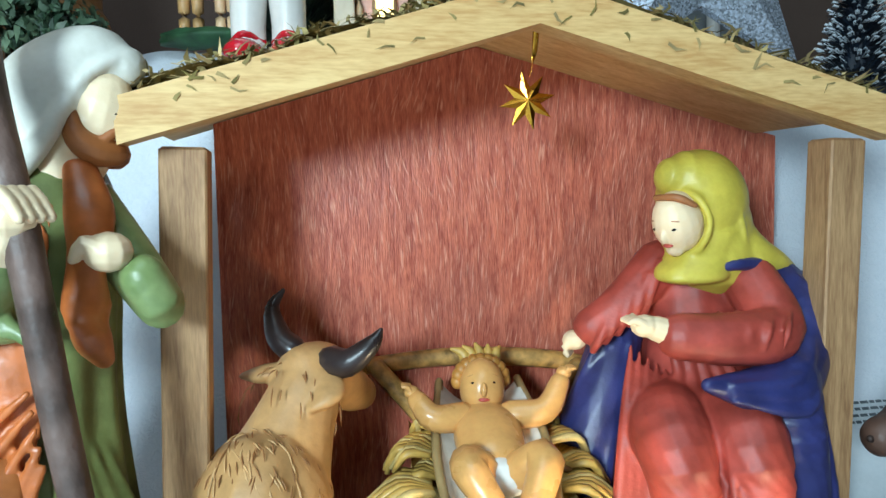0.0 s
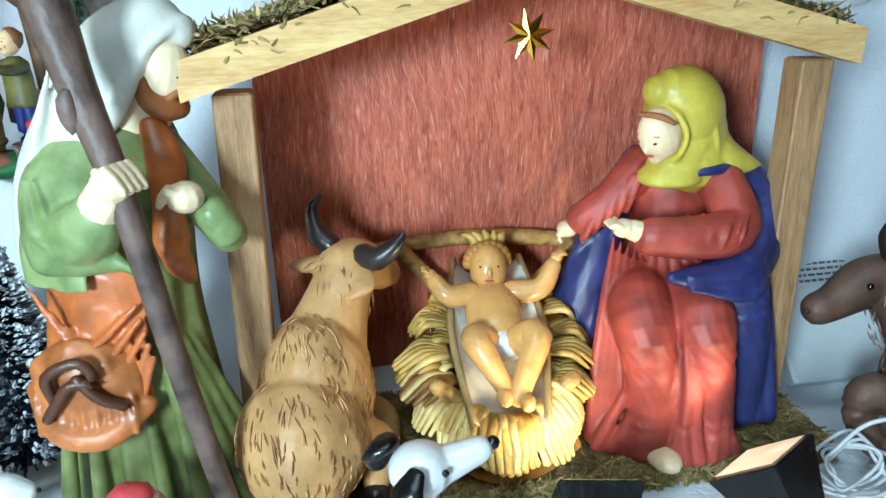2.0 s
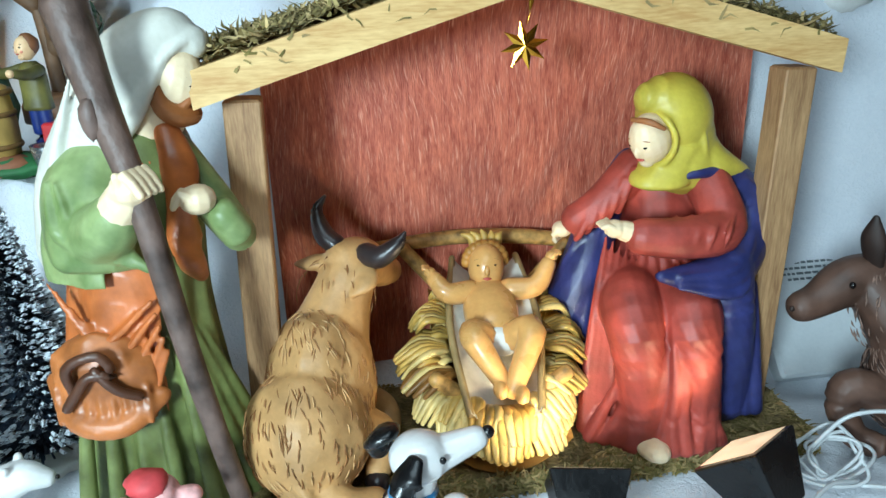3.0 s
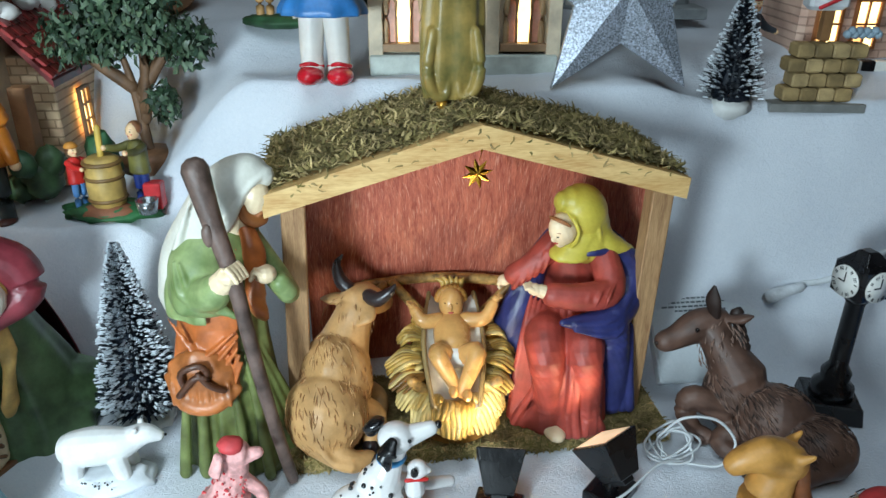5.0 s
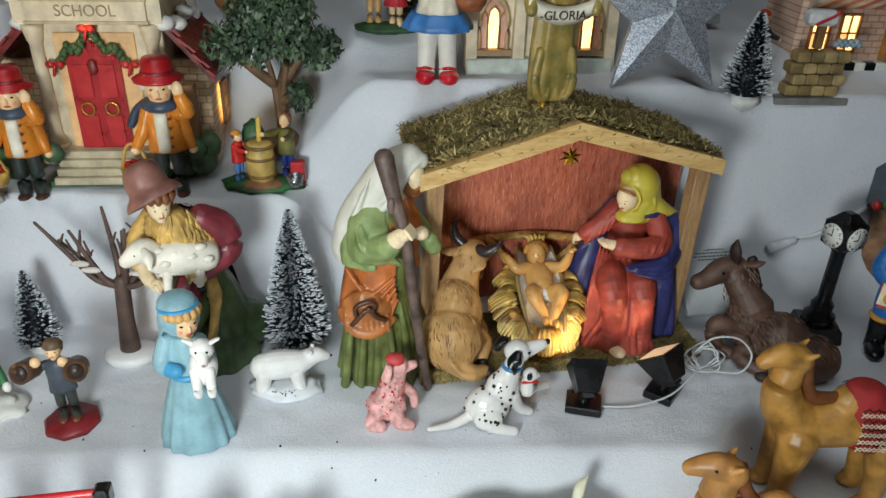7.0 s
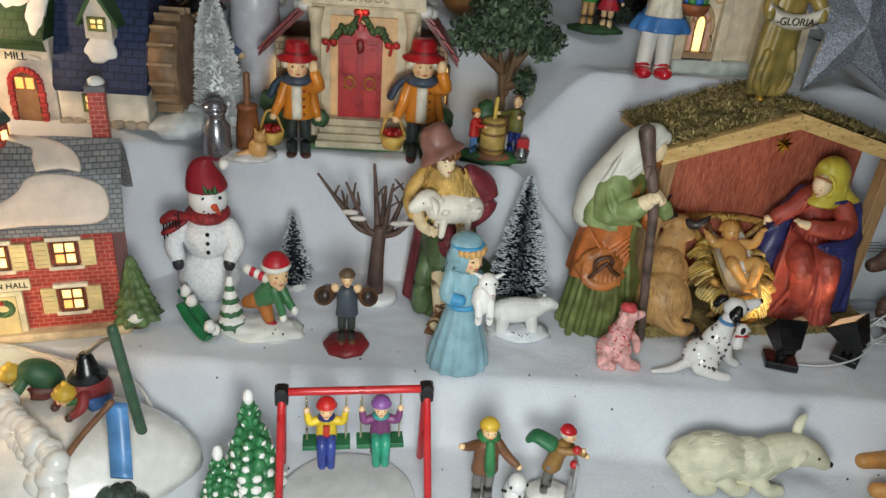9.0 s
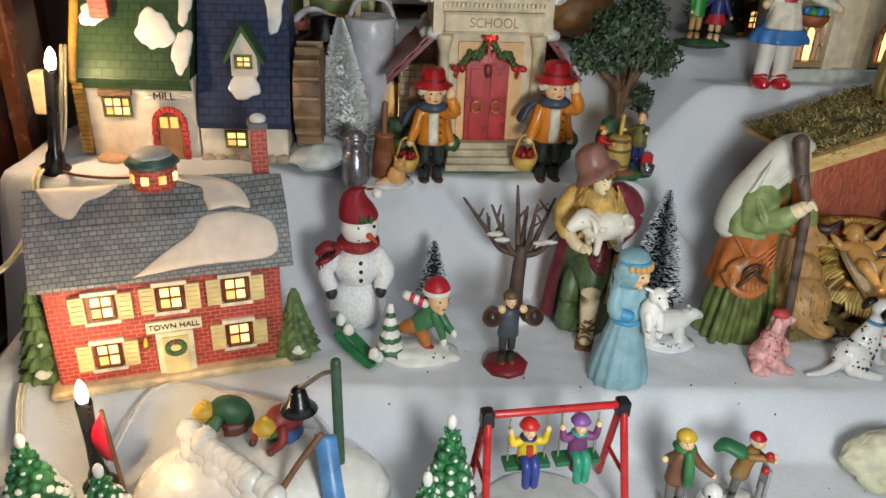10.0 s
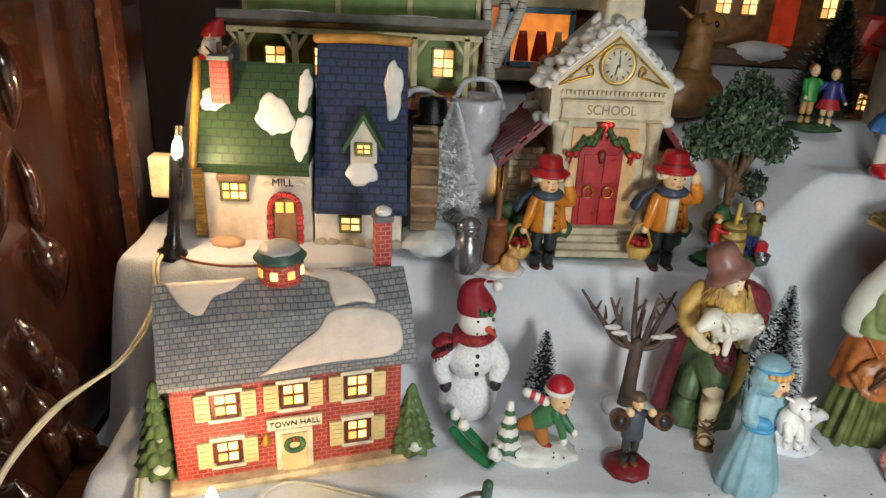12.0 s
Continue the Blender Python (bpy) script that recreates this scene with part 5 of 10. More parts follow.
adapter = thing("battery_box", pose(0.335, 0.622, 0.030, 46, 0, 8), "white plastic battery box lying against the snow", "battery box")
Sculpt().box((0, 0, 0), (0.155, 0.092, 0.022), P(206, 212, 216, 0.35, var=0.03), bev=0.002).part("case", adapter)
for k, (x0, ln) in enumerate(((-0.034, 0.06), (-0.03, 0.068), (-0.035, 0.058), (-0.026, 0.05))):
    sh = Sculpt()
    rnd = random.Random(k)
    x = x0 - ln / 2
    while x < x0 + ln / 2:
        w = rnd.uniform(0.002, 0.006)
        sh.box((x + w / 2, 0.036 - 0.0042 * k, 0.0112), (w, 0.0018, 0.0003), P(96, 104, 110, 0.5), bev=0.00005)
        x += w + 0.0012
    sh.part("printed_line", adapter, "unreadable grey print")
Sculpt().tube([(0.046, 0.03, 0.011), (0.046, 0.03, 0.026), (0.056, 0.032, 0.03), (0.075, 0.036, 0.03)], [0.006, 0.0065, 0.006, 0.0045], P(214, 218, 222, 0.3), n=12).part("plug", adapter, "angled white plug")
Sculpt().tube([(0.405, 0.645, 0.075), (0.44, 0.64, 0.085), (0.49, 0.645, 0.115), (0.53, 0.655, 0.155), (0.57, 0.665, 0.2), (0.62, 0.69, 0.245), (0.7, 0.74, 0.262)], 0.0032, CABLE, n=8, steps=8).make("power_cord", None, "white power cord lying up the snow slope", "cord")
# ---- the village: buildings ----


def bricks(name, col, col2, mortar, w=0.0085, h=0.0042, rough=0.5):
    """Cast brickwork, too fine to be pieces: courses on x and z with sunk joints."""
    m, nodes, links, bsdf = base_mat(name)
    tex, mp, br = nodes.new("ShaderNodeTexCoord"), nodes.new("ShaderNodeMapping"), nodes.new("ShaderNodeTexBrick")
    mp.inputs["Rotation"].default_value = (radians(-90), 0, 0)
    links.new(tex.outputs["Object"], mp.inputs["Vector"])
    links.new(mp.outputs[0], br.inputs["Vector"])
    br.inputs["Color1"].default_value, br.inputs["Color2"].default_value, br.inputs["Mortar"].default_value = col, col2, mortar
    br.inputs["Scale"].default_value, br.inputs["Brick Width"].default_value, br.inputs["Row Height"].default_value = 1.0, w, h
    br.inputs["Mortar Size"].default_value, br.inputs["Mortar Smooth"].default_value = h * 0.12, 0.4
    n = nodes.new("ShaderNodeTexNoise")
    n.inputs["Scale"].default_value = 70
    links.new(tex.outputs["Object"], n.inputs["Vector"])
    mix = nodes.new("ShaderNodeMixRGB")
    mix.blend_type, mix.inputs[0].default_value = "OVERLAY", 0.35
    links.new(br.outputs["Color"], mix.inputs[1])
    links.new(n.outputs["Fac"], mix.inputs[2])
    links.new(mix.outputs[0], bsdf.inputs["Base Color"])
    bsdf.inputs["Roughness"].default_value = rough
    b = nodes.new("ShaderNodeBump")
    b.inputs["Strength"].default_value, b.inputs["Distance"].default_value, b.invert = 0.8, 0.0012, True
    links.new(br.outputs["Fac"], b.inputs["Height"])
    links.new(b.outputs["Normal"], bsdf.inputs["Normal"])
    return m


WARM = glow("lit_window", rgb(255, 214, 138), 3.2)
WARM_DIM = glow("lit_window_dim", rgb(255, 190, 110), 1.3)
BULB = glow("lamp_bulb", rgb(255, 232, 190), 140.0)
STONE = P(206, 194, 170, 0.55, var=0.14)


def window_part(parent, x, y, z, w, h, frame_mat, bars=(2, 2), shutter=None, lit=WARM, trim=None, arch=False, yaw=0):
    """A lit window on a wall that faces -y: casing, glazing bars, panes and, if any, shutters."""
    at = pose(x, y, z, 0, 0, yaw)
    t = 0.003
    sh = Sculpt()
    for s in (-1, 1):
        sh.box((s * (w / 2), -0.001, 0), (t, 0.004, h + t), frame_mat)
        sh.box((0, -0.001, s * h / 2), (w + t, 0.004, t), frame_mat)
    for k in range(1, bars[0]):
        sh.box((-w / 2 + w * k / bars[0], -0.001, 0), (t * 0.6, 0.003, h), frame_mat)
    for k in range(1, bars[1]):
        sh.box((0, -0.001, -h / 2 + h * k / bars[1]), (w, 0.003, t * 0.6), frame_mat)
    win = sh.part("window", parent, at=at)
    if trim:
        Sculpt().box((0, -0.001, h / 2 + t * 1.2), (w + 4 * t, 0.005, 1.6 * t), trim).part("lintel", win)
        Sculpt().box((0, -0.001, -h / 2 - t * 1.1), (w + 4 * t, 0.006, 1.4 * t), trim).part("sill", win)
    for i in range(bars[0]):
        for j in range(bars[1]):
            Sculpt().box((-w / 2 + w * (i + 0.5) / bars[0], 0.0008, -h / 2 + h * (j + 0.5) / bars[1]), (w / bars[0] * 0.96, 0.0016, h / bars[1] * 0.96), lit if (i + j) % 3 else WARM_DIM if lit is WARM else lit, bev=0.0001).part("pane", win, "warm lit pane")
    if shutter:
        for s in (-1, 1):
            sh = Sculpt().box((s * (w * 0.5 + w * 0.36 + t), -0.002, 0), (w * 0.66, 0.004, h * 1.12), shutter)
            for k in range(5):
                sh.box((s * (w * 0.86 + t), -0.0045, -h * 0.42 + h * 0.21 * k), (w * 0.46, 0.001, h * 0.05), shutter)
            sh.part("shutter", win, "cream wooden shutter")
    return win


def patch(sh, outline_r, c, plane, mat, seed, n=40, wob=0.25, thick=0.003):
    """A lump of snow with an uneven rim; plane maps (u, v, height) to a place."""
    rnd = random.Random(seed)
    k = [rnd.uniform(-1, 1) for _ in range(5)]
    rings = []
    for s, h in ((1.0, -0.001), (0.97, 0.6), (0.85, 0.95), (0.4, 1.05), (0.05, 1.1)):
        ring = []
        for j in range(n):
            a = 2 * math.pi * j / n
            r = 1 + wob * (0.5 * math.sin(2 * a + k[0] * 3) + 0.35 * math.sin(3 * a + k[1] * 3) + 0.3 * math.sin(5 * a + k[2] * 3) + 0.15 * math.sin(9 * a + k[3] * 3))
            ring.append(tuple(plane(c[0] + outline_r[0] * r * s * math.cos(a), c[1] + outline_r[1] * r * s * math.sin(a), h * thick)))
        rings.append(ring)
    return sh.grid(rings, mat)


# red brick town hall
HALL = pose(-0.78, 0.362, 0.0, 0, 0, 17)
BRICK_RED = bricks("red_brick", rgb(186, 70, 58), rgb(162, 54, 44), rgb(204, 132, 116), 0.0102, 0.005)
SLATE = bricks("grey_shingle", rgb(118, 120, 124), rgb(142, 142, 140), rgb(84, 88, 94), 0.0075, 0.0046)
CREAM = P(226, 206, 150, 0.45, var=0.1)
hall = thing("town_hall", HALL, "lit red brick ceramic town hall with snowy grey roof", "model house", "model village houses")
W0, W1, HD = -0.111, 0.122, 0.108
sh = Sculpt().box(((W0 + W1) / 2, HD / 2, 0.072), (W1 - W0, HD, 0.136), BRICK_RED, bev=0.001)
sh.prism([(W0 + 0.002, 0.136), (W0 + 0.002, 0.14), (W0 + 0.003, 0.14), (W0 + 0.003, 0.136)], 0.01, HD - 0.01, BRICK_RED)
for xw in (W0, W1 - 0.004):
    v = [(xw + dx, y, z) for dx in (0, 0.004) for y, z in ((0.0, 0.137), (HD, 0.137), (HD - 0.02, 0.178), (0.055, 0.203), (0.02, 0.178))]
    sh.add(v, [(0, 1, 2, 3, 4), (9, 8, 7, 6, 5)] + [(i, (i + 1) % 5, (i + 1) % 5 + 5, i + 5) for i in range(5)], BRICK_RED, False)
sh.part("wall", hall, "red brick wall")
Sculpt().box(((W0 + W1) / 2, HD / 2 - 0.004, 0.004), (W1 - W0 + 0.018, HD + 0.024, 0.01), P(206, 186, 150, 0.6, var=0.2), bev=0.003).part("plinth", hall, "sandy snow-covered plinth")
roof_prof = [(-0.010, 0.130), (0.018, 0.181), (0.055, 0.208), (0.09, 0.181), (HD + 0.01, 0.130)]
R0, R1 = W0 - 0.008, W1 + 0.014
sh = Sculpt()
top = [(x, y, z + 0.003 * math.sin(x * 30)) for x in np.linspace(R0, R1, 12) for y, z in roof_prof]
bot = [(x, y, z - 0.006) for x in np.linspace(R0, R1, 12) for y, z in roof_prof]
fs = []
for i in range(11):
    for j in range(4):
        a = i * 5 + j
        fs.append((a, a + 5, a + 6, a + 1))
        fs.append((60 + a, 61 + a, 66 + a, 65 + a))
    fs += [(i * 5, 60 + i * 5, 65 + i * 5, i * 5 + 5), (i * 5 + 4, i * 5 + 9, 69 + i * 5, 64 + i * 5)]
fs += [(0, 1, 61, 60), (1, 2, 62, 61), (2, 3, 63, 62), (3, 4, 64, 63), (55, 115, 116, 56), (56, 116, 117, 57), (57, 117, 118, 58), (58, 118, 119, 59)]
sh.add(top + bot, fs, SLATE, False)
hroof = sh.part("roof", hall, "grey shingle gambrel roof")


def hall_roof(u, v, h):
    """u along the roof, v up it from the eave (0 to 1 at the ridge)."""
    for (y0, z0, a), (y1, z1, b) in (((-0.010, 0.130, 0.0), (0.018, 0.181, 0.56)), ((0.018, 0.181, 0.56), (0.055, 0.208, 1.0)), ((0.055, 0.208, 1.0), (0.09, 0.181, 1.4))):
        if v <= b or b == 1.4:
            k = (v - a) / (b - a)
            d = Vector((0, z1 - z0, -(y1 - y0))).normalized() * -1
            return Vector((u, y0 + (y1 - y0) * k, z0 + (z1 - z0) * k + 0.003 * math.sin(u * 30))) + Vector((0, d.y, abs(d.z))) * h
    return Vector((u, 0.055, 0.21))




def drift(sh, outline, plane, mat, thick=0.003):
    """Snow inside a drawn outline of (u, v)."""
    pts = catmull(list(outline) + [outline[0]], 5)[:-1]
    cu, cv = sum(p[0] for p in pts) / len(pts), sum(p[1] for p in pts) / len(pts)
    return sh.grid([[tuple(plane(cu + (p[0] - cu) * s, cv + (p[1] - cv) * s, h * thick)) for p in pts] for s, h in ((1.0, -0.1), (0.985, 0.6), (0.93, 1.0), (0.6, 1.1), (0.3, 1.1), (0.03, 1.1))], mat)


HALL_SNOW = P(226, 208, 192, 0.6, var=0.05)
for outline in (((-0.024, 0.02), (0.04, 0.03), (0.098, 0.04), (0.12, 0.12), (0.123, 0.3), (0.115, 0.46), (0.085, 0.54), (0.05, 0.52), (0.035, 0.36), (0.005, 0.2)),
                ((0.056, 0.56), (0.08, 0.6), (0.098, 0.58), (0.092, 0.8), (0.07, 0.94), (0.03, 1.02), (0.026, 0.96), (0.05, 0.86), (0.052, 0.7)),
                ((-0.108, 1.0), (-0.06, 1.02), (-0.03, 1.02), (-0.045, 0.9), (-0.062, 0.84), (-0.075, 0.66), (-0.092, 0.74))):
    sh = Sculpt()
    drift(sh, outline, hall_roof, HALL_SNOW)
    sh.part("roof_snow", hroof, "smooth painted snow")
cup = Sculpt().turn([(0.0235, 0.0), (0.0235, 0.024), (0.021, 0.026)], BRICK_RED, n=8).part("cupola", hall, "octagonal red cupola", at=pose(0.006, 0.056, 0.203))
Sculpt().turn([(0.027, 0.024), (0.027, 0.028), (0.019, 0.036)], P(66, 92, 84, 0.4), n=8).part("cupola_roof", cup, "dull green rim")
Sculpt().ell((0, 0, 0.034), (0.021, 0.021, 0.007), P(176, 172, 168, 0.4), n=16).part("cupola_snow", cup, "snow")
for k in range(8):
    a = 2 * math.pi * (k + 0.5) / 8
    Sculpt().box((0.0222 * math.cos(a), 0.0222 * math.sin(a), 0.012), (0.0072, 0.003, 0.0085), WARM if k % 2 else WARM_DIM, rot=(0, 0, math.degrees(a) + 90), bev=0.0003).part("pane", cup, "warm lit pane")
for x, z in ((-0.059, 0.097), (0.008, 0.099), (0.074, 0.1), (-0.06, 0.04), (0.074, 0.044)):
    window_part(hall, x, -0.0015, z, 0.0225, 0.027, P(112, 62, 40, 0.4), (2, 2), CREAM, WARM, P(232, 222, 200, 0.45))
door = Sculpt().box((0.007, -0.002, 0.031), (0.038, 0.007, 0.056), P(230, 218, 186, 0.45)).part("door", hall, "cream door with a wreath")
Sculpt().box((0.007, -0.006, 0.029), (0.026, 0.003, 0.05), CREAM).part("door_leaf", door)
sh = Sculpt()
for k in range(16):
    a = 2 * math.pi * k / 16
    sh.ell((0.007 + 0.0085 * math.cos(a), -0.0085, 0.041 + 0.0075 * math.sin(a)), 0.0032, P(72, 104, 56, 0.5), n=7, rough=0.3)
sh.ell((0.007, -0.0115, 0.049), 0.0025, P(190, 40, 36, 0.4), n=7)
sh.part("wreath", door, "green wreath")
sign = Sculpt().box((0.008, -0.0045, 0.067), (0.056, 0.004, 0.013), P(232, 220, 186, 0.45)).part("sign_board", hall, "cream sign board")
lettering("TOWN HALL", 0.0088, BLACK, sign, pose(0.008, -0.0068, 0.067))
Sculpt().turn([(0.005, 0), (0.004, 0.003), (0.002, 0.01), (0.001, 0.012)], GOLD, n=10, c=(-0.022, -0.005, 0.045)).part("bell", hall, "small brass bell")
sh = Sculpt().box((0.116, 0.072, 0.215), (0.017, 0.02, 0.085), BRICK_RED)
sh.box((0.116, 0.072, 0.258), (0.02, 0.023, 0.007), P(96, 96, 100, 0.5))
sh.part("chimney", hall, "red brick chimney")
Sculpt().ell((0.117, 0.071, 0.264), (0.009, 0.010, 0.006), SNOW_PAINT, n=10).part("chimney_snow", hall, "snow cap")


def topiary(at, label, h=0.075):
    """A cast ceramic fir with tiers and a ring of snow at its foot."""
    ob = thing("fir_tree", at, label, "model tree", "cast firs")
    mat = P(92, 116, 70, 0.5, var=0.25)
    sh = Sculpt()
    rnd = random.Random(4)
    for k in range(7):
        z0, r = 0.008 + h * 0.86 * k / 7, 0.026 * (1 - k / 8.2)
        rings = [[(rr * (1 + 0.16 * math.sin(9 * a + k)) * math.cos(a), rr * (1 + 0.16 * math.sin(9 * a + k)) * math.sin(a), z) for a in np.linspace(0, 2 * math.pi, 37)[:-1]] for rr, z in ((r * 0.7, z0), (r, z0 + 0.003), (r * 0.8, z0 + 0.010), (r * 0.35, z0 + 0.017))]
        sh.grid(rings, mat)
    sh.part("crown", ob, "tiered green foliage")
    Sculpt().turn([(0.012, 0), (0.012, 0.012)], P(96, 70, 44, 0.5), n=12).part("trunk", ob)
    sh = Sculpt().ell((0, -0.019, 0.019), (0.009, 0.005, 0.006), SNOW_PAINT, n=9)
    for k in range(7):
        a, u = rnd.uniform(0, 6.28), rnd.uniform(0.3, 0.85)
        sh.ell((0.021 * (1 - u) * math.cos(a), 0.021 * (1 - u) * math.sin(a), h * u), 0.003, SNOW_PAINT, n=6)
    sh.part("snow", ob, "dabs of snow")
    return ob


topiary(HALL @ pose(0.136, 0.004, 0.0), "tiered green ceramic fir beside the town hall", 0.085)
topiary(HALL @ pose(-0.127, 0.03, 0.0), "tall green ceramic fir behind the town hall corner", 0.12)

# the mill: a green-roofed house joined to a steep blue-roofed one
MILL = pose(-0.79, 0.555, 0.184, 0, 0, 2)
mill = thing("mill_house", MILL, "lit white ceramic mill with green and blue snowy roofs", "model house", "model village houses")
MW, MGREEN, MBLUE, OCHRE = P(226, 216, 200, 0.5, var=0.1), bricks("green_tiles", rgb(50, 78, 46), rgb(42, 68, 40), rgb(36, 58, 36), 0.014, 0.0085), bricks("blue_tiles", rgb(44, 58, 92), rgb(37, 50, 82), rgb(30, 40, 66), 0.014, 0.0085), P(178, 132, 60, 0.5, var=0.2)
Sculpt().box((-0.053, 0.05, 0.05), (0.125, 0.1, 0.1), MW, bev=0.002).part("wall", mill, "white plaster wall")
sh = Sculpt()
sh.add([(-0.121, -0.008, 0.1), (0.008, -0.008, 0.099), (0.008, 0.055, 0.206), (-0.121, 0.055, 0.206), (-0.121, 0.11, 0.1), (0.008, 0.11, 0.1), (-0.121, -0.004, 0.088), (0.008, -0.004, 0.086)], [(0, 1, 2, 3), (3, 2, 5, 4), (0, 3, 4), (1, 5, 2), (0, 6, 7, 1), (6, 4, 5, 7)], MGREEN, False)
mg = sh.part("roof", mill, "green tiled roof")
for c, r, sd in (((-0.034, 0.5), (0.021, 0.2), 2), ((-0.103, 0.64), (0.016, 0.12), 5), ((-0.002, 0.3), (0.012, 0.22), 9), ((0.0, 0.75), (0.008, 0.2), 12)):
    sh = Sculpt()
    patch(sh, r, c, lambda u, v, h: Vector((u, -0.008 + 0.063 * v - 0.85 * h, 0.093 + 0.113 * v + 0.5 * h)), SNOW_PAINT, sd, thick=0.003)
    sh.part("roof_snow", mg, "snow patch")
sh = Sculpt().box((-0.094, 0.032, 0.187), (0.022, 0.02, 0.05), bricks("chimney_brick", rgb(186, 74, 60), rgb(160, 56, 48), rgb(120, 48, 40), 0.02, 0.006))
sh.box((-0.094, 0.032, 0.214), (0.025, 0.022, 0.005), P(120, 130, 130, 0.5))
sh.part("chimney", mill, "red brick chimney")
sh = Sculpt()
for k in range(16):
    sh.box((-0.121, 0.004, 0.012 + 0.0055 * k), (0.012, 0.02, 0.005), OCHRE)
sh.tube([(-0.124, -0.008, 0.098), (-0.125, 0.05, 0.206)], 0.005, OCHRE, n=8)
sh.part("corner_stones", mill, "ochre corner stones and verge")
window_part(mill, -0.08, -0.0015, 0.066, 0.03, 0.022, P(112, 108, 66, 0.5), (3, 2))
Sculpt().box((-0.08, -0.004, 0.083), (0.037, 0.008, 0.008), P(112, 84, 62, 0.6)).part("awning", mill, "small brown shingled hood")
door = Sculpt().turn([(0.0, -0.003), (0.014, -0.003), (0.014, 0.001), (0.0, 0.001)], P(146, 108, 74, 0.5), n=20).part("door", mill, "arched plank door with red brick surround", at=pose(-0.022, -0.002, 0.046, 90, 0, 0))
Sculpt().box((0, -0.024, 0.0012), (0.026, 0.046, 0.003), P(146, 108, 74, 0.5)).part("door_leaf", door)
for s in (-1, 1):
    Sculpt().box((s * 0.006, 0.002, 0.0035), (0.009, 0.013, 0.001), WARM_DIM, bev=0.0002).part("pane", door, "lit pane")
sh = Sculpt()
for k in range(11):
    a = math.pi * k / 10
    sh.box((0.0175 * math.cos(a), 0.0175 * math.sin(a), 0.0015), (0.006, 0.0048, 0.005), P(186, 60, 58, 0.5), rot=(0, 0, math.degrees(a)))
for s in (-1, 1):
    for k in range(7):
        sh.box((s * 0.0175, -0.005 - 0.0062 * k, 0.0015), (0.006 + 0.002 * (k % 2), 0.0055, 0.005), P(186, 60, 58, 0.5))
sh.part("brick_surround", door, "red brick surround")
sign = Sculpt().tube([(-0.044, -0.011, 0.078), (-0.022, -0.012, 0.083), (0.002, -0.011, 0.079)], [0.004, 0.0045, 0.004], MW, n=8, flat=0.6).part("sign_band", mill, "white curved sign band")
lettering("MILL", 0.0125, BLACK, sign, pose(-0.021, -0.0168, 0.082))
Sculpt().ell((-0.09, -0.012, 0.004), (0.022, 0.014, 0.007), P(186, 150, 120, 0.6), rough=0.3).part("step_stone", mill, "tan stones")
# the blue-roofed wing
Sculpt().box((0.064, 0.05, 0.028), (0.104, 0.1, 0.056), MW, bev=0.002).part("wall", mill, "white plaster wall")
sh = Sculpt()
sh.add([(0.014, -0.014, 0.05), (0.122, -0.014, 0.05), (0.119, 0.068, 0.232), (0.012, 0.068, 0.232), (0.012, 0.11, 0.09), (0.121, 0.11, 0.09), (0.014, -0.01, 0.043), (0.122, -0.01, 0.043)], [(0, 1, 2, 3), (3, 2, 5, 4), (0, 3, 4), (1, 5, 2), (0, 6, 7, 1), (6, 4, 5, 7)], MBLUE, False)
mb = sh.part("roof", mill, "steep blue tiled roof")
Sculpt().tube([(0.012, 0.066, 0.234), (0.066, 0.066, 0.236), (0.12, 0.066, 0.234)], 0.006, OCHRE, n=8).part("ridge", mb, "ochre ridge")
for c, r, sd in (((0.103, 0.72), (0.012, 0.16), 3), ((0.068, 0.24), (0.02, 0.09), 8)):
    sh = Sculpt()
    patch(sh, r, c, lambda u, v, h: Vector((u, -0.014 + 0.082 * v - 0.9 * h, 0.05 + 0.182 * v + 0.4 * h)), SNOW_PAINT, sd, thick=0.003)
    sh.part("roof_snow", mb, "snow patch")
dorm = Sculpt().prism([(-0.015, 0.0), (0.015, 0.0), (0.015, 0.028), (0.0, 0.05), (-0.015, 0.028)], 0.0, 0.05, MW).part("dormer", mill, "white dormer with green roof", at=pose(0.071, -0.004, 0.105))
for s in (-1, 1):
    sh = Sculpt()
    sh.add([(s * 0.024, -0.004, 0.017), (0, -0.004, 0.058), (0, 0.05, 0.058), (s * 0.024, 0.05, 0.017), (s * 0.022, -0.004, 0.013), (0, -0.004, 0.051), (0, 0.05, 0.051), (s * 0.022, 0.05, 0.013)], [(0, 1, 2, 3), (4, 7, 6, 5), (0, 4, 5, 1), (3, 2, 6, 7), (0, 3, 7, 4)], P(52, 86, 48, 0.5, var=0.2), False)
    sh.part("dormer_roof", dorm, "green dormer roof")
window_part(dorm, 0, -0.001, 0.017, 0.017, 0.013, P(120, 124, 70, 0.5))
window_part(mill, 0.055, -0.0015, 0.028, 0.024, 0.019, P(120, 124, 70, 0.5))
sh = Sculpt()
for k in range(7):
    sh.ell((0.02 + 0.015 * k, -0.004, 0.003), (0.009, 0.006, 0.006), P(172, 158, 140, 0.7), n=8, rough=0.3)
sh.part("foot_stones", mill, "grey foundation stones")
wheel = Sculpt().turn([(0.05, -0.016), (0.058, -0.016), (0.058, 0.016), (0.05, 0.016)], P(128, 102, 78, 0.6, var=0.25), n=28).part("water_wheel", mill, "brown wooden water wheel", at=pose(0.142, 0.045, 0.072, 0, 90, 0))
for k in range(18):
    a = 2 * math.pi * k / 18
    Sculpt().box((0.06 * math.cos(a), 0.06 * math.sin(a), 0), (0.012, 0.0035, 0.03), P(150, 124, 96, 0.6), rot=(0, 0, math.degrees(a))).part("paddle", wheel)
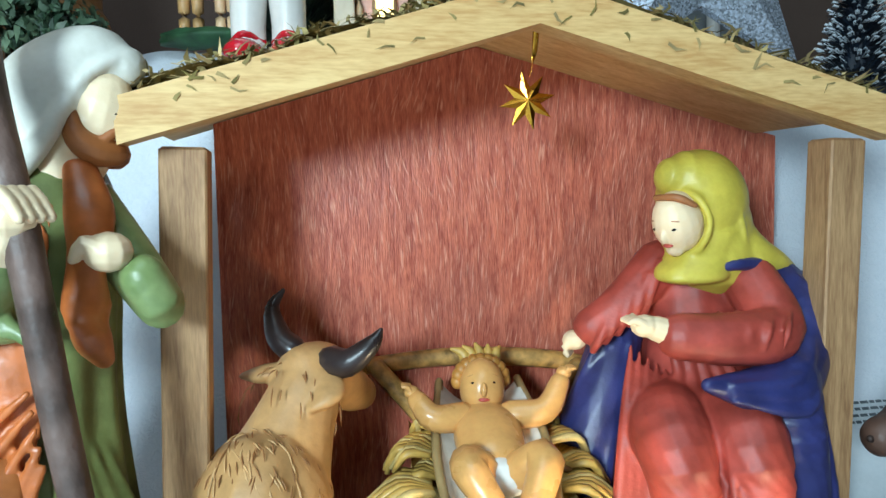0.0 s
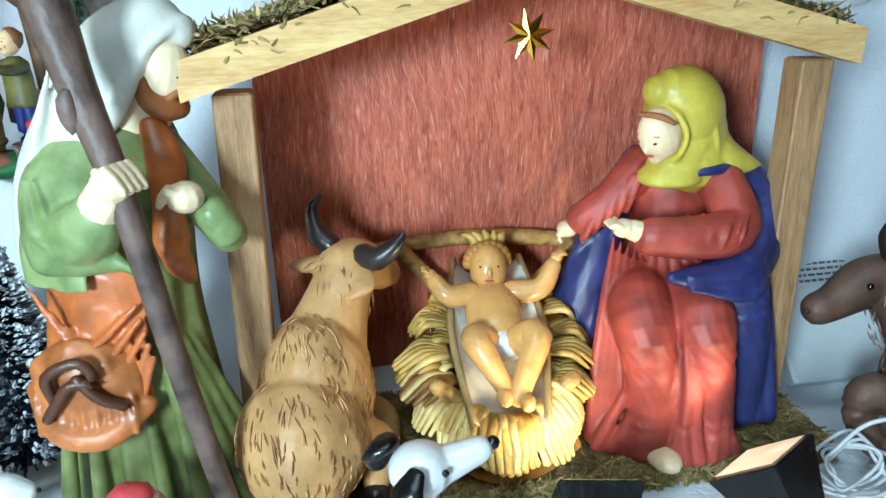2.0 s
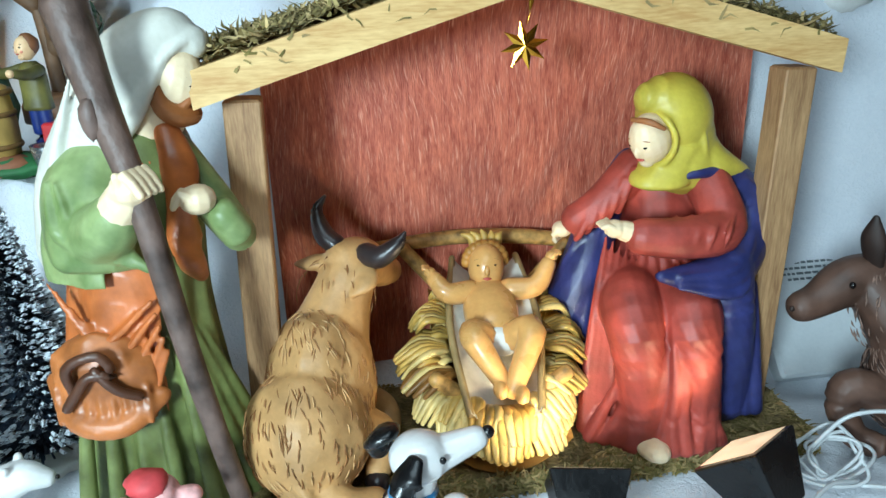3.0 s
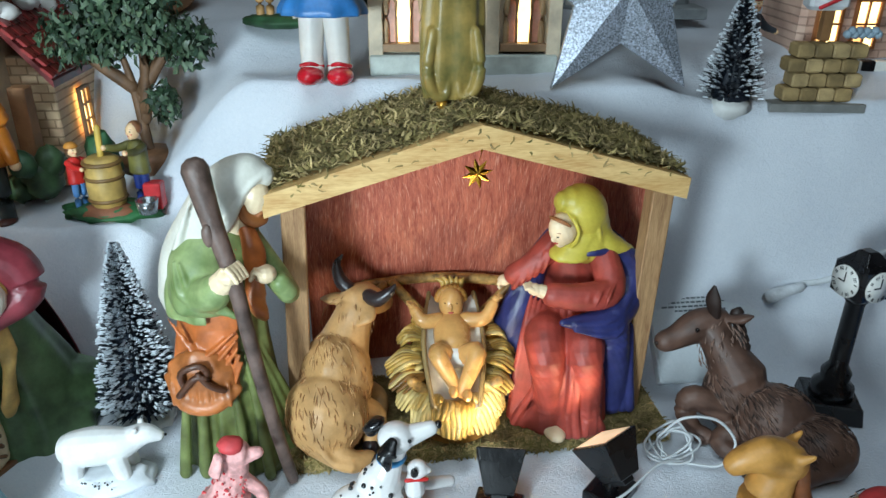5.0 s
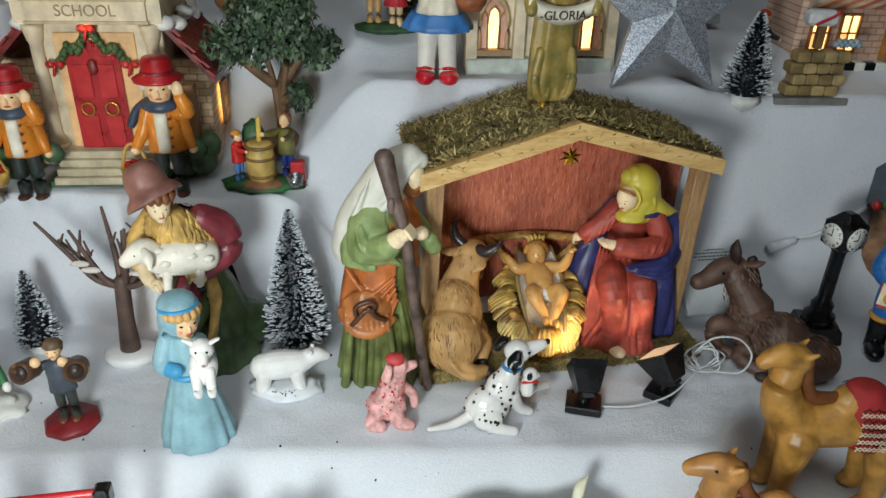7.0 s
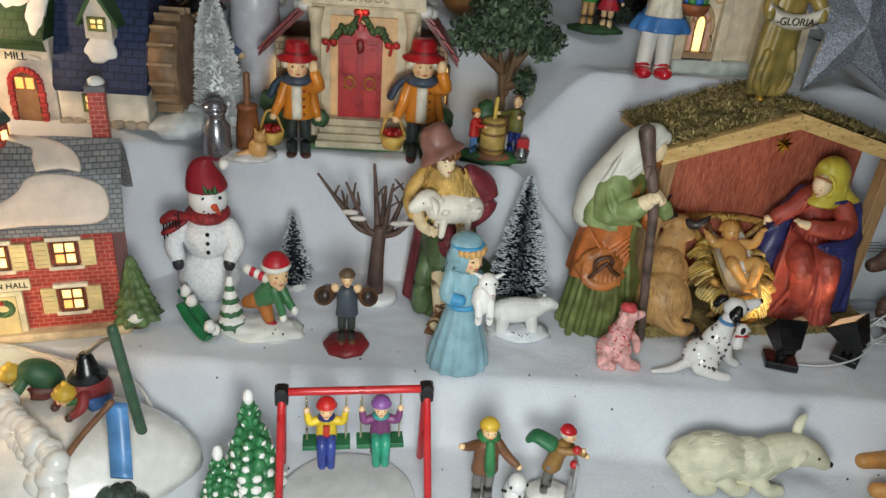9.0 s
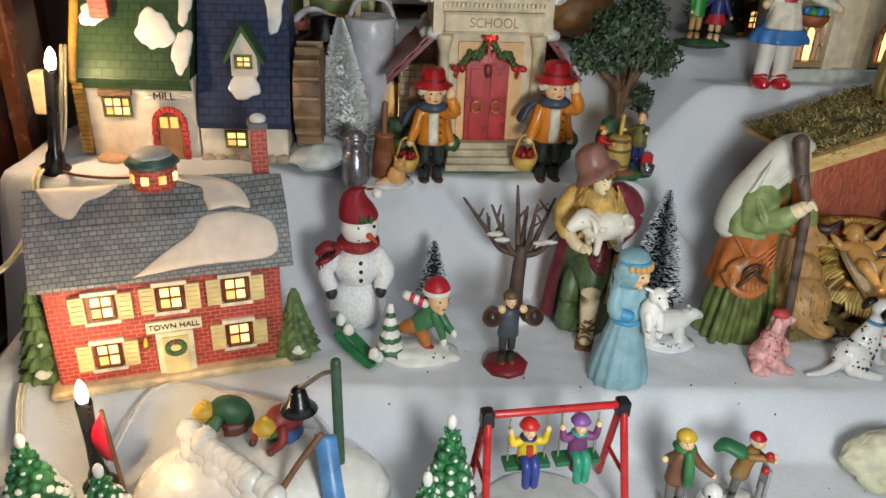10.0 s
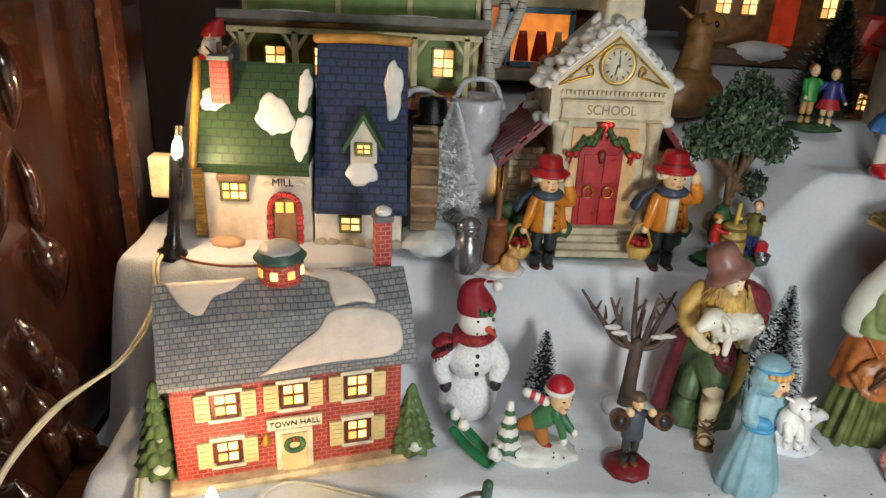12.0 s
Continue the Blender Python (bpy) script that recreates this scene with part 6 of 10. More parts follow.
Sculpt().ell((0.152, 0.02, 0.004), (0.038, 0.045, 0.018), P(196, 204, 206, 0.4, var=0.12), n=20, rough=0.3).part("ice_bank", mill, "icy white and blue bank")

# the school
SCHOOL = pose(-0.426, 0.648, 0.159, 0, 0, 3) @ Matrix.Diagonal((0.96, 1, 1.06, 1))
school = thing("school_house", SCHOOL, "cream stone ceramic school with red door and snowy roof", "model house", "model village houses")
SW, TILE = P(216, 200, 170, 0.5, var=0.14), P(112, 40, 38, 0.35, var=0.3)
SBR = bricks("pale_blocks", rgb(224, 196, 158), rgb(208, 178, 140), rgb(176, 146, 112), 0.016, 0.008)
Sculpt().box((0.0, 0.075, 0.06), (0.235, 0.11, 0.12), SBR, bev=0.002).part("wall", school, "pale block wall")
Sculpt().box((0.005, 0.04, 0.082), (0.145, 0.09, 0.164), SW, bev=0.002).part("porch_wall", school, "cream porch")
sh = Sculpt().prism([(-0.076, 0.163), (0.082, 0.163), (0.082, 0.204), (0.003, 0.268), (-0.076, 0.204)], -0.014, 0.1, SW)
sh.part("gable", school, "cream gable with gilt scrolls")
for s in (-1, 1):
    col = Sculpt().turn([(0.0105, 0), (0.0105, 0.01), (0.0075, 0.014), (0.007, 0.11), (0.009, 0.114), (0.011, 0.124), (0.012, 0.13)], SW, n=18, c=(0.003 + s * 0.063, -0.008, 0.032))
    col.box((0.003 + s * 0.063, -0.008, 0.03), (0.026, 0.024, 0.012), SW)
    col.part("column", school, "cream column")
sh = Sculpt().box((0.003, -0.017, 0.176), (0.128, 0.004, 0.022), SW)
for s in (-1, 1):
    sh.box((0.003, -0.0195, 0.176 + s * 0.011), (0.132, 0.003, 0.003), P(188, 170, 136, 0.5))
for k in range(24):
    sh.box((-0.062 + 0.0057 * k, -0.018, 0.196), (0.0032, 0.005, 0.005), SW)
sb = sh.part("sign_board", school, "raised sign panel")
lettering("SCHOOL", 0.016, P(150, 128, 92, 0.5), sb, pose(0.003, -0.0195, 0.176))
clockp = Sculpt().turn([(0.0, -0.002), (0.0215, -0.002), (0.0235, 0.002), (0.0205, 0.004), (0.0185, 0.002), (0.0, 0.002)], P(190, 160, 92, 0.35, metal=0.3), n=30).part("clock", school, "round gilt-rimmed clock", at=pose(0.004, -0.016, 0.228, 90, 0, 0))
Sculpt().turn([(0.0, 0.0015), (0.0185, 0.0015), (0.0185, 0.0028), (0.0, 0.003)], P(224, 214, 190, 0.4), n=28).part("clock_dial", clockp, "cream dial")
sh = Sculpt().box((-0.002, -0.005, 0.0038), (0.002, 0.012, 0.001), BLACK, rot=(0, 0, -12)).box((0.001, 0.004, 0.0038), (0.0016, 0.014, 0.001), BLACK, rot=(0, 0, 4))
for k in range(12):
    a = math.pi * k / 6
    sh.box((0.0148 * math.sin(a), 0.0148 * math.cos(a), 0.0035), (0.0014, 0.004, 0.001), BLACK, rot=(0, 0, -30 * k))
sh.part("clock_marks", clockp, "black hour marks and pointers")
for s in (-1, 1):
    sh = Sculpt()
    sh.tube([(0.003 + s * 0.065, -0.016, 0.206), (0.003 + s * 0.045, -0.017, 0.212), (0.003 + s * 0.03, -0.017, 0.216), (0.003 + s * 0.032, -0.017, 0.226), (0.003 + s * 0.038, -0.017, 0.222), (0.003 + s * 0.034, -0.017, 0.217)], 0.0014, GOLD, n=6)
    sh.tube([(0.003 + s * 0.07, -0.016, 0.204), (0.003 + s * 0.03, -0.017, 0.2345), (0.003, -0.017, 0.258)], 0.0014, GOLD, n=6)
    sh.part("gilt_scroll", school, "gilt scroll")
# arch, door, garland, steps
sh = Sculpt().box((0.003, -0.004, 0.085), (0.088, 0.008, 0.136), P(236, 188, 132, 0.5, var=0.12))
sh.part("arch_panel", school, "warm lit cream recess")
door = Sculpt().box((-0.001, -0.01, 0.077), (0.058, 0.007, 0.104), P(170, 36, 40, 0.3, var=0.15)).part("door", school, "red panelled double door with rings")
sh = Sculpt()
for k in range(9):
    a = math.pi * k / 8
    sh.box((-0.001 + 0.018 * math.cos(a), -0.011, 0.129 + 0.010 * math.sin(a)), (0.004, 0.006, 0.014), P(186, 44, 46, 0.3), rot=(0, 90 - math.degrees(a), 0))
sh.ell((-0.001, -0.009, 0.129), (0.029, 0.005, 0.015), P(170, 36, 40, 0.3))
sh.part("fanlight", door, "red fan-shaped top")
for s in (-1, 1):
    sh = Sculpt().box((-0.001 + s * 0.0135, -0.0145, 0.105), (0.018, 0.003, 0.034), P(186, 44, 46, 0.3)).box((-0.001 + s * 0.0135, -0.0145, 0.052), (0.018, 0.003, 0.034), P(186, 44, 46, 0.3))
    sh.part("door_panel", door, "raised red panel")
    pts = [(-0.001 + s * 0.0135 + 0.007 * math.cos(a), -0.0175, 0.076 + 0.007 * math.sin(a)) for a in np.linspace(0, 2 * math.pi, 13)]
    Sculpt().tube(pts, 0.0012, GOLD, n=6, steps=1).part("door_ring", door, "gilt ring handle")
sh = Sculpt()
rnd = random.Random(2)
for k in range(46):
    u = k / 45 * 2 - 1
    sh.ell((0.0 + 0.038 * u, -0.014 + rnd.uniform(-0.002, 0.002), 0.152 - 0.026 * abs(u) + 0.004 * math.cos(u * 9) + rnd.uniform(-0.003, 0.003)), 0.0042, P(66, 92, 48, 0.5, var=0.3), n=6, rough=0.3)
for x, z in ((0.0, 0.158), (-0.041, 0.122), (0.041, 0.122)):
    for s in (-1, 1):
        sh.ell((x + s * 0.005, -0.018, z + 0.001), (0.0055, 0.003, 0.004), P(184, 38, 38, 0.35), n=8)
    sh.tube([(x, -0.018, z), (x - 0.003, -0.018, z - 0.01)], 0.002, P(184, 38, 38, 0.35), n=5)
sh.ell((-0.001, -0.017, 0.12), (0.006, 0.003, 0.008), P(120, 40, 36, 0.4), n=9, rough=0.2)
sh.part("garland", school, "green garland with red bows")
for k in range(4):
    Sculpt().box((0.002, -0.012 - 0.007 * (3 - k), 0.006 + 0.0075 * k), (0.118 - 0.004 * k, 0.03, 0.0078), P(190, 178, 150, 0.6)).part("step", school, "stone step")
Sculpt().box((0.002, -0.026, 0.0015), (0.136, 0.034, 0.006), P(60, 100, 60, 0.6)).part("lawn_edge", school, "green painted lawn edge")
# side wings' roofs, bell tower, snow
for s, x0, x1 in ((-1, -0.066, -0.136), (1, 0.074, 0.13)):
    sh = Sculpt()
    sh.add([(x1, -0.004, 0.104), (x0, -0.004, 0.168), (x0, 0.135, 0.168), (x1, 0.135, 0.104), (x1, -0.004, 0.098), (x0, -0.004, 0.16), (x0, 0.135, 0.16), (x1, 0.135, 0.098)], [(0, 1, 2, 3), (4, 7, 6, 5), (0, 4, 5, 1), (3, 2, 6, 7), (0, 3, 7, 4), (1, 5, 6, 2)], TILE, False)
    wing = sh.part("wing_roof", school, "dark red tiled roof")
    for i in range(8):
        for j in range(9):
            u, v = (i + 0.5) / 8, (j + 0.5 * (i % 2)) / 9
            p = (x1 + (x0 - x1) * u, 0.0 + 0.13 * v, 0.107 + 0.064 * u)
            Sculpt().box((0, 0, 0), (0.012, 0.012, 0.0028), P(136, 46, 44, 0.3, var=0.3)).part("roof_tile", wing, at=pose(*p, 0, -s * -42 if s > 0 else -42, 0))
    sh = Sculpt()
    for k in range(7):
        sh.ell((x0 - s * -0.006 + s * 0.008 * (k % 2), -0.002 + 0.02 * k, 0.162 - 0.004 * (k % 3)), (0.013, 0.012, 0.008), SNOW_PAINT, n=10, rough=0.25)
    sh.part("roof_snow", wing, "lumpy snow")
    Sculpt().box((s * 0.098, -0.006, 0.05), (0.016, 0.016, 0.1), P(150, 110, 74, 0.6)).part("corner_post", school, "brown corner post")
    window_part(school, s * 0.119 + (0.003 if s > 0 else 0), 0.07, 0.06, 0.022, 0.046, P(150, 116, 78, 0.5), (2, 3), yaw=90 * s)
for s in (-1, 1):
    sh = Sculpt()
    sh.add([(0.003 + s * 0.083, -0.012, 0.202), (0.003, -0.012, 0.273), (0.003, 0.11, 0.273), (0.003 + s * 0.083, 0.11, 0.202), (0.003 + s * 0.082, -0.012, 0.197), (0.003, -0.012, 0.266), (0.003, 0.11, 0.266), (0.003 + s * 0.082, 0.11, 0.197)], [(0, 1, 2, 3), (4, 7, 6, 5), (0, 4, 5, 1), (3, 2, 6, 7), (0, 3, 7, 4)], SNOW_PAINT, False)
    for k in range(10):
        u = k / 9
        sh.ell((0.003 + s * 0.082 * (1 - u), -0.006 + 0.004 * (k % 2), 0.203 + 0.071 * u), (0.0085, 0.008, 0.0045 + 0.002 * (k % 2)), SNOW_PAINT, n=10, rough=0.45)
        sh.ell((0.003 + s * 0.088 * (1 - u), 0.02 + 0.01 * (k % 3), 0.202 + 0.073 * u), (0.014, 0.016, 0.008), SNOW_PAINT, n=10, rough=0.3)
    if s < 0:
        for k in range(26):
            sh.box((-0.08 + 0.011 * (k % 4), 0.03 + 0.012 * (k // 4), 0.207 + 0.009 * (k % 4)), (0.011, 0.011, 0.003), TILE, rot=(0, -40, 0))
    sh.part("gable_roof", school, "snow-covered gable roof")
tower = Sculpt().box((0.012, 0.03, 0.292), (0.05, 0.045, 0.065), SW, taper=(0.92, 0.92), bev=0.004).part("bell_tower", school, "cream bell tower with snow")
sh = Sculpt()
for k in range(16):
    a = 2 * math.pi * k / 16
    sh.ell((0.012 + 0.027 * math.cos(a), 0.03 + 0.025 * math.sin(a), 0.262 + 0.004 * (k % 3)), 0.010, SNOW_PAINT, n=9, rough=0.3)
sh.ell((0.012, 0.03, 0.33), (0.03, 0.027, 0.015), SNOW_PAINT, n=16, rough=0.2)
sh.part("tower_snow", tower, "lumps of snow")
sh = Sculpt()
for x, y, z, r in ((-0.112, -0.016, 0.02, 0.02), (-0.1, -0.02, 0.036, 0.015), (-0.12, -0.01, 0.045, 0.015), (0.106, -0.016, 0.02, 0.018), (0.115, -0.012, 0.035, 0.014), (0.085, -0.018, 0.012, 0.014)):
    sh.ell((x, y, z), r, P(74, 98, 62, 0.5, var=0.3), n=12, rough=0.35)
sh.part("shrubs", school, "green and snowy shrubs")
point_lamp("porch_glow", SCHOOL @ Vector((0.003, -0.02, 0.16)), 0.004, 0.02, (1, 0.62, 0.3))


def lamp_post(at, h, label):
    """A small black street lamp with a bare bright bulb."""
    ob = thing("street_lamp", at, label, "street lamp", "street lamps")
    Sculpt().turn([(0.017, 0), (0.017, 0.006), (0.011, 0.01), (0.0095, 0.022), (0.0072, 0.026), (0.0062, h * 0.5), (0.0074, h - 0.022), (0.008, h - 0.012), (0.0075, h - 0.008)], BLACK, n=16).part("post", ob, "black turned post")
    Sculpt().turn([(0.004, h - 0.009), (0.0058, h - 0.002), (0.0045, h + 0.008), (0.0012, h + 0.015)], BULB, n=14).part("bulb", ob, "bright clear bulb")
    return ob


lamp_post(pose(-0.932, 0.50, 0.185, 0, 8, 0), 0.128, "lit black street lamp beside the mill")
lamp_post(pose(-0.826, 0.252, -0.058), 0.115, "lit black street lamp in front of the town hall")
point_lamp("lamp_glow", (-0.915, 0.478, 0.328), 0.004, 2.2, (1, 0.68, 0.4))
point_lamp("lamp_glow", (-0.826, 0.235, 0.078), 0.004, 1.1, (1, 0.68, 0.4))

# buildings of the back row, seen in part
back = thing("porch_house", pose(-0.77, 0.80, 0.315), "lit green timber-framed model house with a snowy porch", "model house", "model village houses")
PG, PT = P(136, 160, 96, 0.5, var=0.12), P(214, 198, 150, 0.5)
Sculpt().box((0.02, 0.06, 0.11), (0.34, 0.1, 0.22), PG).part("wall", back, "green wall")
Sculpt().box((0.02, -0.03, 0.105), (0.36, 0.075, 0.012), P(128, 122, 112, 0.5), rot=(-14, 0, 0)).part("porch_roof", back, "grey porch roof")
for x in (-0.13, -0.06, 0.03, 0.1, 0.17):
    sh = Sculpt().box((x, -0.055, 0.047), (0.008, 0.008, 0.095), PT)
    for s in (-1, 1):
        sh.tube([(x, -0.055, 0.066), (x + s * 0.016, -0.055, 0.09)], 0.003, PT, n=6)
    sh.part("porch_post", back, "cream post with curved brackets")
Sculpt().box((0.02, -0.055, 0.094), (0.34, 0.008, 0.008), PT).part("porch_beam", back)
for x, z in ((-0.1, 0.045), (-0.03, 0.045), (0.14, 0.05), (-0.05, 0.16), (0.05, 0.16), (0.12, 0.16)):
    window_part(back, x, 0.0085, z, 0.03, 0.04, PT, (2, 3))
for x in (-0.14, -0.01, 0.09, 0.185):
    Sculpt().box((x, 0.008, 0.11), (0.007, 0.004, 0.21), PT).part("timber", back, "cream timber")
for c, r in (((-0.07, -0.035, 0.112), (0.05, 0.022, 0.006)), ((0.1, -0.035, 0.112), (0.045, 0.022, 0.006))):
    Sculpt().ell(c, r, SNOW_PAINT, rot=(-14, 0, 0), n=18, rough=0.15).part("porch_snow", back, "snow patch")
Sculpt().box((0.02, -0.01, 0.004), (0.36, 0.12, 0.012), P(168, 96, 84, 0.5)).part("porch_floor", back, "brick red porch floor")

shop = thing("shop_house", pose(-0.49, 0.90, 0.33), "model shop with a blue-framed lit display window", "model house", "model village houses")
Sculpt().box((0, 0.06, 0.09), (0.17, 0.11, 0.19), P(104, 44, 36, 0.4, var=0.2)).part("wall", shop, "dark red wall")
Sculpt().box((0.0, 0.02, 0.12), (0.19, 0.06, 0.022), P(196, 184, 146, 0.5)).part("cornice", shop, "cream cornice")
sh = Sculpt()
for s in (-1, 1):
    sh.box((0.006 + s * 0.047, -0.004, 0.065), (0.008, 0.012, 0.086), P(98, 138, 156, 0.4))
    sh.box((0.006, -0.004, 0.065 + s * 0.04), (0.1, 0.012, 0.008), P(98, 138, 156, 0.4))
win = sh.part("window", shop, "blue frame")
Sculpt().box((0.006, 0.0, 0.065), (0.088, 0.004, 0.076), glow("shop_glow", rgb(255, 150, 70), 1.1)).part("pane", win, "glowing shop display")
for x, r, c in ((-0.02, 0.012, P(190, 60, 40, 0.4)), (0.008, 0.014, P(170, 40, 30, 0.4)), (0.034, 0.01, P(220, 170, 110, 0.4))):
    Sculpt().loft([(x, -0.004, 0.03, r, 0.004), (x, -0.004, 0.05, r * 0.8, 0.004), (x, -0.004, 0.075, r * 0.5, 0.003)], c, n=16).part("display_doll", win, "plain red display piece")
Sculpt().box((0, -0.01, 0.012), (0.19, 0.045, 0.016), P(150, 140, 130, 0.6)).part("pavement_slab", shop, "grey snowy slab")
Sculpt().box((-0.06, -0.004, 0.065), (0.02, 0.006, 0.085), glow("shop_side", rgb(255, 140, 80), 0.5)).part("side_pane", shop, "narrow lit pane")

church = thing("church_house", pose(0.066, 0.70, 0.272, 0, 0, 4), "lit cream ceramic church with pointed windows", "model house", "model village houses")
CH = P(224, 208, 180, 0.5, var=0.12)
Sculpt().box((0.004, 0.05, 0.075), (0.17, 0.1, 0.15), CH).part("wall", church, "cream wall")
Sculpt().box((0.004, -0.006, 0.008), (0.176, 0.02, 0.02), P(198, 204, 196, 0.5, var=0.15)).part("plinth", church, "pale stone plinth")
for x in (-0.052, 0.06):
    sh = Sculpt()
    for s in (-1, 1):
        sh.tube([(s * 0.0165, -0.004, -0.022), (s * 0.0165, -0.004, 0.012), (s * 0.010, -0.004, 0.03), (0, -0.004, 0.04)], 0.0028, P(196, 168, 128, 0.5), n=7)
        sh.tube([(s * 0.0065, -0.004, -0.022), (s * 0.0065, -0.004, 0.016), (0, -0.004, 0.026)], 0.0014, P(172, 136, 96, 0.5), n=6)
        sh.tube([(s * 0.007, -0.004, 0.014), (s * 0.014, -0.004, 0.024)], 0.0013, P(172, 136, 96, 0.5), n=5)
    sh.box((0, -0.005, -0.026), (0.044, 0.012, 0.007), P(170, 138, 104, 0.5))
    win = sh.part("window", church, "pointed tracery", at=pose(x, -0.001, 0.05))
    sh = Sculpt()
    sh.add([(-0.0062, -0.002, -0.022), (0.0062, -0.002, -0.022), (0.0062, -0.002, 0.016), (0, -0.002, 0.027), (-0.0062, -0.002, 0.016)], [(0, 1, 2, 3, 4)], WARM)
    sh.part("pane", win, "lit pointed pane")
    sh = Sculpt()
    sh.add([(-0.0165, -0.0012, -0.022), (0.0165, -0.0012, -0.022), (0.0165, -0.0012, 0.012), (0, -0.0012, 0.04), (-0.0165, -0.0012, 0.012)], [(0, 1, 2, 3, 4)], P(226, 180, 160, 0.4))
    sh.part("side_light", win, "pinkish side lights")
for x in (-0.078, -0.022, 0.03, 0.088):
    Sculpt().box((x, -0.006, 0.075), (0.014, 0.014, 0.14), CH, taper=(0.8, 0.8)).part("buttress", church, "cream buttress")
Sculpt().box((0.004, 0.05, 0.165), (0.19, 0.12, 0.04), P(140, 70, 60, 0.5), taper=(0.9, 0.3)).part("roof", church, "snow-dusted roof")

rest = thing("cafe_house", pose(0.505, 0.75, 0.246, 0, 0, 2), "lit pale brick cafe with a striped awning", "model house", "model village houses")
PB2 = bricks("pale_brick", rgb(214, 180, 158), rgb(200, 166, 146), rgb(176, 144, 126), 0.016, 0.008)
Sculpt().box((0.03, 0.06, 0.09), (0.25, 0.1, 0.18), PB2).part("wall", rest, "pale pink brick wall")
for x in (-0.068, -0.03):
    window_part(rest, x, 0.0085, 0.066, 0.024, 0.046, P(170, 108, 58, 0.5), (2, 2))
for k in range(12):
    Sculpt().box((-0.085 + 0.012 * k, -0.014, 0.108), (0.0118, 0.05, 0.004), P(206, 110, 96, 0.6) if k % 2 else P(226, 214, 196, 0.6), rot=(-24, 0, 0)).part("awning_strip", rest, "red and white awning strip")
sh = Sculpt().box((0.045, 0.006, 0.06), (0.05, 0.01, 0.12), P(176, 124, 62, 0.5))
dr = sh.part("door", rest, "ochre framed door")
Sculpt().box((0.045, 0.0, 0.062), (0.034, 0.004, 0.096), P(48, 44, 28, 0.3)).part("door_leaf", dr, "dark door panel")
bench = Sculpt()
for k in range(7):
    bench.box((-0.07 + 0.014 * k, -0.006, 0.022), (0.0138, 0.012, 0.022), BLACK if k % 2 else WHITE)
bench.part("checker_base", rest, "black and white checkered base")
Sculpt().box((0.03, -0.012, 0.004), (0.27, 0.06, 0.008), P(120, 122, 124, 0.6)).part("pavement_slab", rest, "grey slab")
lettering("RE", 0.014, BLACK, rest, pose(0.045, -0.0005, 0.132))
bank = thing("town_house", pose(0.24, 0.90, 0.30), "grey model town house with white columns behind the star", "model house", "model village houses")
Sculpt().box((0, 0.05, 0.08), (0.2, 0.1, 0.17), P(132, 136, 138, 0.5, var=0.12)).part("wall", bank, "grey wall")
for x in (-0.08, -0.04, 0.02, 0.07):
    Sculpt().turn([(0.009, 0), (0.009, 0.006), (0.006, 0.01), (0.006, 0.1), (0.009, 0.106)], WHITE, n=12, c=(x, -0.012, 0.01)).part("column", bank, "white column")
Sculpt().box((0, -0.012, 0.006), (0.22, 0.05, 0.012), P(150, 156, 158, 0.5)).part("step", bank, "pale step")
lodge = thing("lodge_house", pose(0.03, 1.22, 0.335, 0, 0, -4), "brown lit model lodge with a red door", "model house", "model village houses")
LB = P(150, 100, 58, 0.5, var=0.2)
Sculpt().box((0, 0.07, 0.1), (0.34, 0.12, 0.2), LB).part("wall", lodge, "tan timber wall")
for x in (-0.12, -0.07, 0.08):
    window_part(lodge, x, 0.0085, 0.098, 0.03, 0.038, P(190, 150, 90, 0.5), (2, 2))
# The door is no lamp: its faint emission stands in for lamplight on it.
Sculpt().box((0.0, 0.006, 0.075), (0.045, 0.008, 0.1), glow("glowing_red_door", rgb(220, 70, 40), 0.35)).part("door", lodge, "red door with lamplight put into its own glow")
Sculpt().box((0, -0.03, 0.01), (0.36, 0.1, 0.03), P(92, 66, 48, 0.6)).part("porch_floor", lodge, "dark brown porch")
Sculpt().ell((-0.06, -0.06, 0.018), (0.06, 0.03, 0.02), SNOW_PAINT, n=16, rough=0.2).part("porch_snow", lodge, "snow bank")
Sculpt().box((0, 0.05, 0.22), (0.4, 0.2, 0.06), P(120, 112, 104, 0.5), taper=(0.9, 0.2)).part("roof", lodge, "grey roof")
redh = thing("gabled_house", pose(0.03, 0.80, 0.30, 0, 0, -20), "lit tan model house with a bright red zigzag roof", "model house", "model village houses")
Sculpt().box((0, 0.04, 0.035), (0.13, 0.08, 0.07), P(206, 160, 96, 0.5, var=0.12)).part("wall", redh, "tan wall")
for x in (-0.045, -0.015, 0.02):
    window_part(redh, x, -0.0015, 0.035, 0.015, 0.026, P(176, 110, 60, 0.5), (2, 3))
for k in range(3):
    Sculpt().prism([(-0.075 + 0.05 * k, 0.068), (-0.025 + 0.05 * k, 0.068), (-0.05 + 0.05 * k, 0.105)], -0.006, 0.0, P(226, 150, 84, 0.5)).part("gable", redh, "orange gable")
Sculpt().prism([(-0.08, 0.068), (0.08, 0.068), (0.06, 0.15), (-0.06, 0.15)], 0.0, 0.09, P(190, 36, 30, 0.45, var=0.15)).part("roof", redh, "red roof")
# ---- the village: figures ----
SHEEP = P(228, 222, 208, 0.5, var=0.08)


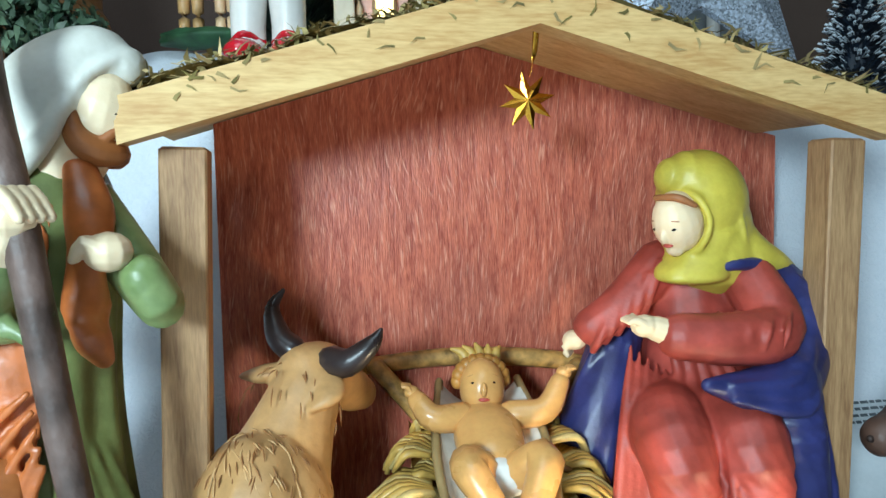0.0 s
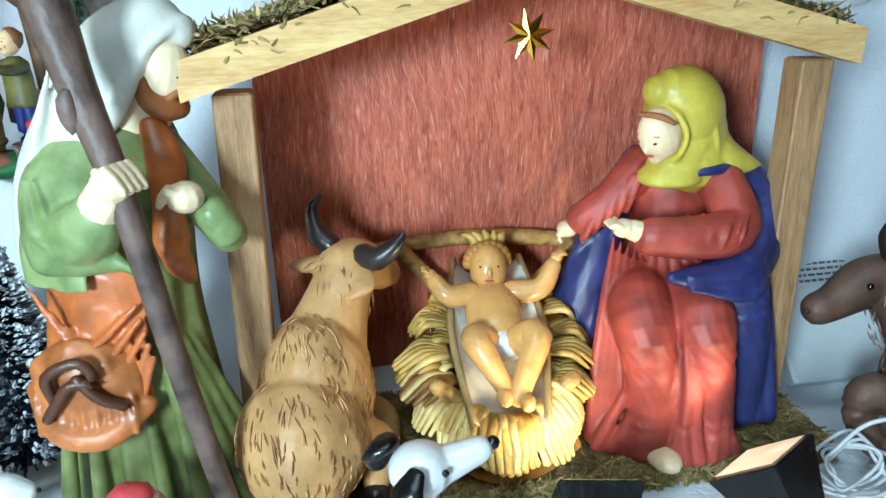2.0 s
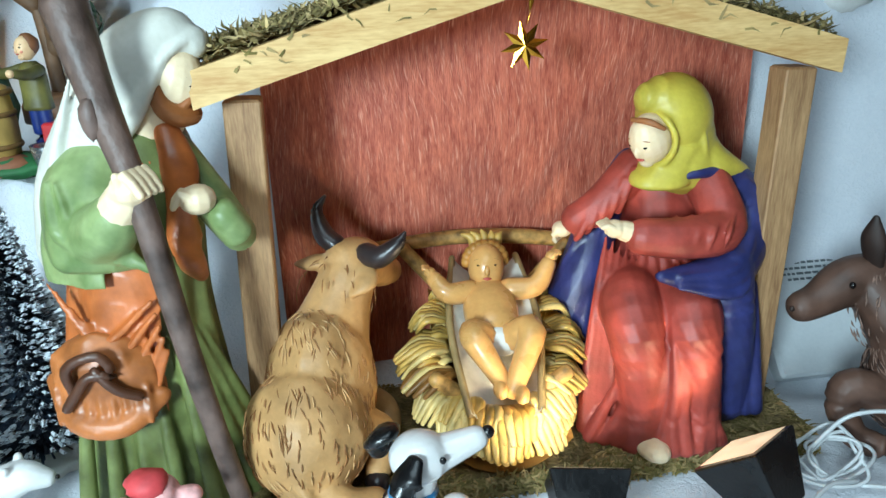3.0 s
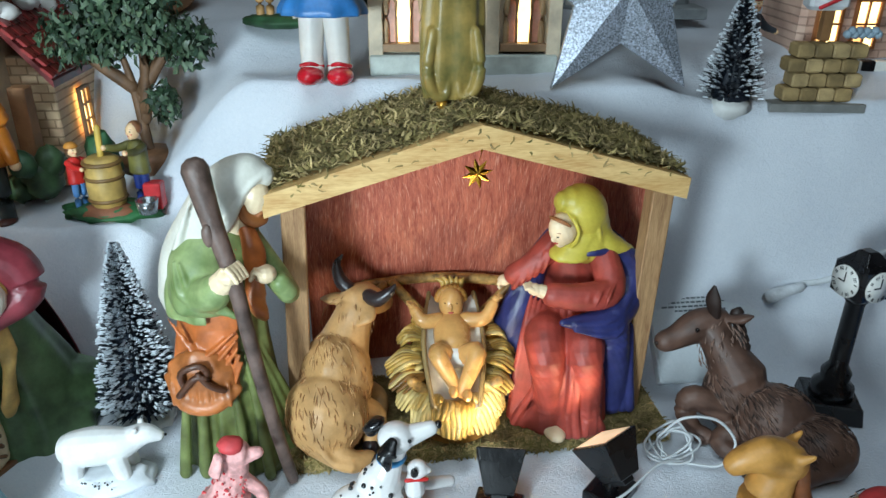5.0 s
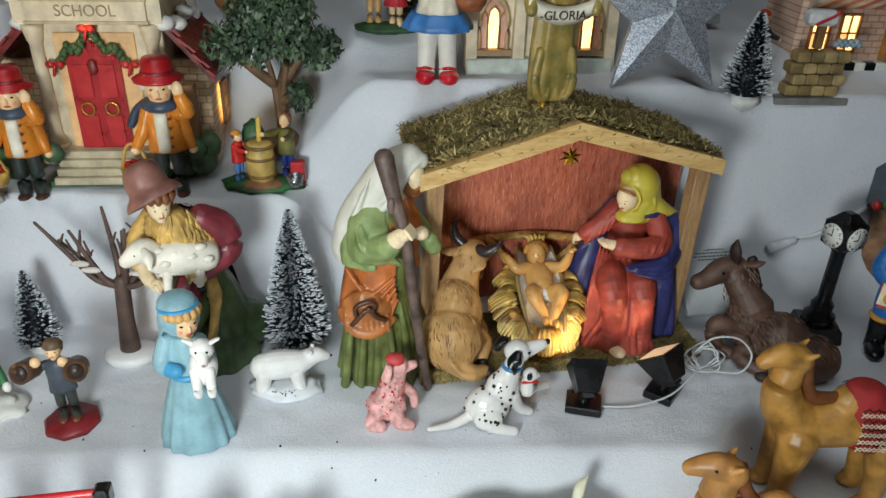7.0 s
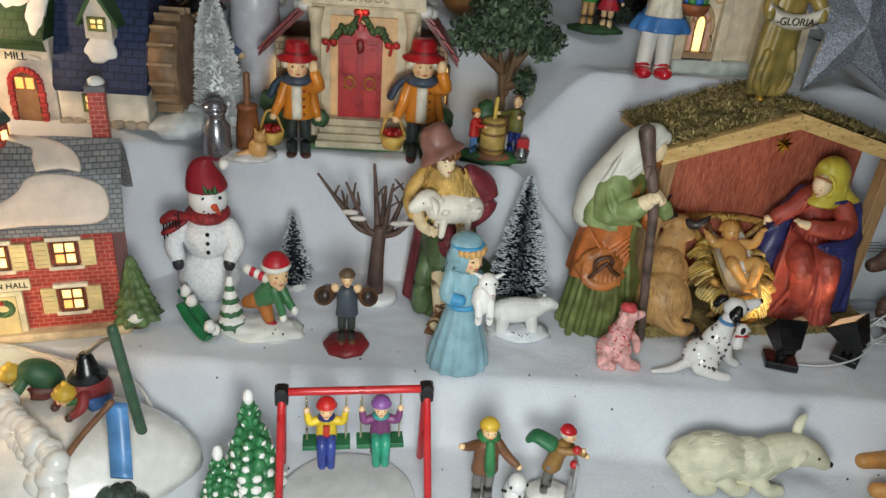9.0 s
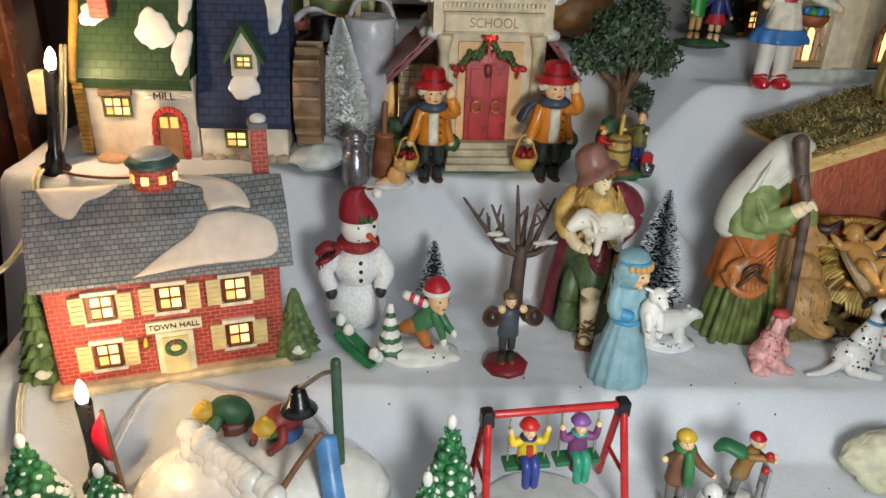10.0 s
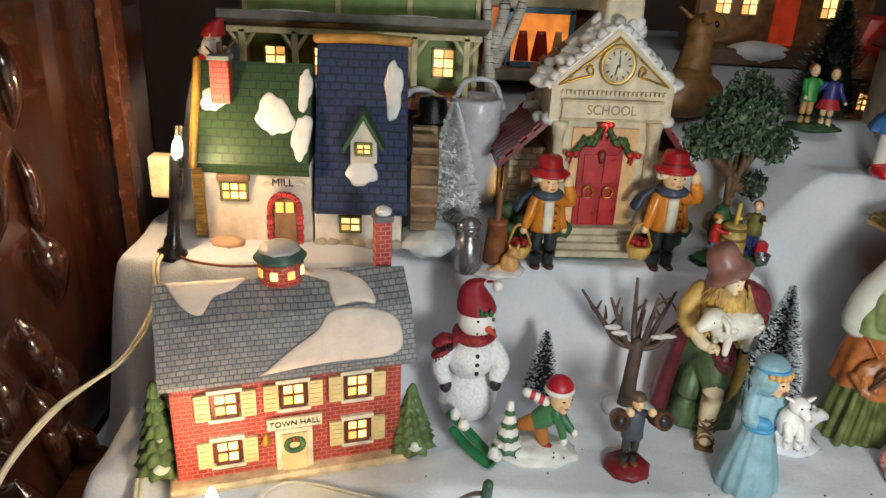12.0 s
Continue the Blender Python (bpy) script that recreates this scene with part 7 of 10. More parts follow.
def lamb(sh, c, yaw, s=1.0, mat=None, feet=BLACK):
    """A small lamb held across the arms, its head to +x before the turn."""
    mat = mat or SHEEP
    keep = sh.m
    sh.m = keep @ pose(*c, 0, 0, yaw) @ Matrix.Scale(s, 4)
    sh.tube([(-0.024, 0, 0), (0.0, 0, 0.003), (0.02, 0, 0.004)], [0.0135, 0.016, 0.012], mat, n=14)
    for k in range(26):
        a = k * 2.4
        sh.ell((-0.024 + 0.0017 * k, 0.013 * math.cos(a), 0.003 + 0.0125 * math.sin(a)), (0.0055, 0.0032, 0.0032), mat, n=7, rough=0.3)
    sh.tube([(0.018, 0, 0.008), (0.03, 0, 0.014), (0.045, 0, 0.007)], [0.0095, 0.0108, 0.006], mat, n=12)
    for q in (-1, 1):
        sh.tube([(0.028, q * 0.008, 0.019), (0.025, q * 0.016, 0.014), (0.025, q * 0.019, 0.006)], [0.003, 0.0044, 0.002], mat, n=8, flat=0.6)
        sh.ell((0.036, q * 0.0078, 0.0145), 0.0014, EYE, n=6)
        for x in (-0.016, 0.012):
            sh.tube([(x, q * 0.008, -0.006), (x + 0.002, q * 0.009, -0.022)], [0.005, 0.0036], mat, n=8)
            sh.ell((x + 0.002, q * 0.009, -0.025), (0.004, 0.0035, 0.003), feet, n=7)
    sh.ell((0.0478, 0, 0.008), 0.0018, P(190, 140, 130, 0.5), n=6)
    sh.m = keep


# kneeling shepherd who bends over his lamb, one bare leg set forward
sh = Sculpt()
TUNIC, MAROON, FLEECE, HAT = P(84, 106, 68, 0.45, var=0.25), P(122, 46, 56, 0.4, var=0.22), P(204, 166, 92, 0.55, var=0.25), P(134, 92, 82, 0.42, var=0.15)
LEATHER = P(120, 84, 54, 0.5)
sh.loft([(0.004, 0.012, 0, 0.05, 0.05), (0.003, 0.01, 0.035, 0.047, 0.046), (0.002, 0.002, 0.075, 0.042, 0.04), (0.002, -0.012, 0.12, 0.036, 0.03), (0.003, -0.025, 0.165, 0.033, 0.026), (0.004, -0.036, 0.19, 0.02, 0.018)], TUNIC, n=72, folds=9, amp=(0.08, 0.01), seed=14)
sh.loft([(-0.008, 0.016, 0.004, 0.056, 0.05), (-0.007, 0.013, 0.06, 0.05, 0.045), (-0.004, 0.0, 0.12, 0.042, 0.036), (0.002, -0.02, 0.168, 0.038, 0.03), (0.004, -0.032, 0.194, 0.02, 0.02)], MAROON, n=60, folds=8, amp=(0.07, 0.03), seed=6, arc=(60, 232))
sh.tube([(0.016, 0.012, 0.04), (0.032, 0.042, 0.028), (0.03, 0.066, 0.02)], [0.034, 0.027, 0.016], TUNIC, n=16)
sh.ell((0.034, 0.08, 0.011), (0.011, 0.018, 0.009), SKIN_PALE, n=12)
sh.box((0.034, 0.082, 0.003), (0.02, 0.038, 0.004), LEATHER)
for k in range(3):
    sh.tube([(0.024, 0.072 + 0.007 * k, 0.01), (0.034, 0.072 + 0.007 * k, 0.0215), (0.044, 0.072 + 0.007 * k, 0.01)], 0.0016, LEATHER, n=6)
# the leg set forward, wrapped in sandal straps
sh.tube([(0.0, 0.0, 0.084), (0.006, -0.028, 0.092), (0.01, -0.047, 0.08)], [0.033, 0.029, 0.0195], TUNIC, n=18)
sh.tube([(-0.016, -0.03, 0.08), (-0.018, -0.04, 0.05), (-0.02, -0.036, 0.014)], [0.012, 0.013, 0.014], TUNIC, n=12)
sh.tube([(0.010, -0.05, 0.084), (0.011, -0.052, 0.06), (0.011, -0.046, 0.03), (0.012, -0.045, 0.01)], [0.0135, 0.0132, 0.0112, 0.0095], SKIN_PALE, n=14)
sh.ell((0.012, -0.056, 0.008), (0.0105, 0.0185, 0.0085), SKIN_PALE, n=12)
sh.box((0.012, -0.057, 0.002), (0.022, 0.04, 0.004), LEATHER)
for k in range(3):
    sh.tube([(0.0235, -0.046, 0.014 + 0.010 * k), (0.012, -0.0585, 0.02 + 0.010 * k), (0.0, -0.047, 0.026 + 0.010 * k)], 0.0016, LEATHER, n=6)
    sh.tube([(0.0, -0.046, 0.014 + 0.010 * k), (0.012, -0.0588, 0.02 + 0.010 * k), (0.0235, -0.047, 0.026 + 0.010 * k)], 0.0016, LEATHER, n=6)
for k in range(2):
    sh.tube([(0.001, -0.06 - 0.007 * k, 0.007), (0.012, -0.061 - 0.007 * k, 0.0175 - 0.002 * k), (0.023, -0.06 - 0.007 * k, 0.007)], 0.0016, LEATHER, n=6)
# fleece over breast and arm, hanging end of the sash
sh.loft([(0.004, -0.026, 0.142, 0.037, 0.029), (0.004, -0.03, 0.165, 0.036, 0.029), (0.003, -0.038, 0.186, 0.026, 0.023), (0.003, -0.044, 0.2, 0.016, 0.015)], FLEECE, n=60, folds=14, amp=(0.05, 0.03), seed=3)
rnd = random.Random(8)
for _ in range(130):
    a, z = rnd.uniform(math.pi * 0.9, 2.1 * math.pi), rnd.uniform(0.145, 0.2)
    r = 0.038 - max(0, z - 0.165) * 0.48
    b = a + rnd.uniform(-0.25, 0.25)
    cy = -0.028 - max(0, z - 0.165) * 0.35
    sh.tube([(0.004 + r * math.cos(a), cy + r * 0.8 * math.sin(a), z), (0.004 + (r + 0.003) * math.cos((a + b) / 2), cy + (r + 0.002) * 0.82 * math.sin((a + b) / 2), z - 0.007), (0.004 + (r + 0.003) * math.cos(b), cy + (r + 0.003) * 0.82 * math.sin(b), z - 0.014)], [0.0012, 0.0022, 0.0006], FLEECE, n=5, steps=2)
sh.tube([(0.027, -0.022, 0.186), (0.043, -0.008, 0.17), (0.047, -0.008, 0.148), (0.034, -0.034, 0.134)], [0.0145, 0.0165, 0.0145, 0.010], MAROON, n=16)
for k in range(4):
    sh.tube([(0.03 + 0.006 * k, -0.028 + 0.003 * k, 0.188 - 0.004 * k), (0.043 + 0.004 * k, -0.022 + 0.003 * k, 0.168 - 0.004 * k), (0.046 + 0.003 * k, -0.02, 0.148)], [0.001, 0.0026, 0.0015], MAROON, n=7)
sh.tube([(-0.026, -0.03, 0.182), (-0.039, -0.042, 0.158), (-0.03, -0.054, 0.142)], [0.0125, 0.013, 0.010], FLEECE, n=14)
sh.tube([(-0.03, -0.052, 0.145), (-0.018, -0.062, 0.134), (-0.008, -0.066, 0.13)], [0.0085, 0.0075, 0.006], SKIN_PALE, n=12)
mitt(sh, (-0.004, -0.067, 0.13), (0.8, -0.2, 0), 0.0075, SKIN_PALE)
mitt(sh, (0.034, -0.046, 0.132), (-0.9, -0.3, 0.1), 0.0078, SKIN_PALE)
sh.tube([(0.036, -0.03, 0.128), (0.039, -0.032, 0.1), (0.035, -0.036, 0.068), (0.03, -0.036, 0.05)], [0.006, 0.009, 0.010, 0.005], FLEECE, n=10, flat=0.5)
sh.tube([(0.014, -0.04, 0.12), (0.016, -0.046, 0.104), (0.02, -0.044, 0.092)], [0.014, 0.015, 0.009], MAROON, n=12)
lamb(sh, (0.018, -0.052, 0.153), 218, 1.14)
face(sh, (0.006, -0.056, 0.21), 0.0142, -44, SKIN_PALE, 12, eye=0.75, cheeks=False)
for k in range(7):
    sh.ell((0.006 + 0.0125 * math.cos(radians(-150 + 32 * k)), -0.054 + 0.0125 * math.sin(radians(-150 + 32 * k)), 0.2195), (0.0045, 0.0045, 0.006), HAIR_BROWN, n=8)
sh.ell((-0.001, -0.048, 0.212), (0.0155, 0.016, 0.0165), HAIR_BROWN, n=14)
sh.at(-0.004, -0.052, 0.2215, -4, -30, 0)
sh.turn([(0.0, 0.029), (0.009, 0.0285), (0.0165, 0.0235), (0.020, 0.012), (0.0205, 0.003), (0.0255, -0.002), (0.029, -0.008), (0.027, -0.0095), (0.018, -0.001)], HAT, n=36, steps=2)
sh.at()
sh.melt([TUNIC, MAROON], 0.0011, 4)
sh.make("shepherd_figurine", pose(-0.3, 0.495, 0.0, 0, 0, -18) @ Matrix.Diagonal((0.9, 0.97, 1, 1)), "painted resin shepherd kneeling in a brown hat with lamb", "figurine")

# shepherd girl in pale blue
sh = Sculpt()
PALE, SASH = P(134, 172, 184, 0.5, var=0.12), P(66, 150, 196, 0.45, var=0.12)
sh.loft([(0, 0, 0, 0.035, 0.03), (0, 0, 0.02, 0.032, 0.028), (0, 0, 0.05, 0.024, 0.021), (0, 0, 0.078, 0.0165, 0.0145), (0, 0, 0.1, 0.0175, 0.015), (0, 0, 0.117, 0.011, 0.0105)], PALE, n=80, folds=13, amp=(0.06, 0.0), seed=5)
sh.turn([(0.0165, 0), (0.0182, 0.003), (0.0165, 0.006)], SASH, n=24, c=(0, 0, 0.074))
sh.ell((-0.001, 0, 0.136), (0.0185, 0.0175, 0.019), PALE, n=16)
sh.loft([(-0.006, 0.004, 0.095, 0.016, 0.014), (-0.005, 0.004, 0.118, 0.0165, 0.0155), (-0.003, 0.003, 0.135, 0.0175, 0.0165)], PALE, n=36, folds=7, amp=(0.08, 0.02), seed=2, arc=(75, 235))
face(sh, (0.003, -0.004, 0.134), 0.0158, -58, SKIN, 4)
for k in range(7):
    a = radians(-130 + 24 * k)
    sh.ell((0.002 + 0.0145 * math.cos(a), -0.003 + 0.0145 * math.sin(a), 0.144), (0.004, 0.004, 0.005), P(206, 160, 96, 0.5), n=7)
sh.turn([(0.0168, 0), (0.0184, 0.002), (0.0168, 0.0045)], SASH, n=26, c=(0, -0.001, 0.146))
sh.ell((-0.001, 0, 0.1495), (0.0172, 0.0168, 0.0105), PALE, n=18)
sh.tube([(-0.014, -0.002, 0.112), (-0.0195, -0.012, 0.094), (-0.012, -0.018, 0.091)], [0.0085, 0.008, 0.0068], PALE, n=12)
sh.tube([(-0.012, -0.018, 0.091), (-0.004, -0.021, 0.091)], [0.0072, 0.0062], SASH, n=12)
sh.tube([(0.013, -0.004, 0.112), (0.022, -0.012, 0.095), (0.016, -0.02, 0.091)], [0.008, 0.0075, 0.006], PALE, n=12)
sh.ell((0.022, -0.02, 0.092), 0.006, SKIN, n=10)
LW = P(232, 230, 226, 0.5, var=0.05)
# her lamb sits upright on her arm and looks out
sh.ell((0.019, -0.021, 0.095), (0.0125, 0.0115, 0.019), LW, n=14, rough=0.12)
sh.ell((0.021, -0.027, 0.118), (0.0105, 0.010, 0.0095), LW, n=14, rough=0.08)
sh.tube([(0.022, -0.033, 0.116), (0.024, -0.040, 0.112)], [0.0065, 0.0042], LW, n=10)
sh.ell((0.0245, -0.0445, 0.1125), (0.0018, 0.0012, 0.0012), P(196, 150, 140, 0.5), n=6)
for q in (-1, 1):
    sh.tube([(0.021 + q * 0.008, -0.026, 0.124), (0.021 + q * 0.015, -0.025, 0.127)], [0.0034, 0.002], LW, n=8, flat=0.6)
    sh.ell((0.0225 + q * 0.0045, -0.0358, 0.1205), 0.0012, EYE, n=6)
    sh.tube([(0.019 + q * 0.006, -0.028, 0.096), (0.02 + q * 0.006, -0.033, 0.084), (0.02 + q * 0.006, -0.033, 0.073)], [0.0052, 0.0044, 0.004], LW, n=8)
sh.melt([PALE, SASH], 0.001, 3)
sh.make("shepherdess_figurine", pose(-0.284, 0.372, 0.0, 0, 0, 4), "painted girl in pale blue dress carrying a white lamb", "figurine")


def doll(sh, h, coat, trousers, skin=SKIN, hair=HAIR_BROWN, hat=None, yaw=-90, arms=((0.9, -0.3, -0.6), (-0.9, -0.3, -0.6)), skirt=None, lean=(0, 0), shoes=None, chubby=1.0):
    """A small standing figure h tall that faces yaw; arms: where each points from its shoulder (right, then left)."""
    keep = sh.m
    sh.m = keep @ pose(0, 0, 0, 0, 0, yaw + 90)
    shoes = shoes or P(60, 40, 34, 0.4)
    w = 0.13 * h * chubby
    for s in (-1, 1):
        sh.tube([(s * w * 0.42, 0, h * 0.03), (s * w * 0.42, 0, h * 0.24), (s * w * 0.36, lean[1] * 0.3, h * 0.44)], [w * 0.34, w * 0.36, w * 0.44], trousers, n=10)
        sh.ell((s * w * 0.46, -w * 0.2, h * 0.022), (w * 0.36, w * 0.58, h * 0.026), shoes, n=10)
    lx, ly = lean
    if skirt:
        sh.loft([(0, 0, h * 0.3, w * 1.35, w * 1.2), (0, 0, h * 0.38, w * 1.15, w), (lx * 0.3, ly * 0.3, h * 0.5, w * 0.75, w * 0.62)], skirt, n=40, folds=10, amp=(0.08, 0.01), seed=3)
    sh.loft([(lx * 0.2, ly * 0.2, h * 0.38, w * 0.98, w * 0.78), (lx * 0.4, ly * 0.4, h * 0.5, w * 0.9, w * 0.72), (lx * 0.7, ly * 0.7, h * 0.62, w * 0.9, w * 0.7), (lx * 0.9, ly * 0.9, h * 0.7, w * 0.72, w * 0.58), (lx, ly, h * 0.74, w * 0.34, w * 0.34)], coat, n=30, folds=5, amp=(0.05, 0.0), seed=7)
    hd = (lx * 1.15, ly * 1.15 - w * 0.1, h * 0.84)
    face(sh, hd, h * 0.085 * (0.85 + 0.15 * chubby), -90, skin, 0, brow=hair)
    sh.ell((hd[0], hd[1] + w * 0.24, hd[2] + h * 0.022), (h * 0.08, h * 0.075, h * 0.085), hair, n=12, rough=0.15)
    for s, d in zip((1, -1), arms):
        a = Vector((lx * 0.85 + s * w * 0.74, ly * 0.85, h * 0.68))
        d = Vector(d).normalized()
        e = a + d * h * 0.13 + Vector((0, 0, -h * 0.035))
        f = e + (d + Vector((0, -0.25, 0.15))).normalized() * h * 0.12
        sh.tube([a, e, f], [w * 0.36, w * 0.33, w * 0.26], coat, n=10)
        sh.ell(f + d * w * 0.22, w * 0.24, skin, n=8)
    if hat == "brim":
        sh.turn([(0.0, h * 0.115), (h * 0.05, h * 0.112), (h * 0.075, h * 0.085), (h * 0.082, h * 0.035), (h * 0.13, h * 0.02), (h * 0.132, h * 0.008), (h * 0.08, h * 0.012)], P(160, 32, 34, 0.4, var=0.15), n=28, c=(hd[0], hd[1] + w * 0.1, hd[2] + h * 0.01))
    elif hat is not None:
        sh.ell((hd[0], hd[1] + w * 0.14, hd[2] + h * 0.05), (h * 0.086, h * 0.086, h * 0.065), hat, n=14, cut=-0.1)
        sh.turn([(h * 0.084, 0), (h * 0.094, h * 0.012), (h * 0.084, h * 0.024)], hat, n=18, c=(hd[0], hd[1] + w * 0.1, hd[2] + h * 0.038))
    sh.m = keep
    return sh


# two boys with scarf, red hat and basket of apples: the same casting twice
sh = Sculpt()
OC, SCARF, PANTS = P(206, 126, 40, 0.3, var=0.14), P(62, 74, 92, 0.4, var=0.2), P(44, 52, 50, 0.4, var=0.2)
doll(sh, 0.128, OC, PANTS, SKIN, P(214, 206, 186, 0.5), None, -88, ((0.25, 0.1, -1), (-0.42, -0.25, -1)), shoes=P(74, 44, 36, 0.4), chubby=1.12)
sh.turn([(0.014, -0.006), (0.018, -0.003), (0.0175, 0.001), (0.0125, 0.004)], SCARF, n=24, c=(0, -0.002, 0.095))
face(sh, (0.0, -0.003, 0.109), 0.0148, -82, SKIN, 0)
RHAT = P(170, 26, 34, 0.35, var=0.2)
sh.turn([(0.0, 0.0215), (0.0115, 0.0205), (0.0135, 0.017), (0.0145, 0.006), (0.0232, 0.0015), (0.0225, -0.001), (0.012, 0.001)], RHAT, n=30, c=(0, 0.001, 0.117))
sh.turn([(0.0148, 0.005), (0.0156, 0.0065), (0.0148, 0.009)], P(120, 16, 26, 0.4), n=28, c=(0, 0.001, 0.117))
sh.tube([(0.014, -0.004, 0.086), (0.025, -0.012, 0.09), (0.0205, -0.0135, 0.104)], [0.008, 0.0075, 0.006], OC, n=12)
sh.tube([(-0.012, 0.006, 0.096), (-0.026, 0.012, 0.084), (-0.034, 0.012, 0.07)], [0.007, 0.009, 0.009], SCARF, n=10, flat=0.5)
sh.loft([(0, -0.0125, 0.05, 0.006, 0.004), (0, -0.0135, 0.07, 0.006, 0.004), (0, -0.012, 0.088, 0.006, 0.004)], P(224, 218, 200, 0.5), n=16)
for k in range(4):
    sh.ell((0.0085, -0.0155, 0.056 + 0.009 * k), 0.0015, P(90, 50, 24, 0.4), n=6)
sh.ell((0.0195, -0.0145, 0.111), (0.0055, 0.004, 0.008), SKIN, n=10)
for k in range(12):
    a = 2 * math.pi * k / 12
    if math.sin(a) > -0.75:
        sh.ell((0.0142 * math.cos(a), 0.001 + 0.0135 * math.sin(a), 0.11 + 0.003 * (k % 2)), 0.0048, P(216, 210, 192, 0.5), n=7)
sh.turn([(0.010, 0.006), (0.0135, 0.014), (0.0145, 0.022), (0.012, 0.021)], P(206, 168, 84, 0.5, var=0.25), n=22, c=(-0.03, -0.01, 0.012))
sh.tube([(-0.043, -0.01, 0.034), (-0.036, -0.01, 0.055), (-0.026, -0.01, 0.055), (-0.017, -0.01, 0.034)], 0.0017, P(180, 140, 66, 0.5), n=6)
for k in range(6):
    a = k * 1.05
    sh.ell((-0.03 + 0.007 * math.cos(a), -0.01 + 0.007 * math.sin(a), 0.036), 0.0042, P(150, 30, 30, 0.3), n=8)
sh.ell((0.024, 0.008, 0.046), (0.011, 0.008, 0.012), P(60, 90, 60, 0.5), n=10, rough=0.3)
boy = sh.make("boy_figurine", pose(-0.497, 0.586, 0.152, 0, 0, 4) @ Matrix.Scale(1.06, 4), "glazed boy in orange coat, red hat and scarf with basket", "figurine", "boys by the school door")
copy_thing(boy, pose(-0.345, 0.592, 0.154, 0, 0, 4) @ Matrix.Scale(1.06, 4))

# children at a butter churn on a grassy base
sh = Sculpt()
sh.ell((0.0, 0, 0.004), (0.04, 0.022, 0.008), P(48, 96, 52, 0.6, var=0.3), n=24, rough=0.3)
sh.ell((0.0, -0.008, 0.006), (0.022, 0.014, 0.008), P(132, 84, 56, 0.6), n=16, rough=0.2)
BARREL = P(190, 160, 88, 0.5, var=0.2)
sh.turn([(0.0125, 0.008), (0.0145, 0.02), (0.0148, 0.03), (0.0128, 0.05), (0.0095, 0.052)], BARREL, n=20, c=(0, -0.004, 0))
for z in (0.016, 0.034, 0.046):
    sh.turn([(0.0148, z), (0.0156, z + 0.0015), (0.0148, z + 0.003)], P(120, 92, 50, 0.5), n=20, c=(0, -0.004, 0))
sh.tube([(0, -0.004, 0.05), (0.001, -0.004, 0.075)], 0.0026, P(206, 176, 80, 0.5), n=8)
sh.at(-0.022, -0.004, 0.008)
doll(sh, 0.058, P(190, 40, 36, 0.4), P(86, 130, 186, 0.4), SKIN, P(96, 60, 34, 0.5), P(190, 130, 50, 0.5), -30, ((0.4, -0.8, 0.0), (0.0, -1, -0.1)))
sh.at(0.026, 0.004, 0.008)
doll(sh, 0.074, P(108, 104, 50, 0.5, var=0.4), P(44, 60, 130, 0.4), SKIN, P(130, 84, 50, 0.5), None, -120, ((0.2, -1, 0.1), (-0.4, -0.9, 0.1)))
sh.at()
sh.box((0.036, 0.0, 0.018), (0.014, 0.012, 0.022), P(196, 40, 46, 0.4))
sh.turn([(0.007, 0), (0.009, 0.011), (0.0075, 0.0105), (0.006, 0.003)], P(150, 154, 156, 0.25, metal=0.8), n=16, c=(0.034, -0.014, 0.008))
sh.ell((-0.008, 0.018, 0.04), (0.014, 0.010, 0.026), P(52, 88, 54, 0.5, var=0.3), n=14, rough=0.3)
sh.make("churn_figurine", pose(-0.25, 0.612, 0.155, 0, 0, 2) @ Matrix.Scale(1.12, 4), "two small painted children churning butter on green base", "figurine")

# couple in school clothes on a green base
sh = Sculpt()
sh.ell((0, 0, 0.004), (0.038, 0.02, 0.007), P(44, 78, 44, 0.6, var=0.3), n=22, rough=0.2)
sh.at(-0.013, 0, 0.006)
doll(sh, 0.09, P(48, 140, 60, 0.4), P(190, 150, 96, 0.45), SKIN, P(150, 66, 40, 0.5), None, -80, ((0.8, 0, -0.4), (-0.3, -0.8, -0.9)))
sh.at(0.014, -0.002, 0.006)
doll(sh, 0.086, P(44, 52, 110, 0.4), SKIN, SKIN, P(110, 70, 44, 0.5), None, -100, ((0.5, -0.2, -1), (-0.8, 0.1, -0.6)), skirt=P(180, 40, 54, 0.4), shoes=WHITE)
sh.at()
sh.make("couple_figurine", pose(-0.113, 0.745, 0.306, 0, 0, -8), "small painted couple in green and blue on green base", "figurine")

# girl in blue pinafore with basket and red shoes
sh = Sculpt()
RSHOE = P(200, 28, 44, 0.18, coat=0.6)
doll(sh, 0.2, P(226, 220, 206, 0.45), P(230, 226, 218, 0.4, var=0.04), SKIN, P(206, 160, 80, 0.5), None, -90, ((0.9, -0.4, -0.6), (-0.5, -0.7, -0.4)), skirt=P(64, 122, 188, 0.4, var=0.14), shoes=RSHOE, chubby=0.86)
for q in (-1, 1):
    sh.tube([(q * 0.0125, 0.0, 0.01), (q * 0.0115, 0.0, 0.034), (q * 0.010, 0.0, 0.066)], [0.0092, 0.0105, 0.0115], P(230, 226, 218, 0.4, var=0.04), n=14)
    sh.ell((q * 0.0135, -0.006, 0.0075), (0.012, 0.0195, 0.0085), RSHOE, n=14)
    sh.tube([(q * 0.0125 - 0.0095, -0.001, 0.015), (q * 0.0125, -0.0105, 0.0185), (q * 0.0125 + 0.0095, -0.001, 0.015)], 0.002, RSHOE, n=7)
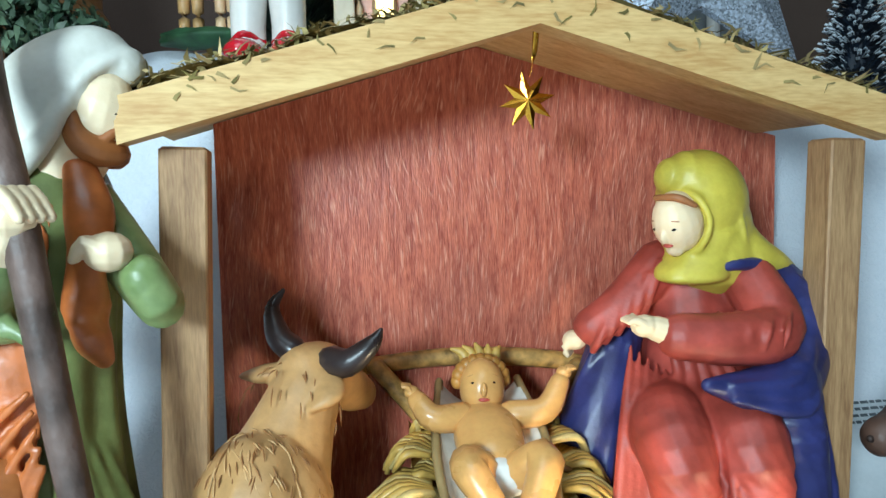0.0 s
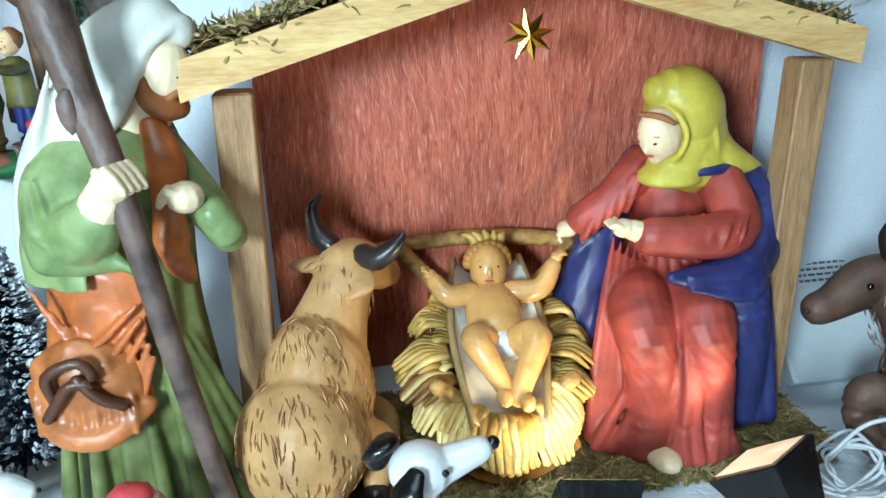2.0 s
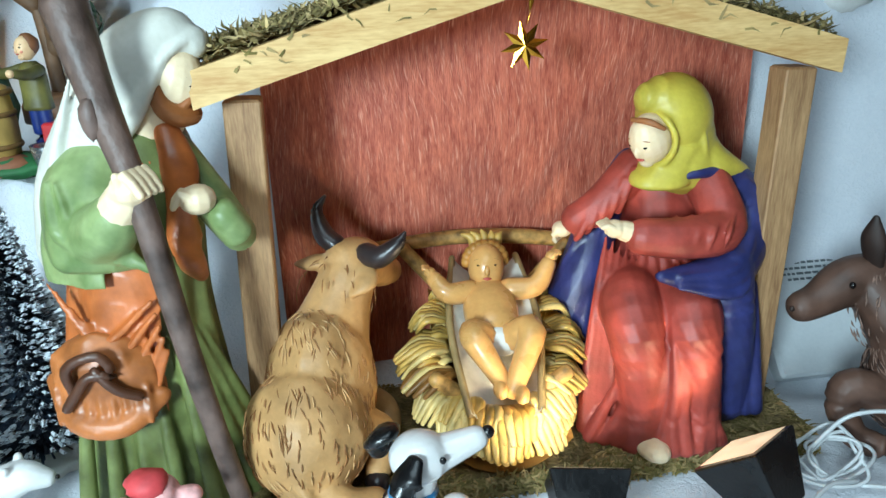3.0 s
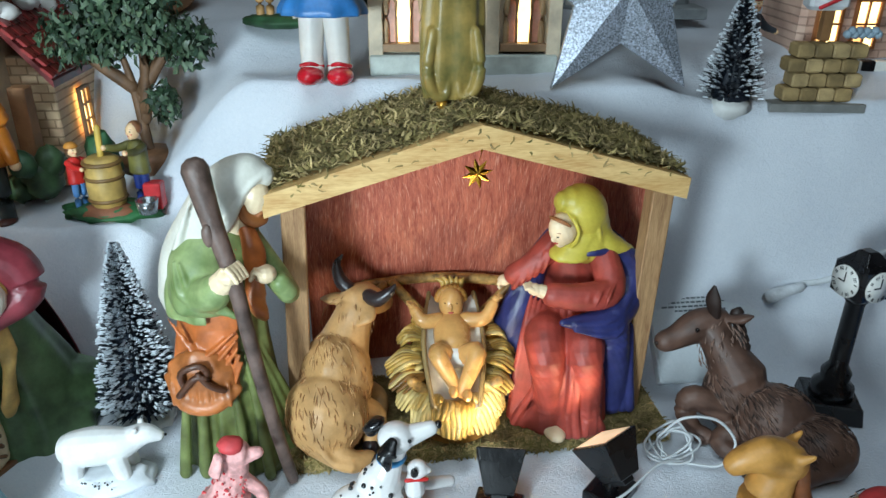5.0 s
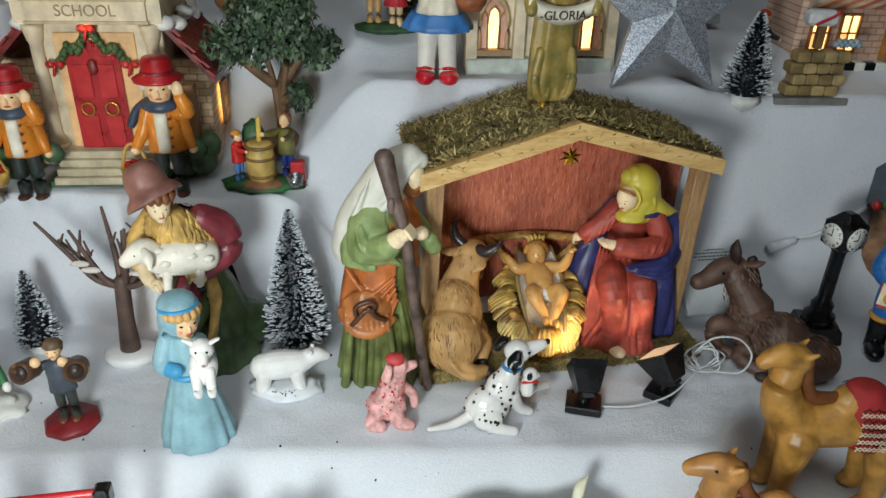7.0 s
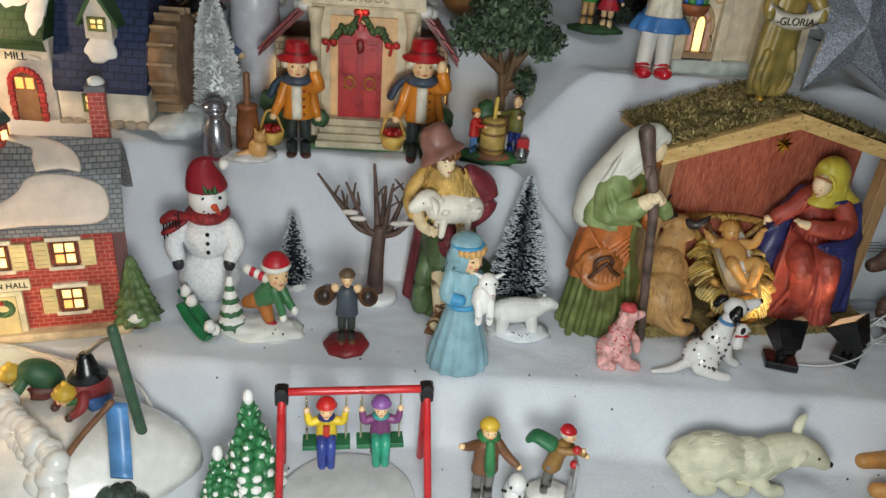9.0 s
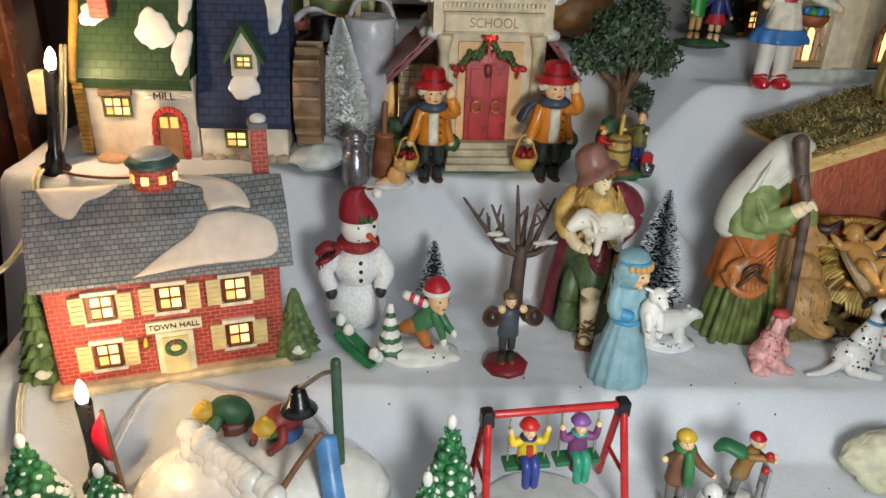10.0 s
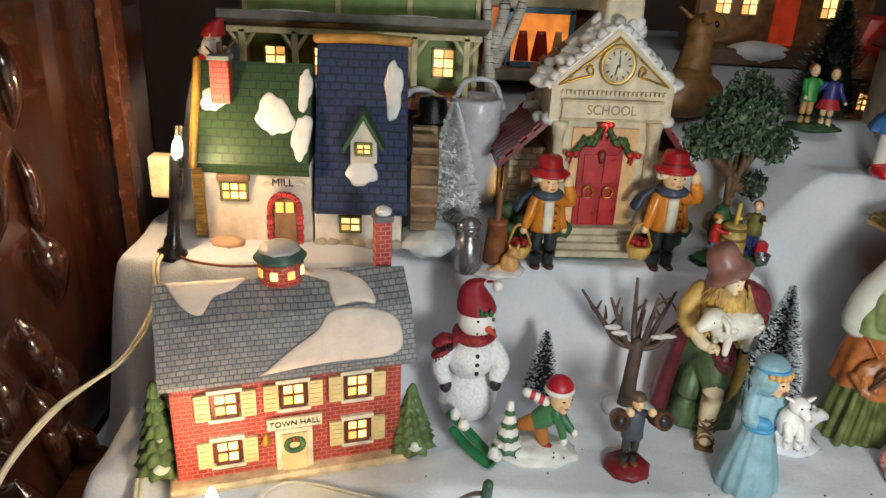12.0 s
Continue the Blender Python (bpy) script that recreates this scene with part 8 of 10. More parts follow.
sh.loft([(0, -0.001, 0.06, 0.037, 0.032), (0, -0.001, 0.066, 0.0365, 0.0315), (0, 0, 0.078, 0.029, 0.026)], P(64, 122, 188, 0.4, var=0.14), n=48, folds=10, amp=(0.09, 0.03), seed=3)
sh.loft([(0, -0.006, 0.078, 0.024, 0.022), (0, -0.006, 0.095, 0.02, 0.018), (0, -0.004, 0.11, 0.0165, 0.014)], P(226, 218, 200, 0.5), n=40, folds=9, amp=(0.08, 0.02), seed=4)
sh.loft([(0, 0, 0.1, 0.0185, 0.016), (0, 0, 0.13, 0.0185, 0.016), (0, 0, 0.145, 0.012, 0.011)], P(176, 40, 60, 0.4), n=30, folds=4, amp=(0.04, 0), seed=1)
sh.turn([(0.012, 0), (0.017, 0.008), (0.018, 0.014), (0.015, 0.013)], P(150, 86, 50, 0.5, var=0.3), n=20, c=(0.034, -0.014, 0.082))
for k in range(9):
    sh.ell((0.034 + 0.01 * math.cos(k * 0.8), -0.014 + 0.01 * math.sin(k * 0.8), 0.1), 0.006, P(60, 130, 66, 0.5) if k % 2 else P(50, 110, 190, 0.5), n=8, rough=0.3)
sh.make("girl_figurine", pose(-0.052, 0.645, 0.272, 0, 0, 0), "glazed girl in blue skirt and red shoes with basket", "figurine")

# robed angel figure with a worded banner on the stable's ridge
sh = Sculpt()
ROBE = P(150, 126, 66, 0.35, var=0.25, second=rgb(98, 96, 52))
sh.loft([(0, 0, 0.0, 0.021, 0.013), (0, 0, 0.02, 0.024, 0.015), (0, 0, 0.05, 0.024, 0.015), (0, 0, 0.085, 0.022, 0.014), (0, 0, 0.115, 0.018, 0.013), (0, 0, 0.14, 0.010, 0.009)], ROBE, n=64, folds=7, amp=(0.14, 0.03), seed=11)
for s in (-1, 1):
    sh.tube([(s * 0.016, -0.012, 0.052), (s * 0.02, -0.014, 0.024), (s * 0.015, -0.013, 0.006), (s * 0.006, -0.012, 0.004), (s * 0.004, -0.012, 0.014)], [0.004, 0.005, 0.0045, 0.004, 0.003], ROBE, n=9)
    sh.ell((s * 0.008, -0.01, -0.003), (0.005, 0.007, 0.004), GOLD, n=9)
    sh.tube([(s * 0.016, 0, 0.125), (s * 0.03, -0.012, 0.105), (s * 0.032, -0.02, 0.092)], [0.009, 0.008, 0.006], ROBE, n=10)
face(sh, (0, -0.002, 0.155), 0.013, -90, SKIN, 0)
sh.ell((0, 0.003, 0.158), (0.0135, 0.013, 0.014), P(180, 130, 60, 0.5), n=12)
rows = []
for x in np.linspace(-0.036, 0.036, 17):
    zc = 0.088 + 9.0 * x * x
    rows.append([(x, -0.021 - 0.002 * math.cos(x * 60), zc - 0.0085), (x, -0.0225, zc), (x, -0.021, zc + 0.0085), (x, -0.019, zc)])
sh.grid(rows, P(224, 216, 198, 0.45, var=0.06))
sh.melt([ROBE], 0.0009, 3)
angel = sh.make("angel_figurine", STABLE @ pose(-0.016, 0.09, 0.284, 4, 0, 0), "gilt robed angel holding a white worded banner", "figurine")
lettering("-GLORIA-", 0.0118, P(60, 54, 46, 0.5), angel, pose(0.0, -0.0243, 0.0885))

# snowman with skis
sh = Sculpt()
SM = P(234, 236, 238, 0.55, var=0.08, scale=300, bump=1.0)
sh.ell((0, 0, 0.032), (0.037, 0.034, 0.036), SM, n=64, rough=0.03)
sh.ell((0.002, -0.002, 0.085), (0.029, 0.026, 0.031), SM, n=60, rough=0.03)
sh.ell((0.006, -0.006, 0.135), (0.0225, 0.021, 0.0225), P(230, 230, 228, 0.4, var=0.03), n=22)
SCARF2, CAP = P(150, 34, 40, 0.6, var=0.3, scale=200), P(150, 24, 40, 0.6, var=0.15)
sh.turn([(0.02, -0.006), (0.026, 0), (0.025, 0.006), (0.019, 0.009)], SCARF2, n=28, c=(0.004, -0.004, 0.113))
sh.tube([(-0.018, -0.014, 0.114), (-0.032, -0.02, 0.118), (-0.042, -0.02, 0.112)], [0.008, 0.011, 0.010], SCARF2, n=10, flat=0.5)
sh.tube([(-0.02, -0.016, 0.11), (-0.034, -0.02, 0.102), (-0.042, -0.018, 0.096)], [0.007, 0.010, 0.009], SCARF2, n=10, flat=0.5)
for k in range(6):
    sh.box((-0.024 - 0.0035 * k, -0.027, 0.116 - 0.003 * k), (0.0015, 0.002, 0.02), BLACK)
sh.loft([(0.005, -0.005, 0.1455, 0.0215, 0.02), (0.005, -0.005, 0.149, 0.0232, 0.0217), (0.003, -0.003, 0.159, 0.0205, 0.019), (0.0, -0.001, 0.171, 0.0145, 0.013), (0.003, -0.001, 0.18, 0.0095, 0.008), (0.013, -0.004, 0.1825, 0.0065, 0.005), (0.021, -0.007, 0.181, 0.005, 0.003)], CAP, n=28, folds=4, amp=(0.02, 0.06), seed=2)
sh.ell((0.0265, -0.009, 0.178), 0.0065, WHITE, n=10, rough=0.2)
for k in range(3):
    sh.tube([(0.008 + 0.005 * k, -0.0255, 0.15), (0.012 + 0.006 * (k - 1), -0.0265, 0.157 - 0.004 * (k % 2))], [0.0035, 0.001], P(40, 90, 48, 0.4), n=6)
sh.tube([(0.016, -0.0255, 0.132), (0.024, -0.036, 0.128)], [0.0042, 0.001], P(206, 84, 50, 0.4), n=8)
for x in (0.004, 0.022):
    sh.ell((x, -0.0245 if x < 0.01 else -0.0205, 0.141), 0.0022, EYE, n=7)
for k in range(5):
    sh.ell((0.004 + 0.005 * k, -0.0258 + 0.0006 * (k - 1) ** 2, 0.1225 + 0.0008 * (k - 2) ** 2), 0.0012, EYE, n=5)
for k in range(3):
    sh.ell((0.006, -0.0285 + 0.001 * k, 0.075 + 0.011 * k), 0.0026, EYE, n=8)
for s in (-1, 1):
    sh.tube([(s * 0.026, -0.006, 0.1), (s * 0.036, -0.014, 0.08), (s * 0.03, -0.024, 0.066)], [0.011, 0.011, 0.009], SM, n=12)
    sh.ell((s * 0.029, -0.028, 0.06), (0.007, 0.006, 0.009), P(44, 44, 50, 0.5), n=10)
sh.melt([CAP, SCARF2], 0.0009, 3)
sh.make("snowman_figurine", pose(-0.588, 0.478, 0.0, 0, 0, 6), "glittering white snowman with red hat and plaid scarf", "figurine")
skis = thing("toy_skis", pose(-0.584, 0.408, 0.0, 0, 0, -32), "pair of small green skis tipped with snow", "skis")
for k in range(2):
    Sculpt().tube([(-0.036 + 0.012 * k, 0.01 - 0.012 * k, 0.032 - 0.01 * k), (0.0, 0.004 - 0.012 * k, 0.018 - 0.006 * k), (0.032, -0.004 - 0.012 * k, 0.006), (0.04, -0.006 - 0.012 * k, 0.012)], [0.006, 0.007, 0.0065, 0.004], P(30, 112, 66, 0.35), n=10, flat=0.35).part("ski", skis, "green ski")
sh = Sculpt()
for p in ((-0.026, 0.008, 0.034), (-0.012, 0.004, 0.028), (0.036, -0.006, 0.014), (0.037, -0.014, 0.022)):
    sh.ell(p, (0.007, 0.006, 0.008), SNOW_PAINT, n=10, rough=0.3)
sh.part("ski_snow", skis, "lumps of snow")

# child with a small fir on a snowy base
sh = Sculpt()
sh.ell((0, 0, 0.002), (0.05, 0.028, 0.009), P(224, 224, 218, 0.45, var=0.06), n=30, rough=0.2)
for k in range(4):
    sh.loft([(-0.03, -0.004, 0.008 + 0.012 * k, 0.0165 - 0.0036 * k, 0.0165 - 0.0036 * k), (-0.03, -0.004, 0.015 + 0.012 * k, 0.012 - 0.003 * k, 0.012 - 0.003 * k)], P(56, 104, 66, 0.5), n=30, folds=9, amp=(0.12, 0.05), seed=k)
    sh.loft([(-0.03, -0.004, 0.013 + 0.012 * k, 0.0155 - 0.0036 * k, 0.0155 - 0.0036 * k), (-0.03, -0.004, 0.021 + 0.012 * k, 0.006 - 0.001 * k, 0.006 - 0.001 * k)], SNOW_PAINT, n=30, folds=9, amp=(0.12, 0.05), seed=k)
sh.tube([(-0.004, 0.006, 0.03), (0.004, 0.006, 0.03), (0.012, 0.0, 0.012)], [0.009, 0.0095, 0.006], P(176, 108, 50, 0.4), n=10)
sh.tube([(-0.004, 0.006, 0.03), (-0.016, 0.008, 0.026)], [0.009, 0.006], P(176, 108, 50, 0.4), n=10)
sh.ell((0.014, -0.002, 0.009), (0.008, 0.006, 0.004), P(160, 30, 40, 0.4), n=8)
sh.tube([(0.002, 0.006, 0.032), (0.014, 0.003, 0.042), (0.02, 0.0, 0.05)], [0.0105, 0.012, 0.009], P(60, 116, 74, 0.4), n=12)
sh.tube([(0.02, -0.006, 0.048), (0.026, -0.01, 0.036), (0.03, -0.012, 0.026)], [0.006, 0.005, 0.0042], P(60, 116, 74, 0.4), n=9)
sh.tube([(0.024, 0.006, 0.046), (0.034, 0.0, 0.034), (0.04, -0.006, 0.03)], [0.006, 0.005, 0.0042], P(60, 116, 74, 0.4), n=9)
for c in ((0.031, -0.013, 0.022), (0.043, -0.008, 0.028)):
    sh.ell(c, 0.0045, WHITE, n=8)
face(sh, (0.024, -0.004, 0.064), 0.0145, -58, SKIN, 6)
sh.ell((0.022, -0.001, 0.071), (0.0155, 0.0155, 0.0125), P(184, 30, 44, 0.45), n=16, cut=-0.15)
sh.turn([(0.0148, 0), (0.0168, 0.0025), (0.0148, 0.005)], WHITE, n=22, c=(0.022, -0.002, 0.068))
for k in range(5):
    sh.tube([(0.012 - 0.005 * k, 0.002 + 0.001 * k, 0.054 + 0.0015 * k), (0.007 - 0.005 * k, 0.003 + 0.001 * k, 0.0555 + 0.0015 * k)], 0.0048, P(190, 40, 60, 0.5) if k % 2 else WHITE, n=8)
for _ in range(12):
    sh.ell((rnd.uniform(-0.03, 0.04), rnd.uniform(-0.024, -0.01), 0.009), 0.0012, P(70, 66, 60, 0.5), n=5)
sh.make("child_figurine", pose(-0.513, 0.408, 0.0) @ Matrix.Diagonal((1.0, 1.0, 1.25, 1)), "glazed child in green sweater beside a striped fir", "figurine")

# bearer with two drums on a red base
sh = Sculpt()
sh.turn([(0.026, 0), (0.0265, 0.004), (0.024, 0.007)], P(130, 28, 36, 0.45, var=0.2), n=8)
sh.at(0, 0, 0.006)
doll(sh, 0.098, P(66, 74, 84, 0.5, var=0.2), P(52, 58, 52, 0.5), SKIN, P(84, 60, 40, 0.5), P(96, 76, 56, 0.5), -84, ((0.9, -0.7, 0.15), (-0.9, -0.7, 0.15)), shoes=P(110, 70, 46, 0.5))
sh.at()
for s in (-1, 1):
    sh.tube([(s * 0.02, -0.004, 0.072), (s * 0.024, -0.022, 0.078)], [0.010, 0.0105], P(92, 64, 44, 0.4, var=0.2), n=16, ends=False)
    sh.tube([(s * 0.0238, -0.0215, 0.078), (s * 0.0242, -0.0235, 0.0785)], [0.0075, 0.0075], P(52, 38, 32, 0.4), n=14, ends=False)
    sh.ell((s * 0.012, -0.014, 0.084), 0.005, SKIN, n=8)
sh.make("drummer_figurine", pose(-0.41, 0.388, 0.0, 0, 0, 4), "small painted man holding two brown drums on red base", "figurine")

# milk can and churn with a cat
can = thing("milk_can", pose(-0.592, 0.557, 0.157), "silver grey miniature milk can on a snowy base", "milk can")
TIN = P(150, 150, 156, 0.25, metal=0.75, var=0.1)
Sculpt().turn([(0.0165, 0.0), (0.0175, 0.004), (0.017, 0.036), (0.012, 0.044), (0.0105, 0.05), (0.0135, 0.054), (0.0135, 0.058)], TIN, n=24).part("can_body", can)
Sculpt().turn([(0.0145, 0.058), (0.0145, 0.062), (0.008, 0.068), (0.003, 0.07)], TIN, n=24).part("can_lid", can)
sh = Sculpt()
sh.turn([(0.016, 0), (0.0145, 0.03), (0.0115, 0.058), (0.0135, 0.06), (0.012, 0.063)], P(140, 84, 48, 0.45, var=0.25), n=20)
sh.tube([(0, 0, 0.06), (0.001, 0, 0.1)], 0.004, P(128, 86, 58, 0.5), n=10)
CAT = P(206, 156, 96, 0.4, var=0.15)
sh.ell((0.016, -0.02, 0.014), (0.012, 0.010, 0.014), CAT, n=12)
sh.ell((0.02, -0.024, 0.03), (0.008, 0.008, 0.0075), CAT, n=12)
for s in (-1, 1):
    sh.tube([(0.02 + s * 0.004, -0.024, 0.035), (0.02 + s * 0.006, -0.024, 0.041)], [0.0028, 0.0008], CAT, n=5)
sh.tube([(0.004, -0.02, 0.008), (-0.008, -0.026, 0.006)], [0.005, 0.003], CAT, n=7)
sh.ell((0.0, -0.01, 0.002), (0.036, 0.03, 0.006), P(214, 214, 212, 0.5), n=20, rough=0.2)
sh.make("cat_figurine", pose(-0.557, 0.572, 0.156), "brown churn with a tan cat on snowy base", "figurine")

# doll in a black hat beside a white watering jug, seen between mill and school
sh = Sculpt()
doll(sh, 0.16, P(66, 92, 140, 0.45), P(60, 60, 80, 0.5), SKIN, P(60, 40, 30, 0.5), None, -86)
sh.turn([(0.0, 0.03), (0.018, 0.028), (0.021, 0.006), (0.03, 0.0), (0.03, -0.004)], BLACK, n=24, c=(0, 0.002, 0.142))
sh.make("doll_figurine", pose(-0.642, 0.70, 0.168), "doll in black hat behind the white tree", "figurine")
jug = thing("watering_jug", pose(-0.582, 0.735, 0.19), "white enamel jug with a hooped handle", "jug")
Sculpt().turn([(0.034, 0), (0.036, 0.02), (0.033, 0.12), (0.036, 0.14), (0.033, 0.145), (0.03, 0.14)], P(206, 206, 214, 0.25, var=0.05), n=32).part("jug_body", jug)
Sculpt().tube([(-0.036, 0, 0.13), (-0.075, 0, 0.15), (-0.1, 0, 0.14), (-0.104, 0, 0.12)], 0.005, P(206, 206, 214, 0.25), n=10).part("spout", jug, "curved white spout")
Sculpt().tube([(-0.03, 0, 0.14), (-0.016, -0.002, 0.165), (0.02, -0.002, 0.165), (0.036, 0, 0.13)], 0.0035, P(206, 206, 214, 0.25), n=8).part("jug_handle", jug, "thin white handle")
# deer
sh = Sculpt()
FAWN = P(150, 106, 62, 0.5, var=0.2)
sh.tube([(0.03, 0.02, 0.04), (0.02, 0.01, 0.08), (0.01, 0.0, 0.115)], [0.034, 0.024, 0.018], FAWN, n=16)
sh.tube([(0.014, 0, 0.12), (-0.016, -0.012, 0.126), (-0.045, -0.022, 0.118)], [0.02, 0.021, 0.012], FAWN, n=14)
for s in (-1, 1):
    sh.tube([(0.014, s * 0.016, 0.134), (0.03, s * 0.03, 0.15)], [0.008, 0.004], FAWN, n=9, flat=0.5)
    sh.ell((-0.006, s * 0.02 - 0.008, 0.13), 0.005, EYE, n=9)
sh.ell((-0.055, -0.026, 0.118), 0.006, EYE, n=8)
sh.ell((0.05, 0.04, 0.035), (0.06, 0.04, 0.036), FAWN, n=16)
sh.make("deer_figurine", pose(-0.24, 0.87, 0.30, 0, 0, 200), "large brown deer ornament behind the school", "figurine")

# swing with two children
RED_TUBE = P(190, 36, 40, 0.3, var=0.1)
swing = thing("swing_set", pose(-0.383, 0.231, -0.058, 0, 0, 8), "red tubular toy swing with black corner joints", "swing set")
ZT, XW = 0.118, 0.066
Sculpt().tube([(-XW, 0, ZT), (XW, 0, ZT)], 0.0038, RED_TUBE, n=12).part("top_bar", swing, "red bar")
for s in (-1, 1):
    Sculpt().box((s * XW, 0, ZT - 0.003), (0.012, 0.014, 0.018), BLACK, bev=0.002).part("corner_joint", swing, "black plastic joint")
    for d in (-1, 1):
        Sculpt().tube([(s * XW, d * 0.005, ZT - 0.008), (s * (XW + 0.004), d * 0.036, 0.003)], 0.0038, RED_TUBE, n=10).part("leg", swing, "red leg")
    Sculpt().tube([(s * (XW + 0.002), -0.022, 0.05), (s * (XW + 0.002), 0.022, 0.05)], 0.0022, RED_TUBE, n=8).part("cross_brace", swing, "red brace")
for k, x in enumerate((-0.026, 0.024)):
    seat = Sculpt().box((x, -0.004, 0.062), (0.044, 0.018, 0.005), P(34, 104, 66, 0.4)).part("seat", swing, "green seat")
    for s in (-1, 1):
        sh = Sculpt()
        for j in range(14):
            sh.ell((x + s * 0.018, -0.003, 0.066 + 0.0036 * j), (0.0013, 0.0013, 0.0022), P(190, 184, 160, 0.3, metal=0.8), n=6)
        sh.part("chain", seat, "thin metal chain")
    sh = Sculpt()
    coat, legs, hat = ((P(222, 190, 48, 0.4), P(48, 66, 140, 0.4), P(196, 40, 36, 0.4)), (P(120, 60, 110, 0.4), P(48, 150, 120, 0.4), P(132, 84, 150, 0.4)))[k]
    for s in (-1, 1):
        sh.tube([(s * 0.004, -0.002, 0.006), (s * 0.004, -0.014, 0.006), (s * 0.004, -0.017, -0.016)], [0.0055, 0.005, 0.004], legs, n=9)
        sh.tube([(s * 0.007, 0, 0.024), (s * 0.015, -0.002, 0.024), (s * 0.0175, -0.002, 0.034)], [0.0045, 0.004, 0.003], coat, n=8)
        sh.ell((s * 0.018, -0.002, 0.037), 0.0032, SKIN, n=7)
    sh.loft([(0, 0, 0.0, 0.0095, 0.008), (0, 0, 0.014, 0.0095, 0.0078), (0, 0, 0.028, 0.006, 0.0055)], coat, n=20)
    if k == 0:
        sh.box((0, -0.0075, 0.013), (0.006, 0.003, 0.02), P(196, 60, 40, 0.4))
    else:
        sh.loft([(0, -0.008, -0.008, 0.0095, 0.010), (0, -0.003, 0.008, 0.0085, 0.008)], P(120, 44, 84, 0.4), n=18)
    sh.turn([(0.006, 0), (0.0085, 0.002), (0.006, 0.005)], P(44, 50, 110, 0.4) if k == 0 else P(70, 160, 150, 0.4), n=16, c=(0, 0, 0.026))
    face(sh, (0, -0.001, 0.037), 0.0082, -90, SKIN)
    sh.ell((0, 0.0008, 0.041), (0.009, 0.009, 0.0075), hat, n=12, cut=-0.1)
    sh.turn([(0.0082, 0), (0.0098, 0.0015), (0.0082, 0.003)], hat, n=16, c=(0, 0.0005, 0.0395))
    sh.make("swinging_child", swing.matrix_world @ pose(x, -0.005, 0.065), "tiny painted child in yellow jacket on a swing" if k == 0 else "tiny painted child in purple coat on a swing", "figurine", "children on swings")

# man with spotted dog; man sawing wood
sh = Sculpt()
doll(sh, 0.086, P(112, 74, 48, 0.5, var=0.2), P(120, 116, 112, 0.5), SKIN, P(150, 100, 50, 0.5), P(214, 176, 60, 0.4), -78, ((0.8, -0.4, -0.8), (-0.8, -0.5, 0.6)))
sh.turn([(0.006, 0), (0.0095, 0.0025), (0.006, 0.005)], P(50, 120, 70, 0.5), n=16, c=(0, 0, 0.064))
sh.tube([(0.001, -0.009, 0.066), (0.002, -0.0125, 0.05), (0.003, -0.012, 0.04)], [0.0035, 0.0045, 0.004], P(50, 120, 70, 0.5), n=8)
sh.ell((0.024, -0.008, 0.016), (0.009, 0.011, 0.013), DOG, n=12)
sh.ell((0.025, -0.012, 0.031), (0.0075, 0.0085, 0.0075), DOG, n=12)
for k in range(12):
    sh.ell((0.024 + 0.009 * math.cos(k * 1.9), -0.008 - 0.01 * abs(math.sin(k * 1.3)), 0.012 + 0.0018 * k), 0.0014, BLACK, n=5)
sh.make("walker_figurine", pose(-0.257, 0.224, -0.058) @ Matrix.Scale(1.22, 4), "small painted man in brown coat with spotted dog", "figurine")
sh = Sculpt()
sh.ell((0.004, 0, 0.003), (0.022, 0.016, 0.005), P(224, 222, 216, 0.5), n=18, rough=0.15)
sh.at(0, 0, 0.004)
doll(sh, 0.078, P(140, 104, 52, 0.5, var=0.2), P(110, 108, 104, 0.5), SKIN, P(206, 200, 190, 0.5), P(190, 30, 40, 0.4), -30, ((0.1, -1, -0.4), (0.3, -1, 0.4)), shoes=BLACK, lean=(0.006, -0.008))
sh.at()
sh.tube([(0.0, 0.0, 0.058), (-0.014, 0.006, 0.062), (-0.02, 0.008, 0.056)], [0.009, 0.008, 0.005], P(40, 104, 66, 0.5), n=10, flat=0.6)
sh.turn([(0.0045, 0), (0.0035, 0.03)], P(150, 150, 150, 0.5), n=10, c=(0.02, -0.01, 0.004))
sh.box((0.02, -0.01, 0.036), (0.003, 0.014, 0.03), P(160, 160, 160, 0.4))
for c in ((0.018, -0.012, 0.048), (0.018, -0.012, 0.064)):
    sh.ell(c, 0.004, P(180, 36, 40, 0.4), n=8)
sh.make("sawyer_figurine", pose(-0.193, 0.235, -0.058) @ Matrix.Scale(1.12, 4), "small painted man in red hat sawing wood", "figurine")

# white sheep lying in front
sh = Sculpt()
EWE = P(206, 204, 178, 0.6, var=0.1)
body = [((-0.02, 0, 0.03), (0.045, 0.025, 0.028)), ((0.02, 0, 0.028), (0.035, 0.022, 0.025))]
for c, r in body:
    sh.ell(c, r, EWE, n=24, rough=0.1)
sh.tube([(0.042, 0, 0.036), (0.062, -0.001, 0.044), (0.08, -0.004, 0.042), (0.096, -0.007, 0.032)], [0.02, 0.0175, 0.0145, 0.008], EWE, n=16)
sh.tube([(0.066, -0.012, 0.054), (0.062, -0.018, 0.05), (0.056, -0.02, 0.038)], [0.004, 0.006, 0.003], EWE, n=9, flat=0.5)
sh.tube([(0.068, 0.01, 0.058), (0.072, 0.014, 0.07), (0.078, 0.016, 0.078)], [0.005, 0.0055, 0.001], EWE, n=9, flat=0.5)
